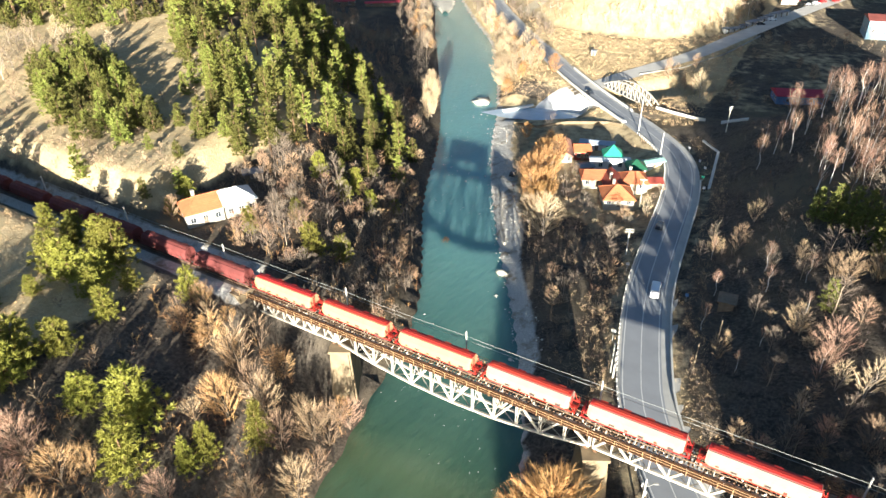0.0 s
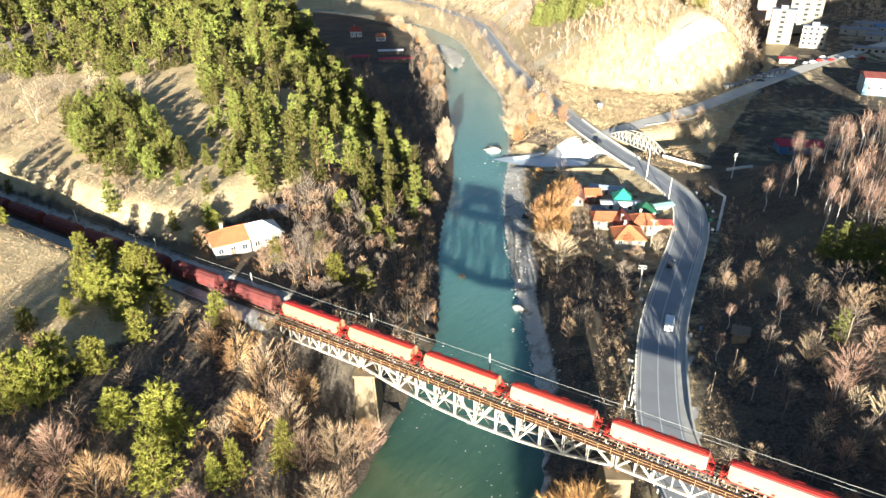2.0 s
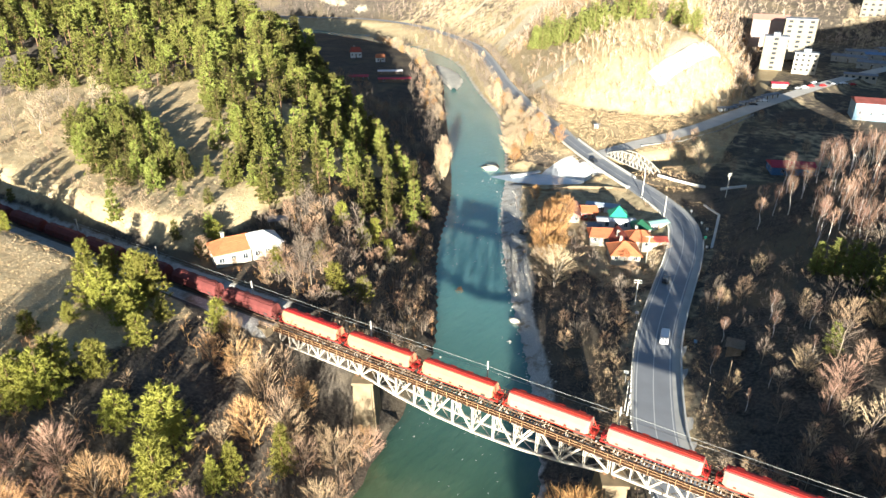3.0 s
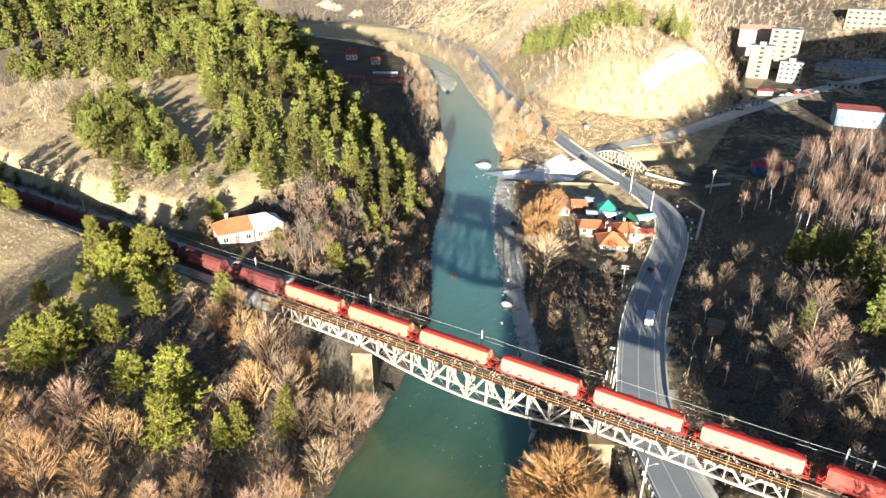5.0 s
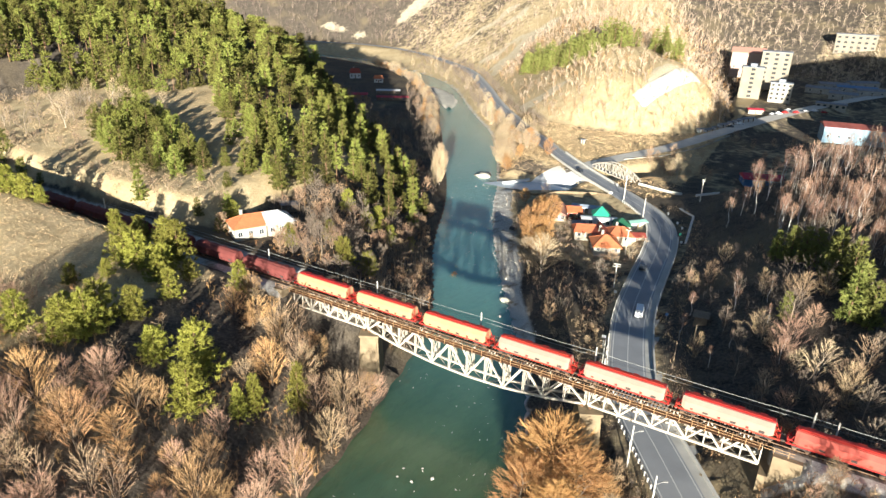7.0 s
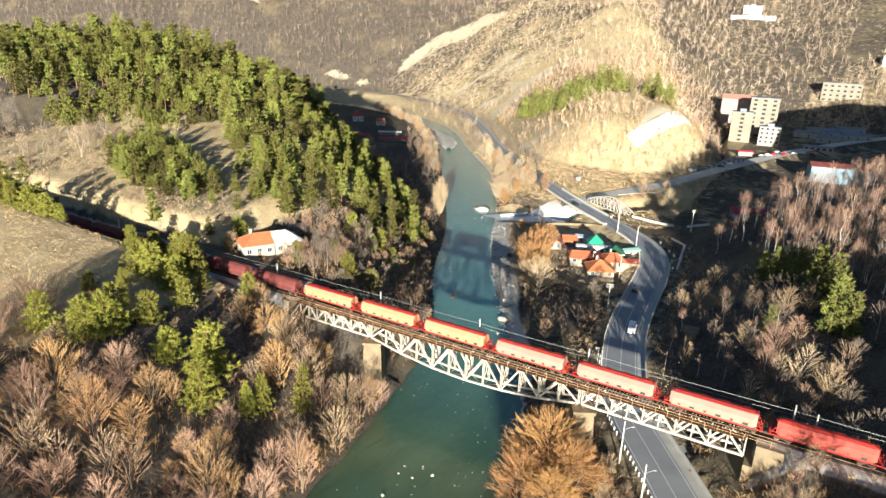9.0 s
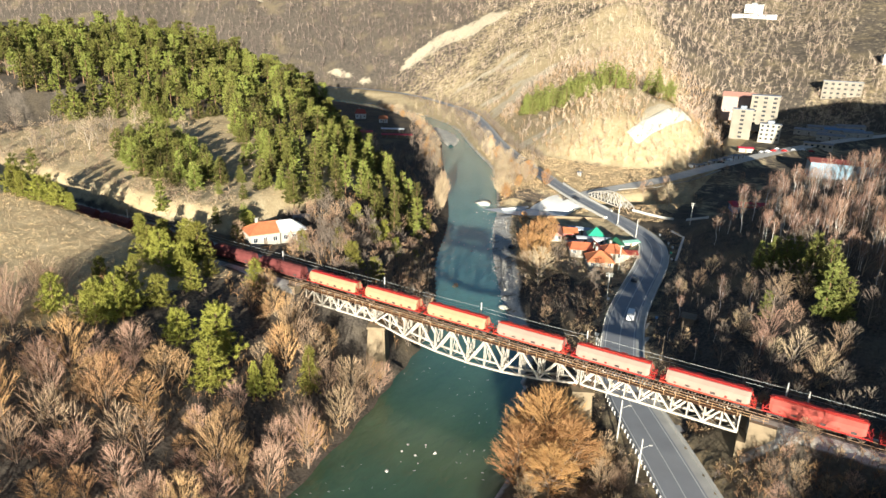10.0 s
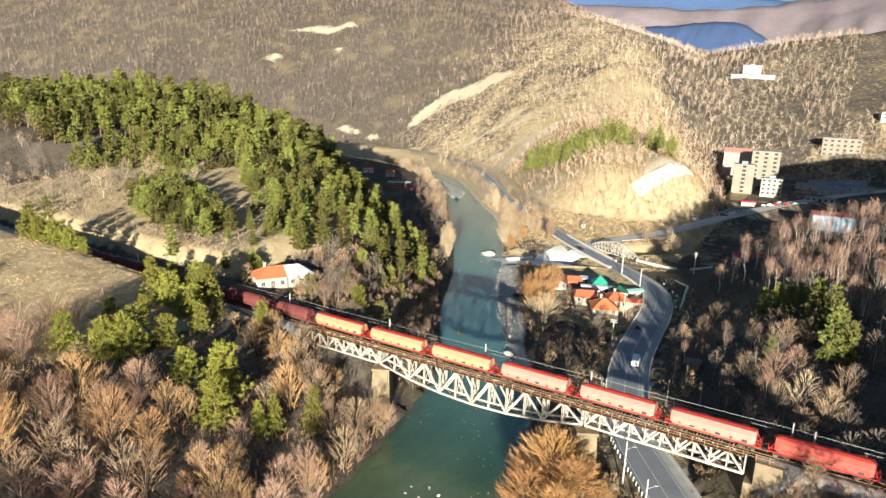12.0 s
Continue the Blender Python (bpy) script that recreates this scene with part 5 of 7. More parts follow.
# ---- the road bridge over the stream, its arch, walls ----
def arch_bridge():
    p = thing("arch_bridge", "white painted lattice arch footbridge beside the road", "bridge", kind="structure")
    a, b = Vector((-12.6, 171.6, 6.7)), Vector((-37.0, 188.6, 6.7))
    d = (b - a).normalized()
    s = Vector((-d.y, d.x, 0))
    n = 12
    for off in (0, -3.2):
        q = s * off
        low = [a.lerp(b, k / n) + q for k in range(n + 1)]
        top = [v + Vector((0, 0, 5.0 * math.sin(math.pi * (0.04 + 0.92 * k / n)) ** 0.8)) for k, v in enumerate(low)]
        for name, pts, w in (("arch_chord", top, 0.42), ("tie_beam", low, 0.4)):
            for u, v in zip(pts, pts[1:]):
                bm = bmesh.new()
                bar(bm, u, v, w, w)
                part(name, bm, STEEL_WHITE, p)
        for k in range(1, n):
            bm = bmesh.new()
            bar(bm, low[k], top[k], 0.26, 0.26)
            part("hanger", bm, STEEL_WHITE, p)
            bm = bmesh.new()
            bar(bm, low[k], top[k + 1] if k < n / 2 else top[k - 1], 0.18, 0.18)
            part("brace", bm, STEEL_WHITE, p)
    bm = bmesh.new()
    q = s * -3.2
    vs = [bm.verts.new(v) for v in (a, b, b + q, a + q)]
    us = [bm.verts.new(v.co - Vector((0, 0, 0.35))) for v in vs]
    bm.faces.new(vs)
    bm.faces.new(us[::-1])
    for k in range(4):
        bm.faces.new((vs[k], us[k], us[(k + 1) % 4], vs[(k + 1) % 4]))
    part("deck", bm, CONCRETE, p)


arch_bridge()


def wall_line(name, label, pts, high, thick, material):
    """A free-standing wall along a run of ground points."""
    w = thing(name, label, "wall", kind="structure")
    for (x0, y0), (x1, y1) in zip(pts, pts[1:]):
        z0, z1 = height(x0, y0), height(x1, y1)
        bm = bmesh.new()
        d = Vector((x1 - x0, y1 - y0, 0)).normalized()
        s = Vector((-d.y, d.x, 0)) * thick / 2
        c = []
        for (x, y, z) in ((x0, y0, z0), (x1, y1, z1)):
            for g in (-1, 1):
                for up in (-0.6, high):
                    c.append(bm.verts.new((x + s.x * g, y + s.y * g, z + up)))
        for f in ((0, 1, 3, 2), (4, 6, 7, 5), (0, 4, 5, 1), (2, 3, 7, 6), (0, 2, 6, 4), (1, 5, 7, 3)):
            bm.faces.new([c[i] for i in f])
        bmesh.ops.recalc_face_normals(bm, faces=bm.faces)
        part("wall_section", bm, material, w)
    return w


wall_line("parapet_wall", "pale concrete wall running off the arch bridge", [(-11, 171.5), (-4, 169.5), (3, 167.6), (8, 165.5)], 1.0, 0.4, CONCRETE_PALE)
wall_line("yard_wall", "pale low wall and beams lying in the yard", [(14, 161), (18, 162.5), (22, 163)], 0.8, 1.2, CONCRETE_PALE)
wall_line("flood_wall", "low pale stone wall along the river flat", [(-39, 96), (-34, 88), (-30, 80), (-26, 72), (-22, 66)], 0.9, 0.45, CONCRETE)
wall_line("farm_wall", "long tan wall north of the farmstead", [(-56, 143), (-46, 141.5), (-37, 147.5), (-23, 153), (-17, 150)], 0.9, 0.4, PIER_STONE)
wall_line("lane_wall", "long pale wall below the gravel lane", [(-28, 208), (-14, 226), (-2, 252), (8, 284)], 0.6, 0.35, CONCRETE)


SLAB = mat("white_slab_concrete", (0.80, 0.78, 0.73), 0.85, 0, 0.12, 0.3, 6, 0.1)


def embankment():
    """Pale concrete slope below the road, and the stream's mouth in front of it."""
    e = thing("river_embankment", "sunlit pale concrete embankment at the stream mouth", "embankment", kind="structure")
    low, high = [(-59.5, 163.5, 1.5), (-50, 165.5, 1.5), (-39, 167, 1.6)], [(-55, 188.5, 6.1), (-46, 179.8, 6.2), (-36.5, 170.4, 6.2)]
    for k in range(2):
        bm = bmesh.new()
        n = 6
        rows = []
        for u in range(n + 1):
            p, q = Vector(low[k]).lerp(Vector(low[k + 1]), u / n), Vector(high[k]).lerp(Vector(high[k + 1]), u / n)
            rows.append([bm.verts.new(p.lerp(q, v / n) + Vector((0, 0, 0.5 * math.sin(math.pi * v / n)))) for v in range(n + 1)])
        for r0, r1 in zip(rows, rows[1:]):
            for j in range(n):
                bm.faces.new((r0[j], r1[j], r1[j + 1], r0[j + 1]))
        rim = [r[0] for r in rows] + rows[-1][1:] + [r[-1] for r in rows[-2::-1]] + rows[0][-2:0:-1]
        foot = [bm.verts.new((v.co.x, v.co.y, min(v.co.z - 0.6, 0.6))) for v in rim]
        for j in range(len(rim)):
            m = (j + 1) % len(rim)
            bm.faces.new((rim[j], rim[m], foot[m], foot[j]))
        bmesh.ops.recalc_face_normals(bm, faces=bm.faces)
        part("slab", bm, SLAB, e)
    for p, q in (((-66.5, 154.8, 1.6), (-62.5, 159.8, 1.7)), ((-62.5, 159.8, 1.7), (-58.3, 165.8, 1.8))):
        bm = bmesh.new()
        bar(bm, p, q, 1.3, 1.6)
        part("rim_wall", bm, SLAB, e)
    bm = bmesh.new()
    bar(bm, (-37, 170.6, 4.6), (-17, 153.6, 5.6), 0.7, 3.2)
    part("wing_wall", bm, SLAB, e)
    bm = bmesh.new()
    vs = [bm.verts.new((x, y, 1.66)) for x, y in ((-74, 150), (-62, 149), (-50, 152.5), (-36, 160), (-24, 172), (-20, 182), (-26, 186), (-35, 181), (-45, 173), (-57, 168), (-63, 162), (-68, 158))]
    bm.faces.new(vs)
    # sky reflection is painted into the stream's pale blue
    tagged(part("stream", bm, mat("sky_tinted_stream", (0.42, 0.52, 0.60), 0.2, 0, 0.2, 0.3, 4, 0.1)), "shallow stream running into the river", "water", kind="structure")
    bm = bmesh.new()
    bar(bm, (-22, 163, 6.05), (-56, 197, 6.05), 8.4, 0.7)
    part("bridge_deck", bm, CONCRETE_PALE, e)


embankment()
ribbon("parapet", ROAD, (-4.6, -4.25), 0.95, CONCRETE_PALE, road, r0=run_at(-14, 156), r1=R_N, thick=1.3)
ribbon("parapet", ROAD, (4.25, 4.6), 0.95, CONCRETE_PALE, road, r0=run_at(-20, 162), r1=R_N, thick=1.3)


# ---- plants ----
rng = np.random.default_rng(7)


class Geo:
    """Collects triangles fast."""

    def __init__(self):
        self.v, self.f, self.n = [], [], 0

    def limb(self, p, q, r0, r1, sides=4):
        p, q = np.array(p, float), np.array(q, float)
        d = q - p
        d /= np.linalg.norm(d) + 1e-9
        s = np.cross(d, (0.31, 0.17, 0.93) if abs(d[2]) < 0.9 else (1, 0.1, 0))
        s /= np.linalg.norm(s)
        u = np.cross(s, d)
        ang = np.arange(sides) * 2 * math.pi / sides
        ring = np.outer(np.cos(ang), s) + np.outer(np.sin(ang), u)
        b = self.n
        self.v.append(p + ring * r0)
        if r1 <= 0:
            self.v.append(q[None])
            self.f += [(b + k, b + (k + 1) % sides, b + sides) for k in range(sides)]
            self.n += sides + 1
        else:
            self.v.append(q + ring * r1)
            for k in range(sides):
                j = (k + 1) % sides
                self.f += [(b + k, b + j, b + sides + j), (b + k, b + sides + j, b + sides + k)]
            self.n += 2 * sides

    def sliver(self, p, q, w):
        """A fine tapering twig or needle shoot."""
        p, q = np.asarray(p, float), np.asarray(q, float)
        d = q - p
        s = np.cross(d, rng.normal(0, 1, 3))
        s *= 0.5 * w / (np.linalg.norm(s) + 1e-9)
        self.v.append(np.array((p - s, p + s, q)))
        self.f.append((self.n, self.n + 1, self.n + 2))
        self.n += 3

    def mesh(self, name, material):
        return tri_mesh(name, np.concatenate(self.v), np.array(self.f), material)


def add_tone(me, tone):
    """One random shade for each plant of a joined wood."""
    me.attributes.new("tone", "FLOAT", "POINT").data.foreach_set("value", np.asarray(tone, np.float32))


def tri_mesh(name, v, f, material):
    me = bpy.data.meshes.new(name)
    me.vertices.add(len(v))
    me.vertices.foreach_set("co", np.asarray(v, np.float32).ravel())
    me.loops.add(3 * len(f))
    me.loops.foreach_set("vertex_index", np.asarray(f, np.int32).ravel())
    me.polygons.add(len(f))
    me.polygons.foreach_set("loop_start", np.arange(0, 3 * len(f), 3, dtype=np.int32))
    me.update(calc_edges=True)
    me.materials.append(material)
    return me


def unit(v):
    v = np.array(v, float)
    return v / (np.linalg.norm(v) + 1e-9)


def bare_tree(h, spread, limbs, subs, twigs, up, r, bark, twig, stems=1, low=0.25, fine=1.0):
    """A leafless broadleaf tree: trunk and limbs in one mesh, branchlets and twigs filling a dome in the other."""
    wood, crown = Geo(), Geo()
    lean = rng.normal(0, 0.05, 2) * h
    peak = 0.30 + 0.12 * min(up, 2.0)

    def axis(t):
        return np.array((lean[0] * t * t, lean[1] * t * t, h * t))

    def girth(t):
        f = min(1.0, max(0.0, (t - low) / (1 - low)))
        return spread * (min(1.0, f / peak) ** 0.6 if f < peak else max(0.0, 1 - ((f - peak) / (1 - peak)) ** 2.2) ** 0.55)
    for k in range(stems):
        az = 2.4 * k + rng.uniform(0, 1)
        out = 0 if stems == 1 else rng.uniform(0.35, 0.7)
        top = rng.uniform(0.82, 0.95) if stems == 1 else rng.uniform(0.6, 0.9)
        way = np.array((math.cos(az), math.sin(az), 0))
        pts = [way * 0.12 * (stems > 1) + (0, 0, -0.4)]
        for j in range(1, 5):
            t = top * j / 4
            pts.append(axis(t) + way * girth(max(t, low + 0.1)) * out * (j / 4) ** 1.3 + rng.normal(0, 0.018 * h, 3))
        rad = [r * (1 - 0.8 * j / 4) / math.sqrt(stems) for j in range(5)]
        for j in range(4):
            wood.limb(pts[j], pts[j + 1], rad[j], rad[j + 1], 5 if stems == 1 else 3)
        for i in range(max(3, round(0.5 * limbs / stems))):
            t = rng.uniform(0.2, 0.9)
            j = min(3, int(t * 4))
            base = pts[j] + (pts[j + 1] - pts[j]) * (t * 4 - j)
            a2, t2 = rng.uniform(0, 6.28), min(0.97, base[2] / h + rng.uniform(0.12, 0.32))
            end = axis(t2) + np.array((math.cos(a2), math.sin(a2), 0)) * girth(t2) * rng.uniform(0.55, 0.9)
            mid = 0.5 * (base + end) + rng.normal(0, 0.02 * h, 3) - (0, 0, 0.02 * h)
            rl = max(0.022, rad[j] * 0.45)
            wood.limb(base, mid, rl, rl * 0.7, 3)
            wood.limb(mid, end, rl * 0.7, 0, 3)
    for i in range(limbs * subs):
        t = low + (1.02 - low) * rng.uniform() ** 0.72
        az = rng.uniform(0, 6.283)
        side = np.array((math.cos(az), math.sin(az), 0.0))
        reach = girth(min(t, 0.985)) * math.sqrt(rng.uniform(0.2, 1.15)) + 0.1
        end = axis(t) + side * reach + rng.normal(0, 0.05 * spread, 3)
        drop = (0.10 + 0.10 * up * reach / spread) * rng.uniform(0.8, 1.3)
        start = axis(max(low * 0.8, t - drop)) + side * reach * rng.uniform(0.25, 0.5)
        d = unit(end - start)
        ln = np.linalg.norm(end - start)
        crown.sliver(start, end, 0.065 * fine)
        for w in range(twigs):
            q = start + (end - start) * rng.uniform(0.35, 1.0)
            td = unit(d + side * 0.25 + rng.normal(0, 0.42, 3) + (0, 0, 0.22))
            crown.sliver(q, q + td * (0.30 + 0.26 * ln) * rng.uniform(0.6, 1.2), 0.046 * fine)
    return wood.mesh("trunk", bark), crown.mesh("crown", twig)


def conifer(h, spread, whorls, per, bark, needle, low=0.12, droop=-0.05, blunt=0.6, spikes=6, grow=1.0, most=3, thin=0.36):
    """A pine or spruce: trunk with branches, and a crown of many small needle tufts."""
    wood, crown = Geo(), Geo()
    wood.limb((0, 0, -0.4), (0, 0, h * 0.5), 0.018 * h, 0.012 * h, 6)
    wood.limb((0, 0, h * 0.5), (0, 0, h * 0.97), 0.012 * h, 0.004 * h, 5)
    for i in range(whorls):
        t = low + (0.96 - low) * (i + rng.uniform(-0.2, 0.3)) / whorls
        reach = spread * (1 - t) ** blunt * rng.uniform(0.75, 1.15) + 0.25
        n = max(3, round(per * (1 - 0.45 * t)))
        for k in range(n):
            az = 2 * math.pi * (k + rng.uniform(-0.3, 0.3)) / n + i * 1.1
            rr = reach * rng.uniform(0.6, 1.12)
            d = unit((math.cos(az), math.sin(az), droop + 0.55 * t + rng.normal(0, 0.1)))
            base = np.array((0, 0, h * t))
            tip = base + d * rr
            if rr > 0.9 and k % 2 == 0 and most > 2:
                wood.limb(base, base + d * rr * 0.8, 0.045, 0, 3)
            m = min(most, 1 if rr < 0.8 else 2 if rr < 1.7 else 3)
            for j in range(m):
                c = base + (tip - base) * (1.0 - 0.36 * j) + rng.normal(0, 0.10, 3)
                size = grow * (0.40 + 0.14 * spread) * rng.uniform(0.75, 1.25)
                for s in range(spikes):
                    td = unit(d * 0.55 + rng.normal(0, 0.62, 3) + (0, 0, 0.32))
                    crown.sliver(c - td * size * 0.3, c + td * size * rng.uniform(0.7, 1.1), size * thin)
    top = np.array((0, 0, h * 0.94))
    for s in range(6):
        crown.limb(top, top + unit(rng.normal(0, 0.35, 3) + (0, 0, 1.2)) * 0.75, 0.13, 0, 3)
    return wood.mesh("trunk", bark), crown.mesh("crown", needle)


class Planter:
    """Plants copies of a few models of one kind, all sharing their meshes; those far off are joined into one object."""

    def __init__(self, name, label, category, group, models, far_label="", far=None):
        self.name, self.tags, self.models, self.wait = name, (label, category, group), models, []
        self.far_label, self.far = far_label, far or models

    def put(self, x, y, size=1.0, model=None, z=None, label=""):
        self.wait.append((x, y, height(x, y) if z is None else z, size, model, label))

    def grow(self, most=230):
        self.wait.sort(key=lambda w: (w[5] == "", math.hypot(w[0] - 15, w[1] + 10)))
        for x, y, z, size, model, label in self.wait[:most]:
            wood, crown = self.models[int(rng.integers(len(self.models))) if model is None else model % len(self.models)]
            p = thing(self.name, label or self.tags[0], self.tags[1], self.tags[2], at=pose(x, y, z, 0, 0, rng.uniform(0, 360)))
            p.scale = (size * rng.uniform(0.9, 1.12), size * rng.uniform(0.9, 1.12), size)
            for nm, me in (("trunk", wood), ("crown", crown)):
                ob = new(nm, me)
                ob.parent = p
        rest = self.wait[most:]
        if not rest:
            return
        V, F, M, T, off = [], [], [], [], 0
        raw = []
        for wood, crown in self.far:
            pair = []
            for me in (wood, crown):
                v = np.empty(len(me.vertices) * 3, np.float32)
                me.vertices.foreach_get("co", v)
                f = np.empty(len(me.loops), np.int32)
                me.loops.foreach_get("vertex_index", f)
                pair.append((v.reshape(-1, 3), f.reshape(-1, 3)))
            raw.append(pair)
        for x, y, z, size, model, label in rest:
            t = rng.uniform(0, 6.283)
            c, s = math.cos(t) * size, math.sin(t) * size
            shade = rng.uniform()
            for slot, (v, f) in enumerate(raw[int(rng.integers(len(raw)))]):
                V.append(np.column_stack((v[:, 0] * c - v[:, 1] * s + x, v[:, 0] * s + v[:, 1] * c + y, v[:, 2] * size + z)))
                F.append(f + off)
                M.append(np.full(len(f), slot, np.int32))
                T.append(np.full(len(v), shade))
                off += len(v)
        me = tri_mesh(self.name + "_wood", np.concatenate(V), np.concatenate(F), self.far[0][0].materials[0])
        me.materials.append(self.far[0][1].materials[0])
        me.polygons.foreach_set("material_index", np.concatenate(M))
        add_tone(me, np.concatenate(T))
        tagged(link_mesh(self.name + "_wood", me, None), self.far_label or self.tags[0], "woodland", kind="stuff")


def scatter(x0, x1, y0, y1, spacing, keep):
    """Jittered places in a rectangle where keep(x, y) passes; with the ground's height."""
    gx, gy = np.meshgrid(np.arange(x0, x1, spacing), np.arange(y0, y1, spacing))
    x = gx.ravel() + rng.uniform(-0.48, 0.48, gx.size) * spacing
    y = gy.ravel() + rng.uniform(-0.48, 0.48, gx.size) * spacing
    ok = keep(x, y)
    x, y = x[ok], y[ok]
    return list(zip(x.tolist(), y.tolist(), ground(x, y).tolist()))


def clear_of(x, y, road_gap=6.0, river_gap=1.0, rail_gap=6.0):
    dr, hw, _ = along(RIVER, x, y)
    de, _, _ = along(ROAD, x, y)
    dl, _, _ = along(LANE, x, y)
    ok = (np.abs(dr) - hw > river_gap) & (np.abs(de) > road_gap) & (np.abs(dl) > 5)
    ok &= ~((np.abs(y - 1.4) < rail_gap) & (x > -420) & (x < 200))
    ok &= np.hypot(x + 74, y - 20.5) > 10.5
    ok &= ~((np.abs(along(STREAM, x, y)[0]) < 11) & (x < -34))
    ok &= ~((np.abs(x + 10) < 19) & (np.abs(y - 110) < 24))
    return ok


def chance(p, x):
    return rng.uniform(0, 1, x.shape) < p


FAR_PINES = [conifer(h, sp, w, p, BARK_PINE, NEEDLE, lo, 0.0, b, 8, 1.55, 2) for h, sp, w, p, lo, b in ((13, 3.1, 7, 6, 0.22, 0.7), (15, 3.3, 7, 6, 0.38, 0.55), (11.5, 3.0, 7, 6, 0.10, 0.8), (14, 3.4, 7, 6, 0.45, 0.5))]
PINES = Planter("pine_tree", "green pine with a sunlit needle crown", "tree", "pines on the spur",
                [conifer(h, sp, w, p, BARK_PINE, NEEDLE, lo, 0.0, b, 12, 1.15) for h, sp, w, p, lo, b in
                 ((13, 2.9, 10, 7, 0.10, 0.8), (15, 2.8, 10, 7, 0.25, 0.65), (11, 2.9, 9, 7, 0.05, 0.85), (14, 3.2, 10, 7, 0.35, 0.55))],
                "green pine wood over the spur", FAR_PINES)
YOUNG = Planter("young_pine", "bushy young green pine on dry ground", "tree", "young pines",
                [conifer(h, sp, w, p, BARK_PINE, NEEDLE, 0.05, 0.05, b, 14, 1.0) for h, sp, w, p, b in
                 ((8, 2.5, 9, 7, 0.8), (9.5, 2.6, 10, 7, 0.8), (6.5, 2.4, 8, 7, 0.75))], "", [conifer(h, 2.8, 7, 6, BARK_PINE, NEEDLE, 0.05, 0.05, 0.7, 8, 1.35, 2) for h in (7, 8)])
NEARPINE = Planter("young_pine", "bushy young pine in yellow-green sunlit needles", "tree", "young pines by the pasture",
                  [conifer(h, sp, w, p, BARK_PINE, NEEDLE_BRIGHT, 0.05, -0.02, b, 21, 0.85, 3, 0.24) for h, sp, w, p, b in ((7.2, 3.0, 10, 10, 0.55), (8.0, 2.9, 11, 10, 0.6), (6.4, 2.8, 9, 10, 0.5))])
GROVEPINE = Planter("grove_pine", "yellow-green pine on the sunny mountainside", "tree", "pine grove across the river",
                    [conifer(h, 2.2, 8, 5, BARK_PINE, NEEDLE_GROVE, 0.1, 0.05, 0.75, 7, 1.4, 2) for h in (8, 10)])
SPRUCE = Planter("spruce_tree", "dense green spruce with a pointed top", "tree", "spruces by the bridge",
                 [conifer(10.5, 2.8, 16, 10, BARK_PINE, NEEDLE_BRIGHT, 0.04, -0.12, 0.9, 20, 0.8, 3, 0.24), conifer(9.0, 2.6, 14, 10, BARK_PINE, NEEDLE_BRIGHT, 0.04, -0.1, 0.9, 20, 0.8, 3, 0.24)])
DARKPINE = Planter("dark_pine", "green pine with a sunlit crown on the dark slope", "tree", "dark pines",
                   [conifer(13, 2.9, 11, 7, BARK_PINE, NEEDLE_GROVE, 0.10, 0.0, 0.7, 14, 1.2), conifer(11, 2.9, 10, 7, BARK_PINE, NEEDLE_GROVE, 0.06, 0.0, 0.75, 14, 1.2)])
BARE = Planter("bare_tree", "leafless brown tree with a twiggy crown", "tree", "bare trees of the valley wood",
               [bare_tree(h, sp, l, 6, 11, u, 0.15, BARK, TWIG_GREY, 1, lo, 1.25) for h, sp, l, u, lo in
                ((9.0, 3.0, 13, 0.75, 0.18), (10, 2.9, 13, 0.9, 0.2), (8.0, 3.1, 13, 0.6, 0.15), (9.5, 2.7, 13, 1.1, 0.25))],
               "leafless brown wood on the valley sides", [bare_tree(h, sp, 9, 4, 8, u, 0.16, BARK, TWIG_GREY, 1, lo, 2.0) for h, sp, u, lo in ((9.0, 3.0, 0.75, 0.2), (9.5, 2.9, 0.9, 0.2), (8.5, 3.0, 0.8, 0.2))])
RUDDY = Planter("ruddy_tree", "leafless tree with reddish brown twigs", "tree", "ruddy trees of the valley wood",
                [bare_tree(h, sp, l, 6, 11, u, 0.13, BARK, TWIG_RED, 3, lo, 1.25) for h, sp, l, u, lo in
                 ((7.5, 2.6, 14, 0.9, 0.15), (8.5, 2.9, 14, 1.0, 0.15))], "leafless reddish brown wood on the valley sides",
                [bare_tree(h, 2.7, 9, 4, 8, 0.9, 0.13, BARK, TWIG_RED, 3, 0.15, 2.0) for h in (7.5, 8.5)])
PALE = Planter("pale_tree", "leafless pale tree with bright sunlit branches", "tree", "pale bare trees",
               [bare_tree(h, sp, l, 6, 12, u, 0.20, BARK_PALE, TWIG_PALE, 2, lo, 1.25) for h, sp, l, u, lo in
                ((9.5, 3.3, 14, 0.8, 0.15), (10.5, 3.0, 14, 1.0, 0.15))])
BIRCH = Planter("birch_tree", "slender leafless birch with a pale trunk", "tree", "birches on the slope",
                [bare_tree(h, sp, l, 5, 11, u, 0.14, BARK_BIRCH, TWIG_BIRCH, 1, lo, 0.75) for h, sp, l, u, lo in
                 ((12, 1.9, 11, 1.9, 0.60), (13.5, 2.1, 11, 1.8, 0.62), (11, 1.8, 10, 2.0, 0.56))], "leafless birch wood on the slope",
                [bare_tree(h, 2.0, 8, 4, 8, 1.8, 0.14, BARK_BIRCH, TWIG_BIRCH, 1, 0.60, 1.0) for h in (12, 13.5)])
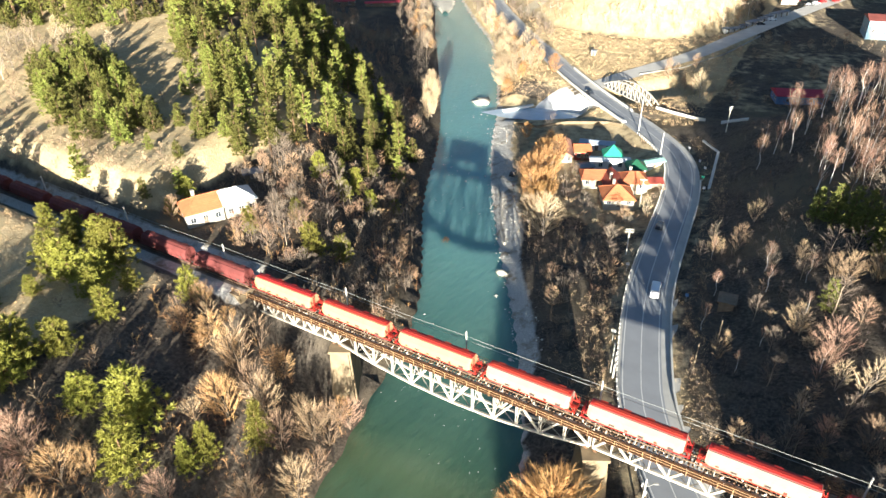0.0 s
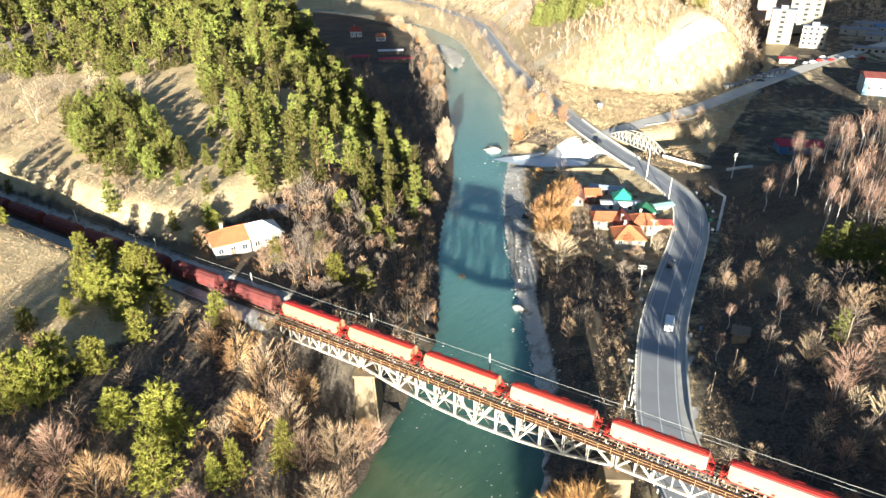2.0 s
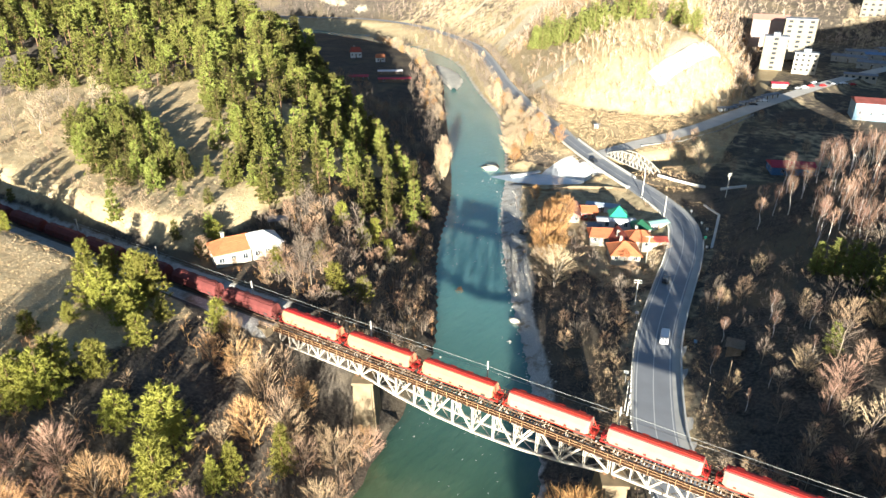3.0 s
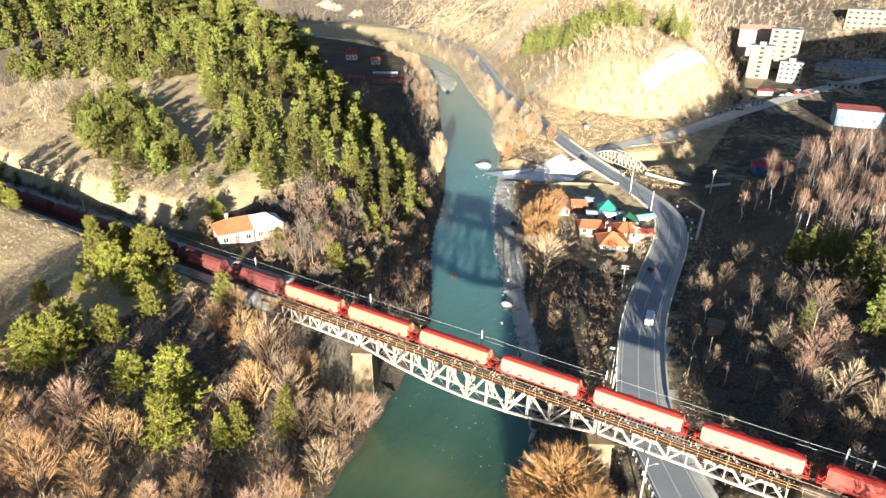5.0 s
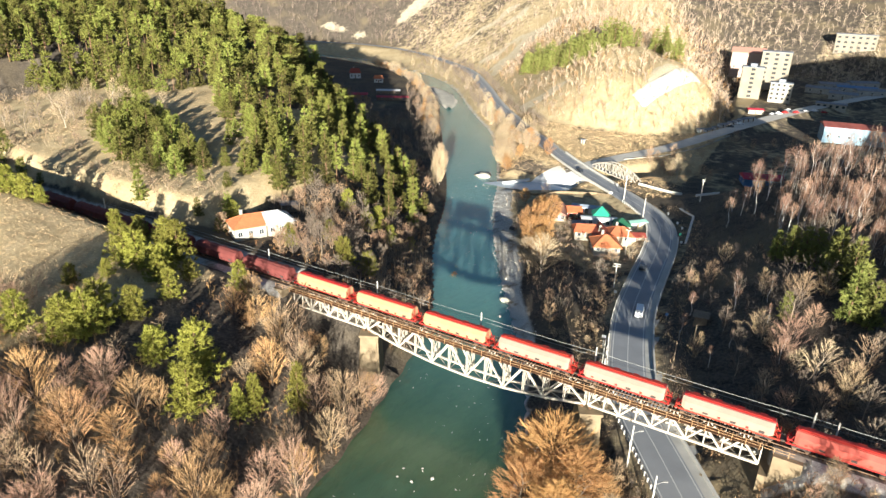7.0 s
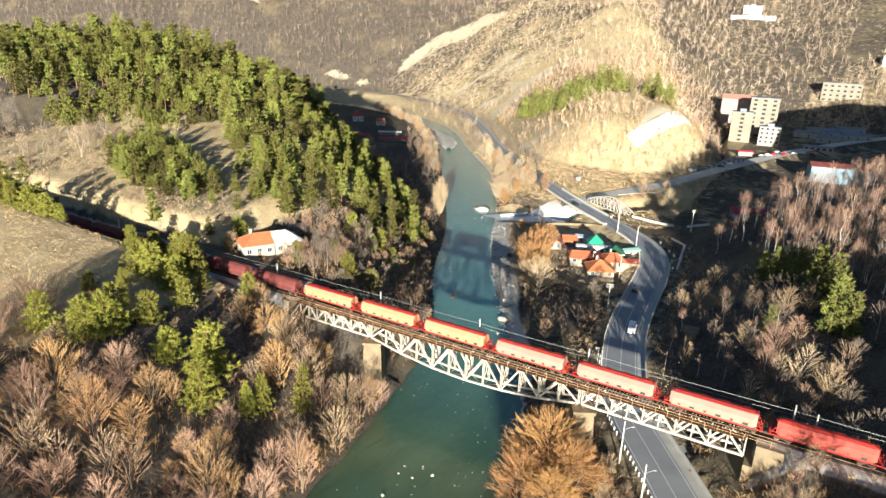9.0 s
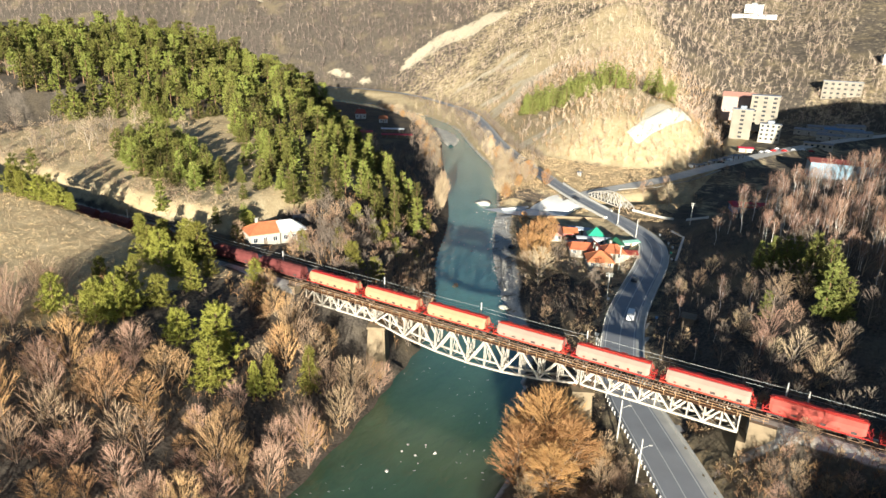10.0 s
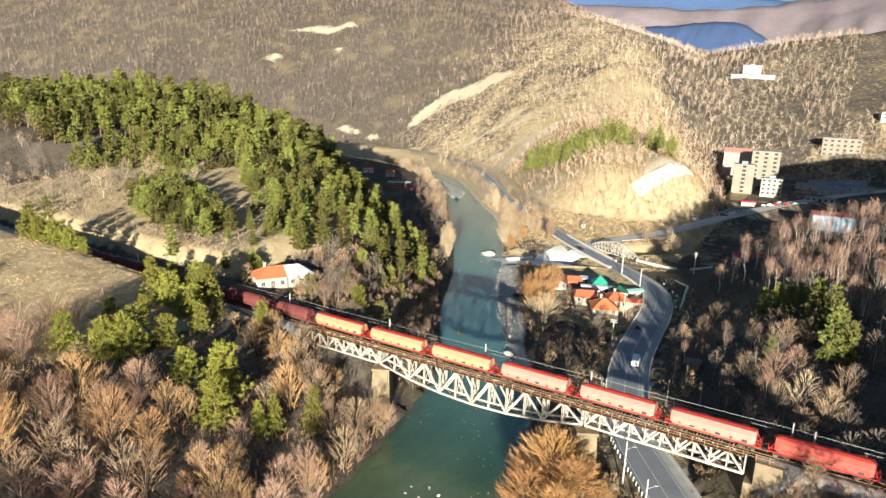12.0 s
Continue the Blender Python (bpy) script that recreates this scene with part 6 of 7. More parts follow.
SHRUB = Planter("shrub", "low leafless brown shrub", "shrub", "shrubs of the valley",
                [bare_tree(h, sp, l, 4, 9, 0.9, 0.08, BARK, t, 4, 0.08, 1.2) for h, sp, l, t in
                 ((3.0, 1.6, 11, TWIG), (3.6, 1.7, 11, TWIG_RED), (2.6, 1.6, 10, TWIG_PALE))], "leafless brown shrubs about the valley",
                [bare_tree(h, sp, 6, 3, 5, 0.9, 0.08, BARK, TWIG, 2, 0.08, 2.2) for h, sp in ((3.0, 1.6), (3.6, 1.7))])
OSIER = Planter("osier_bush", "tall orange willow bush with upright shoots", "shrub", "willow bushes on the river flat",
                [bare_tree(h, sp, l, 6, 14, 1.3, 0.10, BARK_PALE, TWIG_ORANGE, 5, 0.08, 1.4) for h, sp, l in ((7.5, 2.6, 22), (6.5, 2.6, 20))])
def thicket(colour, twig, sizes):
    return Planter("twiggy_tree", "leafless " + colour + " tree with a dense fine crown", "tree", colour + " trees of the river wood",
                   [bare_tree(h, sp, 17, 7, 18, u, 0.13, BARK_GREY, twig, st, 0.10, 0.76) for h, sp, u, st in sizes], "leafless " + colour + " wood about the bridge",
                   [bare_tree(h, sp, 12, 5, 12, u, 0.14, BARK_GREY, twig, st, 0.10, 1.3) for h, sp, u, st in sizes])


THICKETS = [thicket("tan", TWIG_TAN, ((9.0, 2.9, 1.8, 4), (6.0, 2.9, 1.4, 5))), thicket("rose grey", TWIG_ROSE, ((10.0, 3.3, 1.6, 4), (7.0, 3.0, 1.3, 4))),
            thicket("olive brown", TWIG_OLIVE, ((10.0, 2.7, 1.9, 3), (6.5, 2.8, 1.5, 4))), thicket("brown", TWIG, ((10.0, 3.1, 1.4, 2), (8.0, 3.0, 1.7, 4)))]
GOLD = Planter("willow_tree", "broad orange bare willow below the railway bridge", "tree", "orange willows",
               [bare_tree(11.5, 5.4, 46, 9, 19, 0.9, 0.20, BARK_PALE, TWIG_ORANGE, 2, 0.10, 1.25), bare_tree(9.5, 3.2, 28, 7, 14, 1.4, 0.14, BARK_PALE, TWIG_ORANGE, 4, 0.08, 1.3)])
GRAND = Planter("pale_tree", "broad pale bare tree with a fan of bright branches", "tree", "broad pale trees",
                [bare_tree(11.5, 4.8, 28, 7, 13, 0.9, 0.22, BARK_PALE, TWIG_PALE, 3, 0.12, 1.3)])
POPLAR = Planter("poplar_tree", "tall pale bare poplar on the river bank", "tree", "poplars on the river bank",
                 [bare_tree(17, 3.6, 32, 7, 12, 1.7, 0.28, BARK_PALE, TWIG_PALE, 2, 0.12, 1.7)])
CONIFERS = [(-27.3, -20), (-30.7, -28.1), (-31, -31.4), (-36, -38.2), (-41, -31.8), (-48.4, -35.3), (-56.5, -6.5)]
# the pine wood on the spur: its lower edge runs round the clearing
EDGE_X = (-345, -274, -265, -244, -231, -205, -193, -187, -164, -144, -121, -103, -92, -86, -81, -63, -58)
EDGE_Y = (44, 49, 58, 63, 74, 79, 91, 103, 86, 71, 63, 41, 29, 35, 45, 46, 58)


def pine_zone(x, y):
    dp, zc, _ = along(PINE_RIDGE, x, y)
    inside = (y > np.interp(x, EDGE_X, EDGE_Y)) & (dp < 36) & (x < -60)
    return inside & clear_of(x, y, 6, 5) & ~((vnoise(x, y, 24, 61) > 0.86) & (dp < 0))


for x, y, z in scatter(-345, -58, 30, 215, 6.0, pine_zone):
    PINES.put(x, y, rng.uniform(0.62, 1.1) * (1.25 if x < -180 else 1.0), z=z)
# bushy young pines along the wood's lower edge
for x, y, z in scatter(-262, -92, 36, 112, 4.6, lambda x, y: (np.abs(y - 3.0 - np.interp(x, EDGE_X, EDGE_Y)) < 4.0) & chance(0.8, x)):
    YOUNG.put(x, y, rng.uniform(0.7, 1.3), z=z)
# young pines in the clearing and along the cutting
for x, y, z in scatter(-200, -108, 16, 64, 4.4, lambda x, y: (np.abs(y - 38 + 0.38 * (x + 148)) < 15 - 0.10 * np.abs(x + 148)) & (np.abs(x + 150) < 38) & (y > 20) & chance(0.85, x)):
    YOUNG.put(x, y, rng.uniform(0.75, 1.25), z=z)
for x, y, s in ((-113, 41, .75), (-109, 38, .7), (-104, 24, .6), (-113, 9.6, 1.0), (-89, 9.8, .6), (-87, 18.5, .9), (-84, 14, .5), (-93, 24, .7), (-196, 9, 1.1), (-184, 8, .9), (-188, 12, 1.0), (-171, 7.5, 1), (-160, 7, .6), (-88, -9, .6),
                (-122, 34, .8), (-118, 26, .9), (-126, 55, .8), (-130, 62, .9)):
    YOUNG.put(x, y, s)
for x, y, s in ((-61.3, -39.9, 1.15), (-63.6, -35.8, 1.1), (-63.0, -43.4, 1.0), (-66.5, -40.5, 0.9), (-60.5, -30.6, 0.95), (-62.5, -20.5, 0.75), (-81.8, -17.4, 0.95), (-76.6, -17.7, 1.05), (-76.2, -11.2, 1.0),
                (-88.4, -8.3, 0.8), (-77.0, -9.4, 1.05), (-73.8, -9.0, 1.1), (-72.0, -14.5, 0.9), (-69.5, -18.0, 0.75), (-77.1, -25.0, 0.5), (-79.4, -31.7, 0.6), (-95.4, -10.0, 0.75), (-66.0, -12.5, 0.6), (-70.5, -47.5, 0.9), (-84, -12, 0.7),
                (-136.1, -13.5, 0.9), (-127.9, -13.3, 0.8), (-148.0, -14.3, 1.0), (-141, -15.5, 0.8), (-122.8, -12.5, 0.55)):
    NEARPINE.put(x, y, s * 1.2)
    CONIFERS.append((x, y))
for x, y, s, lab in ((-41.0, -31.8, 1.55, "large yellow-green pine with a broad crown"), (-48.4, -35.3, 1.05, ""), (-36.0, -38.2, 1.3, ""), (-56.5, -6.5, 0.95, "bushy green pine beside the railway line")):
    NEARPINE.put(x, y, s, label=lab)
for x, y, s in ((-27.3, -20.0, 1.05), (-30.7, -28.1, .95), (-31.0, -31.8, .85)):
    SPRUCE.put(x, y, s, 0 if s > 1 else 1)
for x, y, s in ((-46.2, 18.3, 1.15), (-43.0, 24.1, .85), (-56, 25, .7), (-61.8, 16.1, .9), (-86, 19, .7), (-84, 12, .5), (-66, 45, 1.0), (-58, 44, .9), (-60, 52, .9), (-54, 50, .8), (-52, 58, .7)):
    NEARPINE.put(x, y, s * 1.05, label="olive green pine above the shaded river bank")
for x, y, s in ((51.9, 89.1, 0.8), (55.4, 86.5, 0.95), (61.0, 80.6, 1.0), (65.1, 70.9, 1.15), (68.5, 66.3, 1.1), (69.0, 53.3, 1.1), (57.4, 54.8, 0.6),
                (64.0, 77.0, 0.9), (58.5, 84.0, 0.8), (72.5, 52.0, 1.0), (70.5, 58.5, 0.95)):
    DARKPINE.put(x - 4.5, y - 2.5, s)
# pine grove across the valley
GROVE = [(-158, 380, 0), (-124, 352, 0), (-102, 344, 0), (-82, 345, 0), (-64, 350, 0), (-42, 352, 0)]
for x, y, z in scatter(-185, -25, 325, 440, 5.2, lambda x, y: (np.abs(along(GROVE, x, y)[0]) < (5 + 12 * vnoise(x, y, 25, 79)) * np.where(x < -112, 0.7, 1)) & (vnoise(x, y, 13, 77) > 0.25) & (x > -160) & (x < -40)):
    GROVEPINE.put(x, y, rng.uniform(1.1, 2.1), z=z)

# wood on the near west bank
def bank_sw(x, y):
    field = (x < -74 + 0.25 * (y + 20)) & (y > -62) & (x > -400)
    soil = (x > -88) & (x < -41) & (y > -34 - 0.25 * (x + 66)) & (y < -5) & (vnoise(x, y, 6, 17) < 0.76)
    return ~soil & clear_of(x, y, 7, 0.5, 7.5) & (y < -5) & ~(field & (vnoise(x, y, 9, 5) < 0.93)) & (x < 4)


for x, y, z in scatter(-112, 2, -84, -5, 5.0, bank_sw):
    if min(min(math.hypot(x - a - k, y - b + 0.8 * k) for k in (0, 2.5, 5)) for a, b in CONIFERS) < 3.3:
        continue
    k = vnoise(x, y, 15, 91) + rng.uniform(-0.28, 0.28)
    edge = x < -48 and rng.uniform() < 0.45
    (SHRUB if edge else THICKETS[3] if k < 0.30 else THICKETS[0] if k < 0.55 else THICKETS[1] if k < 0.78 else THICKETS[2]).put(x, y, 0.66 + 0.68 * rng.uniform() ** 1.3, z=z)
for x, y, z in scatter(-54, -40, -14, -6.5, 3.3, lambda x, y: chance(0.7, x)):
    THICKETS[int(rng.integers(4))].put(x, y, rng.uniform(0.5, 0.85), z=z)
for x, y, z in scatter(-86, -44, -32, -8, 4.4, lambda x, y: chance(0.4, x)):
    SHRUB.put(x, y, rng.uniform(0.4, 0.8), z=z)
# between the house and the river, and up the shaded bank
for x, y, z in scatter(-82, -22, 8, 82, 3.6, lambda x, y: clear_of(x, y, 7, 1.0, 7.5) & (along(RIVER, x, y)[0] < 0) & chance(0.85, x) & ~((x < -66) & (y > 48))):
    (RUDDY if rng.uniform() < 0.45 else BARE).put(x, y, rng.uniform(0.55, 0.9), z=z)
for x, y, z in scatter(-330, -60, 82, 330, 6.5, lambda x, y: clear_of(x, y, 7, 1.5) & (along(RIVER, x, y)[0] < 0) & (along(PINE_RIDGE, x, y)[0] > 30) & (np.abs(along(RIVER, x, y)[0]) < 75) & ~((y > 225) & (np.abs(along(RIVER, x, y)[0]) > 34)) & chance(0.75, x)):
    (BARE if rng.uniform() < 0.7 else RUDDY).put(x, y, rng.uniform(0.6, 0.95), z=z)
# brush round the cutting and the west edge of the pine wood
for x, y, z in scatter(-300, -84, 9, 62, 5.2, lambda x, y: clear_of(x, y, 7, 1, 8.5) & ((x < -185 + 0.4 * (y - 9)) | (y < 30) | (vnoise(x, y, 15, 61) > 0.62)) & chance(np.where(x < -175, 0.85, np.where(y < 30, 0.62, 0.35)), x)):
    (SHRUB if rng.uniform() < 0.8 or x > -165 else PALE if rng.uniform() < 0.3 else BARE).put(x, y, rng.uniform(0.7, 1.2) * (1 if x < -165 else 0.8), z=z)

for x, y, z in scatter(-230, -88, 8, 22, 3.0, lambda x, y: clear_of(x, y, 7, 1, 6.5) & (vnoise(x, y, 10, 33) > 0.38) & chance(0.7, x)):
    SHRUB.put(x, y, rng.uniform(0.5, 0.95), z=z)

# river flat and east bank
for x, y, z in scatter(-60, 30, 10, 138, 4.6, lambda x, y: clear_of(x, y, 6.2, 7.0, 7) & (along(RIVER, x, y)[0] > 0) & (along(ROAD, x, y)[0] < 0) & (vnoise(x, y, 14, 15) > 0.22) & chance(0.72, x)):
    (SHRUB if rng.uniform() < 0.68 else BARE if rng.uniform() < 0.6 else RUDDY).put(x, y, rng.uniform(0.5, 0.95), z=z)
for x, y, s in ((-26, 100, 1.1), (-28, 96, 1.0), (-24, 93, 1.1), (-22, 88, 1.1), (-25, 106, 1.0), (-30, 104, .9), (-29, 112, .9), (-20, 84, 1.0), (-32, 122, .9), (-35, 128, .8), (-18, 80, .9), (-37, 60, .4), (-45, 130, .8)):
    OSIER.put(x, y, s)
for x, y, k in ((-3, 85, 1), (-8, 84, 0), (2, 84.5, 2), (6, 87, 1), (8, 100, 2), (8.5, 105, 1), (-14, 96, 0), (-16, 101, 1), (-20, 110, 0), (-18, 117, 1), (4, 82, 0), (-5, 80, 2), (-1, 79, 1), (-11, 90, 1), (-12, 86, 0)):
    SHRUB.put(x, y, rng.uniform(0.8, 1.25), k)
for x, y in ((-8, 88), (-15, 92), (-17, 106), (-19, 100), (6, 82), (-6, 76)):
    BARE.put(x, y, rng.uniform(0.5, 0.7))
GRAND.put(-13.5, 72.0, 1.1)
GRAND.put(-20.0, 77.0, 0.8)
for x, y, s in ((-22, 84, 1.1), (-25, 92, 1.15), (-24, 99, 1.1), (-28, 106, 1.0), (-20, 88, .95), (-29, 97, .9), (-18, 81, .9), (-27, 114, .85)):
    GOLD.put(x, y, s * 1.25, 1, label="tall orange willow on the river flat")
PALE.put(-1.0, 76.0, 0.55, 0)
PALE.put(8.0, 92.0, 0.55, 1)
for x, y, s in ((-88.5, 136.5, .9), (-91, 140.5, 1.0), (-94, 146, .9), (-87, 131, .7)):
    POPLAR.put(x, y, s)
for x, y, s in ((-88, 196, .6), (-84, 188, .65), (-92, 205, .6), (-80, 181, .55), (-96, 213, .6)):
    GRAND.put(x, y, s * 1.5)
PALE.put(0.8, 189.0, 1.05, 1, label="lone pale tree beside the yard")
for x, y, s in ((24.0, -12.5, 1.3), (18.5, -11.0, 0.95), (29.0, -13.5, 1.05), (21.5, -19.0, 1.05), (28.0, -20.5, 0.9)):
    GOLD.put(x, y, s, 0)
for x, y, z in scatter(-150, -50, 160, 290, 4.2, lambda x, y: clear_of(x, y, 6, 1.5) & (along(RIVER, x, y)[0] > 0) & (np.abs(along(RIVER, x, y)[0]) < 42) & (along(ROAD, x, y)[0] < 0) & ~((x > -73) & (y < 190)) & chance(0.85, x)):
    (OSIER if rng.uniform() < 0.30 else PALE if rng.uniform() < 0.6 else SHRUB).put(x, y, rng.uniform(0.7, 1.15), z=z)

for x, y, z in scatter(-330, -84, 225, 470, 5.0, lambda x, y: clear_of(x, y, 5.5, 1.0) & (along(RIVER, x, y)[0] > 0) & (along(ROAD, x, y)[0] < 6) & chance(0.8, x)):
    (PALE if rng.uniform() < 0.25 else BARE if rng.uniform() < 0.6 else SHRUB).put(x, y, rng.uniform(0.5, 0.8), z=z)

for x, y, z in scatter(-360, -84, 225, 500, 3.4, lambda x, y: (np.abs(along(ROAD, x, y)[0]) > 5.2) & (np.abs(along(ROAD, x, y)[0]) < 13) & (np.abs(along(RIVER, x, y)[0]) - along(RIVER, x, y)[1] > 0.3) & (along(RIVER, x, y)[0] > 0) & chance(0.8, x)):
    (BARE if rng.uniform() < 0.55 else SHRUB).put(x, y, rng.uniform(0.5, 0.85), z=z)

for x, y, z in scatter(-345, -120, 215, 460, 3.2, lambda x, y: (along(RIVER, x, y)[0] < 0) & (np.abs(along(RIVER, x, y)[0]) - along(RIVER, x, y)[1] > 2.0) & (np.abs(along(RIVER, x, y)[0]) - along(RIVER, x, y)[1] < 11) & ~((y > 284) & (y < 364) & (np.abs(along(RIVER, x, y)[0]) - along(RIVER, x, y)[1] < 5)) & chance(0.75, x)):
    k = rng.uniform()
    (OSIER if k < 0.25 else PALE if k < 0.65 else BARE).put(x, y, rng.uniform(0.6, 0.95), z=z)

# the wooded slope east of the road
for x, y, z in scatter(52, 82, 6, 26, 3.6, lambda x, y: clear_of(x, y, 9.5, 2, 6.0) & chance(0.7, x)):
    (SHRUB if rng.uniform() < 0.6 else BARE).put(x, y, rng.uniform(0.6, 0.9), z=z)
for x, y, z in scatter(40, 84, -16, 8, 2.6, lambda x, y: clear_of(x, y, 8.5, 2, 4.6) & (along(ROAD, x, y)[0] > 0)):
    (SHRUB if rng.uniform() < 0.6 else THICKETS[3] if rng.uniform() < 0.6 else THICKETS[1]).put(x, y, rng.uniform(0.32, 0.5), z=z)
for x, y, z in scatter(8, 70, -46, -4.5, 2.8, lambda x, y: clear_of(x, y, 7.5, 2.5, 4.8) & (np.hypot(x - 22, y + 10) > 7) & ~((x > 40) & (y > -16) & (along(ROAD, x, y)[0] > 0)) & chance(0.8, x)):
    (SHRUB if rng.uniform() < 0.6 else THICKETS[3] if rng.uniform() < 0.6 else THICKETS[0]).put(x, y, rng.uniform(0.4, 0.75), z=z)
for x, y, z in scatter(60, 92, -48, -12, 3.0, lambda x, y: clear_of(x, y, 9.5, 2, 6.5) & (along(ROAD, x, y)[0] > 0) & (x + 0.5 * y < 72)):
    (SHRUB if rng.uniform() < 0.5 else BARE).put(x, y, rng.uniform(0.7, 1.1), z=z)
for x, y, z in scatter(22, 98, -12, 104, 3.9, lambda x, y: clear_of(x, y, 8.5, 2, 6.5) & (along(ROAD, x, y)[0] > 0) & chance(np.where(x + 0.1 * y < 56, 0.22, np.where(y < 50, 0.30, 0.44)), x)):
    k = rng.uniform()
    hollow = x + 0.1 * y < 56
    if k < (0.45 if hollow else 0.15):
        SHRUB.put(x, y, rng.uniform(0.7, 1.1), z=z)
    else:
        (BARE if k < 0.86 else THICKETS[3] if k < 0.95 else THICKETS[1]).put(x, y, rng.uniform(0.5, 0.8) if hollow else rng.uniform(0.7, 1.1), z=z)
for x, y, s in ((48.9, 45.8, 0.85), (51.9, 42.3, 0.5), (55.5, 60.3, 0.95), (53.2, 62.2, 0.8), (60.0, 60.6, 0.9), (33.5, 76.2, 0.75), (29.2, 74.8, 0.6), (62, 21, 0.8), (66, 25.3, 0.9), (46.7, 68.0, 0.6)):
    THICKETS[3].put(x, y, s, label="bare tree with a sunlit domed crown above the dark hollow")
for x, y, z in scatter(28, 60, 24, 112, 5.5, lambda x, y: clear_of(x, y, 9, 2) & (along(ROAD, x, y)[0] > 0) & chance(0.12, x)):
    BIRCH.put(x, y, rng.uniform(0.4, 0.6), z=z)
for x, y, s in ((53.6, 34.6, 0.7), (56.4, 21.0, 0.6)):
    THICKETS[1].put(x, y, s)
for x, y, z in scatter(20, 96, 98, 200, 3.7, lambda x, y: clear_of(x, y, 12, 2) & (along(ROAD, x, y)[0] > 0) & (y - 0.2 * x < 150 + 30 * smooth(45, 75, x)) & chance(np.where(x < 44, 0.5, 0.75), x) & ~((x < 30) & (y > 108)) & ~((x < 44) & (y < 118))):
    (BIRCH if rng.uniform() < 0.8 else BARE).put(x, y, rng.uniform(0.7, 1.0), z=z)
for x, y, z in scatter(64, 90, 62, 100, 4.0, lambda x, y: chance(0.7, x) & (x + 0.6 * y > 112)):
    BIRCH.put(x, y, rng.uniform(0.6, 0.85), z=z)
for x, y, s in ((52.4, 25.1, .65), (60.5, 31.4, 0.95), (56.5, 32.5, .6)):
    PALE.put(x, y, s, label="pale bare tree with a sunlit crown on the slope")
for x, y, z in scatter(-20, 95, 176, 300, 6.0, lambda x, y: clear_of(x, y, 9, 2) & (along(FOOT, x, y)[0] > 2) & (vnoise(x, y, 18, 35) > 0.42) & chance(0.7, x) & ~((x < 26) & (y < 190))):
    (SHRUB if rng.uniform() < 0.72 else RUDDY).put(x, y, rng.uniform(0.6, 1.0), z=z)


for kind in (*THICKETS, GRAND, POPLAR, GOLD, NEARPINE, PINES, YOUNG, GROVEPINE, SPRUCE, DARKPINE, BARE, RUDDY, PALE, BIRCH, SHRUB, OSIER):
    kind.grow(58 if kind in THICKETS else 100 if kind in (PINES, BIRCH, YOUNG, BARE) else 150)


# ---- what nobody could count: far woods, brush and grass ----
def stuff(name, label, category, places, pieces, make, material):
    """Many tiny plants joined into one object."""
    V, F, T, off = [], [], [], 0
    kinds = [make(k) for k in range(pieces)]
    pick = rng.integers(0, pieces, len(places))
    turn, size = rng.uniform(0, 2 * math.pi, len(places)), 0.55 + 0.85 * rng.uniform(0, 1, len(places)) ** 2
    P = np.array(places)
    for k in range(pieces):
        sel = np.nonzero(pick == k)[0]
        if not len(sel):
            continue
        v, f = kinds[k]
        c, s = np.cos(turn[sel])[:, None], np.sin(turn[sel])[:, None]
        g = size[sel][:, None]
        x = (v[None, :, 0] * c - v[None, :, 1] * s) * g + P[sel, 0][:, None]
        y = (v[None, :, 0] * s + v[None, :, 1] * c) * g + P[sel, 1][:, None]
        z = v[None, :, 2] * g + P[sel, 2][:, None]
        V.append(np.stack((x, y, z), -1).reshape(-1, 3))
        F.append((f[None] + (np.arange(len(sel)) * len(v))[:, None, None]).reshape(-1, 3) + off)
        T.append(np.repeat(rng.uniform(0, 1, len(sel)), len(v)))
        off += len(sel) * len(v)
    me = tri_mesh(name, np.concatenate(V), np.concatenate(F), material)
    add_tone(me, np.concatenate(T))
    ob = link_mesh(name, me, None)
    return tagged(ob, label, category, kind="stuff")


def far_tree(h, w, n, r=0.1):
    """A small leafless tree of fine tapering shoots round a slender stem."""
    h, w = h * 1.15, w * 1.15

    def make(k):
        g = Geo()
        lean = rng.normal(0, 0.05 * h, 2)
        g.limb((0, 0, -0.5), (lean[0], lean[1], h * 0.8), r * 1.1, 0.02, 3)
        for i in range(n):
            az, t = rng.uniform(0, 6.28), rng.uniform(0.22, 0.82)
            p = np.array((lean[0] * t, lean[1] * t, h * t))
            d = unit((math.cos(az), math.sin(az), rng.uniform(0.5, 1.7)))
            q = p + d * w * rng.uniform(0.6, 1.2) * (1.25 - 0.6 * t)
            g.sliver(p, q, r * 2.2)
            for j in range(2):
                m = p + (q - p) * rng.uniform(0.3, 0.8)
                g.sliver(m, m + unit(d + rng.normal(0, 0.6, 3) + (0, 0, 0.3)) * w * rng.uniform(0.3, 0.6), r * 1.6)
        return np.concatenate(g.v), np.array(g.f)
    return make


def tuft(h, n, r):
    def make(k):
        g = Geo()
        for i in range(n * 3):
            p = np.array((*rng.normal(0, h * 0.8, 2), -0.08))
            g.sliver(p, p + unit((*rng.normal(0, 0.6, 2), 1.0)) * h * rng.uniform(0.6, 1.2), r * 0.9)
        return np.concatenate(g.v), np.array(g.f)
    return make


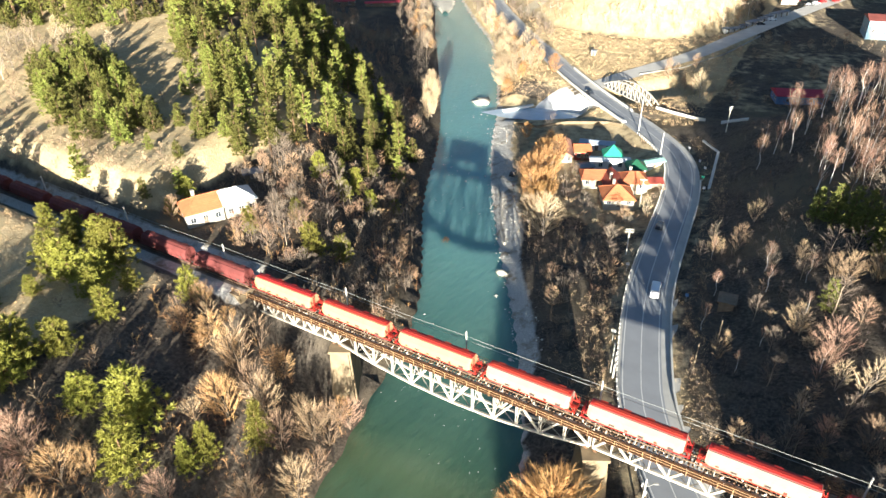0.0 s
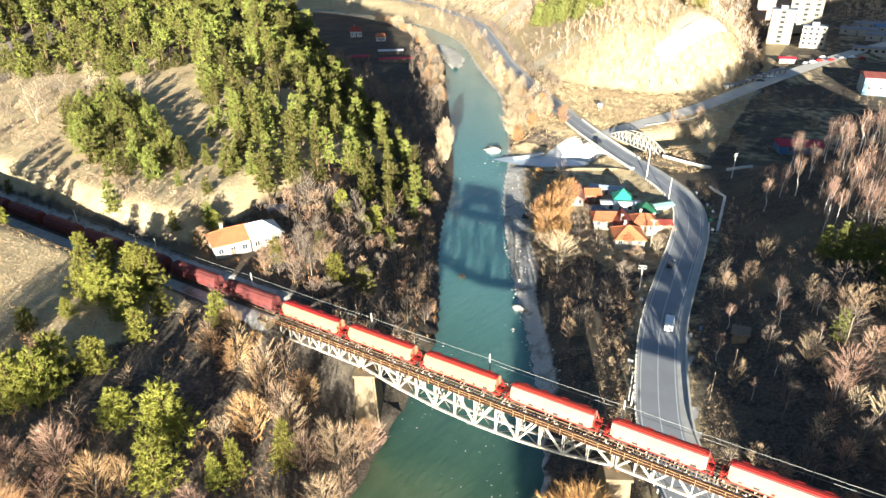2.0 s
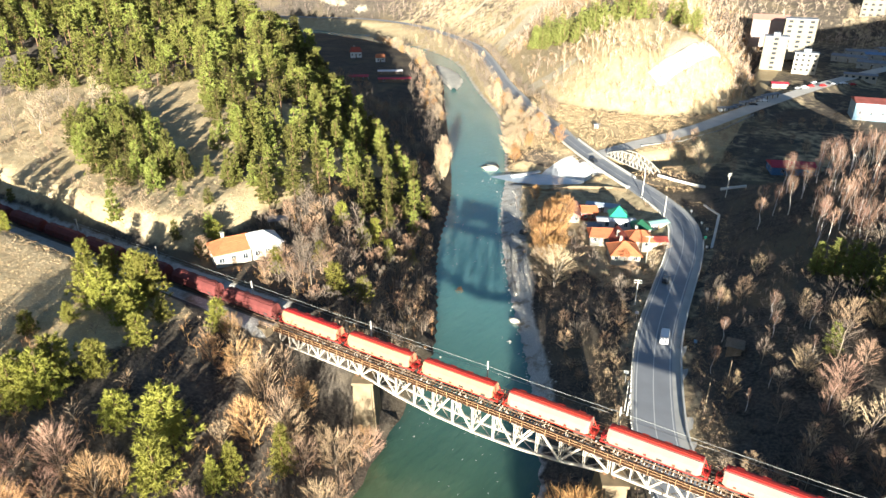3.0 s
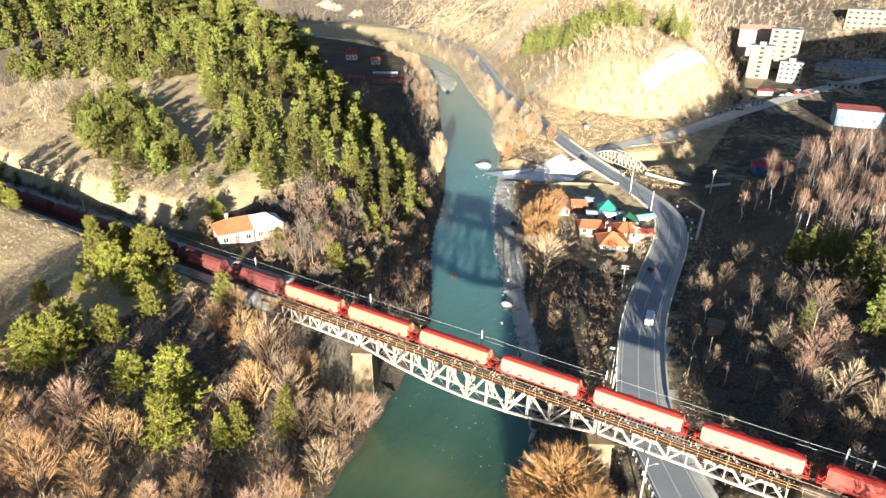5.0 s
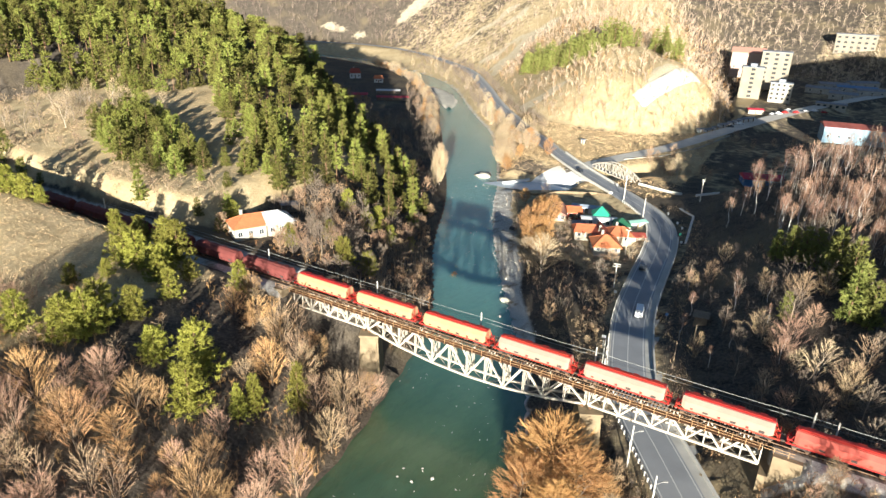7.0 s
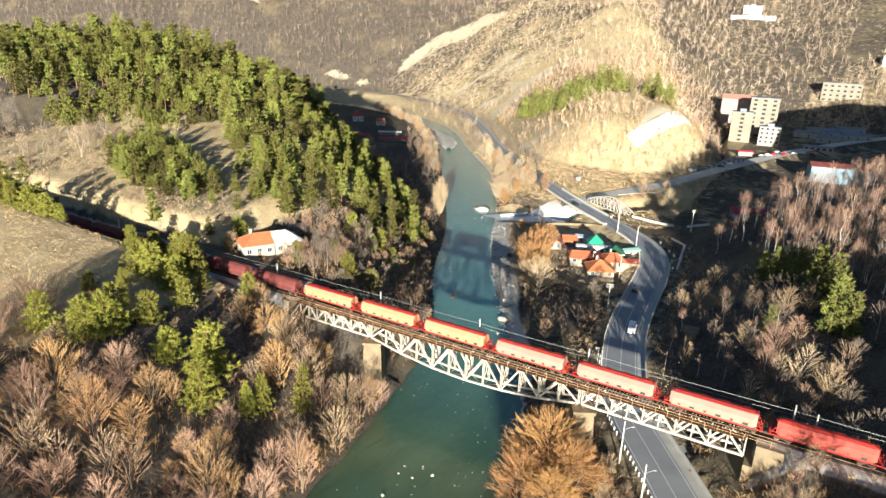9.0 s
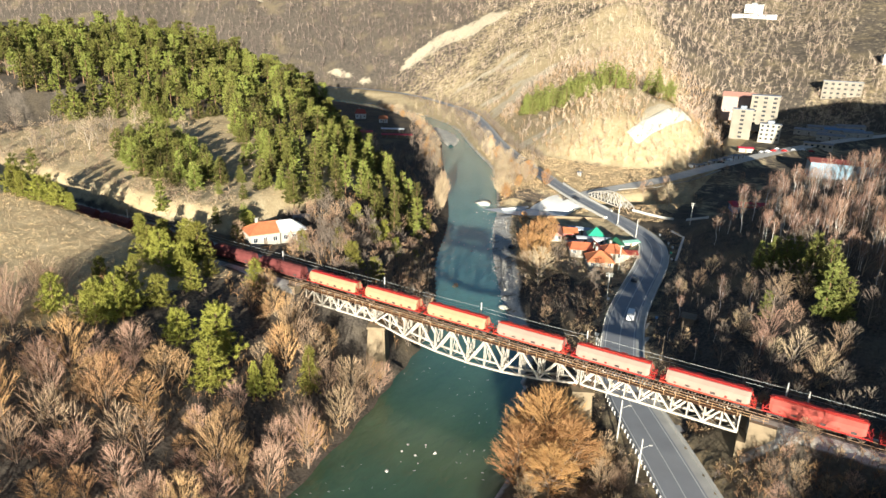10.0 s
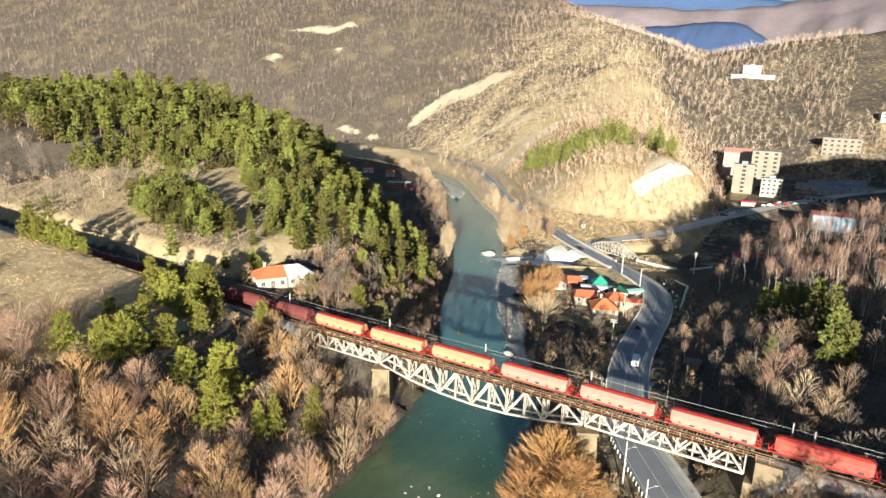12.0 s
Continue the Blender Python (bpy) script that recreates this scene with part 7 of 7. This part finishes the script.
def mountain_zone(x, y):
    dn, _, _ = along(FOOT, x, y)
    up = -dn
    g, _, rock = cover(x, y)
    bare = fbm(x * 1.0 + y * 0.4, y * 0.5, 55, 81)
    near = np.clip(1.25 - g * 0.4, 0.6, 1)
    open_grass = np.hypot((x + 148) / 34, (y - 338) / 40) < 0.8 + 0.5 * vnoise(x, y, 16, 29)
    return (up > 3) & (~open_grass | chance(0.45, x)) & (rock < 0.5) & (y > 215) & chance(near, x) & ((bare > 0.22) | (up > 120)) & (np.abs(along(GROVE, x, y)[0]) > 14) & (x > -2.8 * (y + 114) + 40) & (x < 0.12 * y + 70)


def mountain_near(x, y):
    return mountain_zone(x, y) & (np.hypot(x - 60, y + 114) < 640)


stuff("hillside_wood", "leafless brown wood on the sunny mountainside", "woodland", scatter(-620, 120, 240, 600, 4.6, mountain_near), 8, far_tree(6.4, 2.9, 8, 0.095), TWIG_BACK)
stuff("hillside_scrub", "pale leafless scrub on the sunny mountainside", "scrub", scatter(-420, 100, 240, 560, 4.2, mountain_near), 8, far_tree(3.4, 2.0, 6, 0.075), TWIG_TAN)
def far_zone(x, y):
    away = np.hypot(x - 60, y + 114)
    return mountain_zone(x, y) & (away >= 600) & (away < 1500) & (along(FOOT, x, y)[0] > -560)


stuff("far_wood", "distant leafless wood over the mountain", "woodland", scatter(-1500, -330, 300, 1000, 7.6, far_zone), 8, far_tree(8.6, 4.4, 7, 0.15), TWIG_FAR)
stuff("far_wood", "distant pale brown wood over the mountain", "woodland", scatter(-470, 60, 300, 1000, 7.4, lambda x, y: far_zone(x, y) & chance(smooth(-470, -330, x), x)), 8, far_tree(7.4, 3.8, 7, 0.125), TWIG_BACK)
stuff("back_wood", "leafless wood on the hills behind the yards", "woodland", scatter(-120, 230, 470, 1080, 5.4, lambda x, y: (along(FOOT, x, y)[0] > 4) & (x < 0.14 * y + 40) & ~((y < 530) & (x > -12))), 8, far_tree(8.0, 3.8, 7, 0.125), TWIG_BACK)
stuff("undergrowth", "brown bramble and saplings under the bare trees", "undergrowth",
      scatter(-80, 4, -72, -5, 1.6, lambda x, y: bank_sw(x, y) & chance(0.75, x)) + scatter(-80, -22, 8, 80, 1.8, lambda x, y: clear_of(x, y, 7, 0.5, 7) & (along(RIVER, x, y)[0] < 0) & chance(0.6, x)),
      8, far_tree(1.9, 1.0, 7, 0.028), BRACKEN)
stuff("undergrowth", "bramble and saplings darkened in colour for the shaded slope", "undergrowth",
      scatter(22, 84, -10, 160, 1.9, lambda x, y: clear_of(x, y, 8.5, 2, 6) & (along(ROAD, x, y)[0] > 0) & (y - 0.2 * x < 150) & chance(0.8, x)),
      8, far_tree(1.6, 0.9, 8, 0.035), TWIG_SHADE)
stuff("undergrowth", "darkened bramble on the railway bank", "undergrowth",
      scatter(12, 86, -46, 6, 1.35, lambda x, y: clear_of(x, y, 6.5, 2, 4.4) & chance(0.8, x)), 8, far_tree(1.4, 0.9, 7, 0.04), TWIG_SHADE)
stuff("bracken", "rust brown bracken and brush on the railway bank", "undergrowth",
      scatter(44, 86, -34, 8, 1.1, lambda x, y: clear_of(x, y, 7.5, 2, 4.0) & chance(0.8, x)), 8, far_tree(1.9, 1.1, 8, 0.05), BRACKEN_DARK)
stuff("flat_scrub", "dry scrub between the river and the road", "undergrowth",
      scatter(-60, 44, -14, 140, 1.7, lambda x, y: clear_of(x, y, 5.2, 5.0, 5) & (along(RIVER, x, y)[0] > 0) & (along(ROAD, x, y)[0] < 0) & chance(0.6, x)),
      8, far_tree(1.3, 0.8, 7, 0.03), TWIG)
stuff("dry_grass", "tufts of dry yellow grass on the pasture hill", "grass",
      scatter(-150, -60, -66, -7, 0.92, lambda x, y: (cover(x, y)[0] > 0.35) & clear_of(x, y, 6, 2, 6.5)) + scatter(-220, -84, 12, 95, 1.7, lambda x, y: (cover(x, y)[0] > 0.5) & clear_of(x, y, 6, 2, 7)),
      8, tuft(0.34, 5, 0.08), DRY_GRASS)
stuff("meadow_grass", "pale dry grass tufts on the sunny river flat", "grass",
      scatter(-150, 6, 160, 310, 1.7, lambda x, y: (along(RIVER, x, y)[0] > 0) & (along(FOOT, x, y)[0] > 0) & (np.abs(along(ROAD, x, y)[0]) > 6) & clear_of(x, y, 6, 1, 3) & (np.abs(along(STREAM, x, y)[0]) > 6)),
      8, tuft(0.8, 6, 0.10), DRY_GRASS)
stuff("verge_grass", "dry grass tufts along the road verge", "grass",
      scatter(0, 60, -22, 150, 1.0, lambda x, y: (np.abs(along(ROAD, x, y)[0]) > 6.2) & (np.abs(along(ROAD, x, y)[0]) < 13) & clear_of(x, y, 6.3, 3, 3)),
      8, tuft(0.5, 5, 0.05), DRY_GRASS)


def stone_lump(k):
    v, f = [], []
    n = 6
    for i, (z, r) in enumerate(((-0.2, 0.8), (0.25, 1.0), (0.6, 0.55))):
        for j in range(n):
            a = 2 * math.pi * (j + 0.5 * i) / n
            q = r * rng.uniform(0.75, 1.2)
            v.append((q * math.cos(a), q * math.sin(a) * 0.8, z * rng.uniform(0.85, 1.15)))
    v.append((0, 0, 0.7))
    for i in range(2):
        for j in range(n):
            a, b = i * n + j, i * n + (j + 1) % n
            f += [(a, b, b + n), (a, b + n, a + n)]
    f += [(2 * n + j, 2 * n + (j + 1) % n, 3 * n) for j in range(n)]
    return np.array(v) * 0.42, np.array(f)


stuff("bank_stones", "pale grey river stones along the gravel bank", "stones",
      scatter(-75, 5, 20, 158, 1.0, lambda x, y: (along(RIVER, x, y)[0] > 0) & (np.abs(np.abs(along(RIVER, x, y)[0]) - along(RIVER, x, y)[1] - 1.5) < 3.6) & chance(0.75 * (vnoise(x, y, 5, 19) > 0.33), x)),
      8, lambda k: (stone_lump(k)[0] * 0.6, stone_lump(k)[1]), STONE)
stuff("shallow_stones", "stones breaking the river surface", "stones",
      [(x, y, 0.0048 * max(y, 0) - 0.18) for x, y, z in scatter(-75, 18, -28, 160, 3.0, lambda x, y: (np.abs(along(RIVER, x, y)[0]) < along(RIVER, x, y)[1] - 1) & (vnoise(x, y, 9, 45) > 0.66) & chance(0.5, x))],
      8, stone_lump, STONE)


def fleck(k):
    n = 7
    a = [2 * math.pi * i / n for i in range(n)]
    v = [(0.26 * rng.uniform(0.6, 1.2) * math.cos(t), 0.09 * rng.uniform(0.5, 1.4) * math.sin(t), 0.0) for t in a] + [(0, 0, 0.06)]
    return np.array(v), np.array([(i, (i + 1) % n, n) for i in range(n)])


# pale flecks stand in for glints on ripples as well as broken water
stuff("white_water", "small pale flecks for broken water and ripple glints", "water",
      [(x, y, 0.0048 * max(y, 0) - 0.035) for x, y, z in scatter(-100, 40, -100, 190, 1.5, lambda x, y: (np.abs(along(RIVER, x, y)[0]) < along(RIVER, x, y)[1] - 1) & (vnoise(x, y, 11, 47) > np.where(y < 0, 0.52, 0.62)) & chance(0.16, x))],
      8, fleck, FLECK_PALE)


def boulder(name, label, x, y, z, s, material):
    v, f = stone_lump(0)
    ob = link_mesh(name, tri_mesh(name, v * s, f, material), None)
    ob.location = (x, y, z)
    return tagged(ob, label, "boulder")


boulder("boulder", "big white boulder at the water's edge", -16.6, 53.8, 0.2, (5.0, 4.2, 3.6), ROCK_PALE)
boulder("boulder", "broad white rock standing in the river", -80.2, 163.5, 0.5, (10.0, 14.0, 5.5), ROCK_PALE)


def gravel_bar():
    """A low white bar of gravel along the inner bank of the bend."""
    line = [(-176, 294), (-184, 308), (-194, 323), (-207, 340), (-221, 355), (-232, 364)]
    bm = bmesh.new()
    rows = []
    n = 24
    for i in range(n + 1):
        f = i / n * (len(line) - 1)
        k = min(int(f), len(line) - 2)
        p = Vector((*line[k], 0)).lerp(Vector((*line[k + 1], 0)), f - k)
        d = (Vector((*line[k + 1], 0)) - Vector((*line[k], 0))).normalized()
        side = Vector((d.y, -d.x, 0))
        w = (7.5 * math.sin(math.pi * (0.04 + 0.92 * i / n)) ** 0.7) * rng.uniform(0.8, 1.15)
        rows.append([bm.verts.new(p + side * w * c + Vector((0, 0, 1.4 + 1.5 * (1 - c * c) ** 0.5 + rng.uniform(-0.15, 0.15) * (1 - abs(c))))) for c in (-1, -0.7, -0.3, 0.1, 0.5, 0.8, 1)])
    for a, b in zip(rows, rows[1:]):
        for j in range(6):
            bm.faces.new((a[j], a[j + 1], b[j + 1], b[j]))
    tagged(part("gravel_bar", bm, ROCK_PALE), "low white gravel bar on the inner bank of the bend", "gravel bar", kind="structure")


gravel_bar()


# ---- distant ranges ----
def distant_range(label, crest, deep, material, seed, rough):
    """A far ridge along the crest's points, falling to both sides."""
    crest = rounded(crest, 2)
    n = 160
    run = np.array([p[0] for p in crest])
    xs = np.linspace(run[0], run[-1], n)
    ys, zs = np.interp(xs, run, [p[1] for p in crest]), np.interp(xs, run, [p[2] for p in crest])
    rows = []
    for k in np.linspace(-1, 1, 25):
        fall = 1 - abs(k) ** 1.3
        x, y = xs, ys + deep * k
        spur = 1 + rough * (fbm(x * 1.6, y * 0.5, deep * 0.35, seed) - 0.5) * (1 - fall) * 2.0
        z = zs * fall * spur + 0.05 * rough * zs * (fbm(x, y, deep * 0.12, seed + 3) - 0.5)
        rows.append(np.column_stack((x, y, z - 20)))
    v = np.concatenate(rows)
    i = np.arange(len(v)).reshape(len(rows), n)
    a, b, c, d = i[:-1, :-1].ravel(), i[:-1, 1:].ravel(), i[1:, 1:].ravel(), i[1:, :-1].ravel()
    f = np.concatenate((np.column_stack((a, b, c)), np.column_stack((a, c, d))))
    ob = link_mesh("backdrop", tri_mesh("backdrop", v, f, material), None)
    tagged(ob, label, "mountains", kind="structure")


# air haze, and the middle hill's shade, are mixed into these base colours
distant_range("distant wooded ridge tinted violet brown for haze", [(-2600, 2300, 700), (-1350, 2350, 520), (-900, 2440, 455), (-640, 2480, 452), (-480, 2500, 428), (-260, 2520, 446), (0, 2520, 470), (300, 2500, 520), (1400, 2300, 640)],
              620, mat("hazed_bare_wood", (0.215, 0.175, 0.185), 1.0, 0, 0.25, 0.006, 0.05, 0.0), 71, 0.9)
distant_range("far valley hill coloured dark blue for shade and haze", [(-900, 1790, 230), (-640, 1850, 292), (-520, 1840, 306), (-400, 1840, 310), (-300, 1850, 320), (-215, 1870, 318), (-140, 1880, 262), (0, 1890, 170)],
              260, mat("hazed_shaded_wood", (0.045, 0.075, 0.16), 1.0, 0, 0.2, 0.006, 0.05, 0.0), 75, 0.5)
distant_range("distant wooded mountain range tinted blue for haze", [(-6000, 3000, 1300), (-3000, 3700, 820), (-1500, 4000, 800), (-1000, 4060, 760), (-600, 4080, 715), (-200, 4080, 655), (600, 4000, 650), (3000, 3600, 700)],
              900, mat("hazed_range_wood", (0.075, 0.13, 0.26), 1.0, 0, 0.3, 0.002, 0.02, 0.0), 79, 0.5)


# ---- pale rock outcrop on the nose of the spur across the river ----
def outcrop():
    xs, n, m = [], 22, 9
    bm = bmesh.new()
    rows = []
    for i in range(n):
        u = i / (n - 1)
        row = []
        for j in range(m):
            v = j / (m - 1)
            x = -40 + 21 * u - 9 * v
            y = 282 + 44 * u + 5 * v
            swell = 2.4 * math.sin(math.pi * (0.03 + 0.94 * u)) ** 0.4 * math.sin(math.pi * (0.06 + 0.88 * v)) ** 0.5
            lump = 1.5 * (float(fbm(np.array([x]), np.array([y]), 6.0, 83)[0]) - 0.5)
            row.append(bm.verts.new((x, y, height(x, y) - 0.3 + swell + lump)))
        rows.append(row)
    for a, b in zip(rows, rows[1:]):
        for j in range(m - 1):
            bm.faces.new((a[j], b[j], b[j + 1], a[j + 1]))
    bmesh.ops.recalc_face_normals(bm, faces=bm.faces)
    tagged(part("rock_outcrop", bm, ROCK_PALE), "pale bare rock outcrop on the mountain spur", "rock", kind="structure")


outcrop()
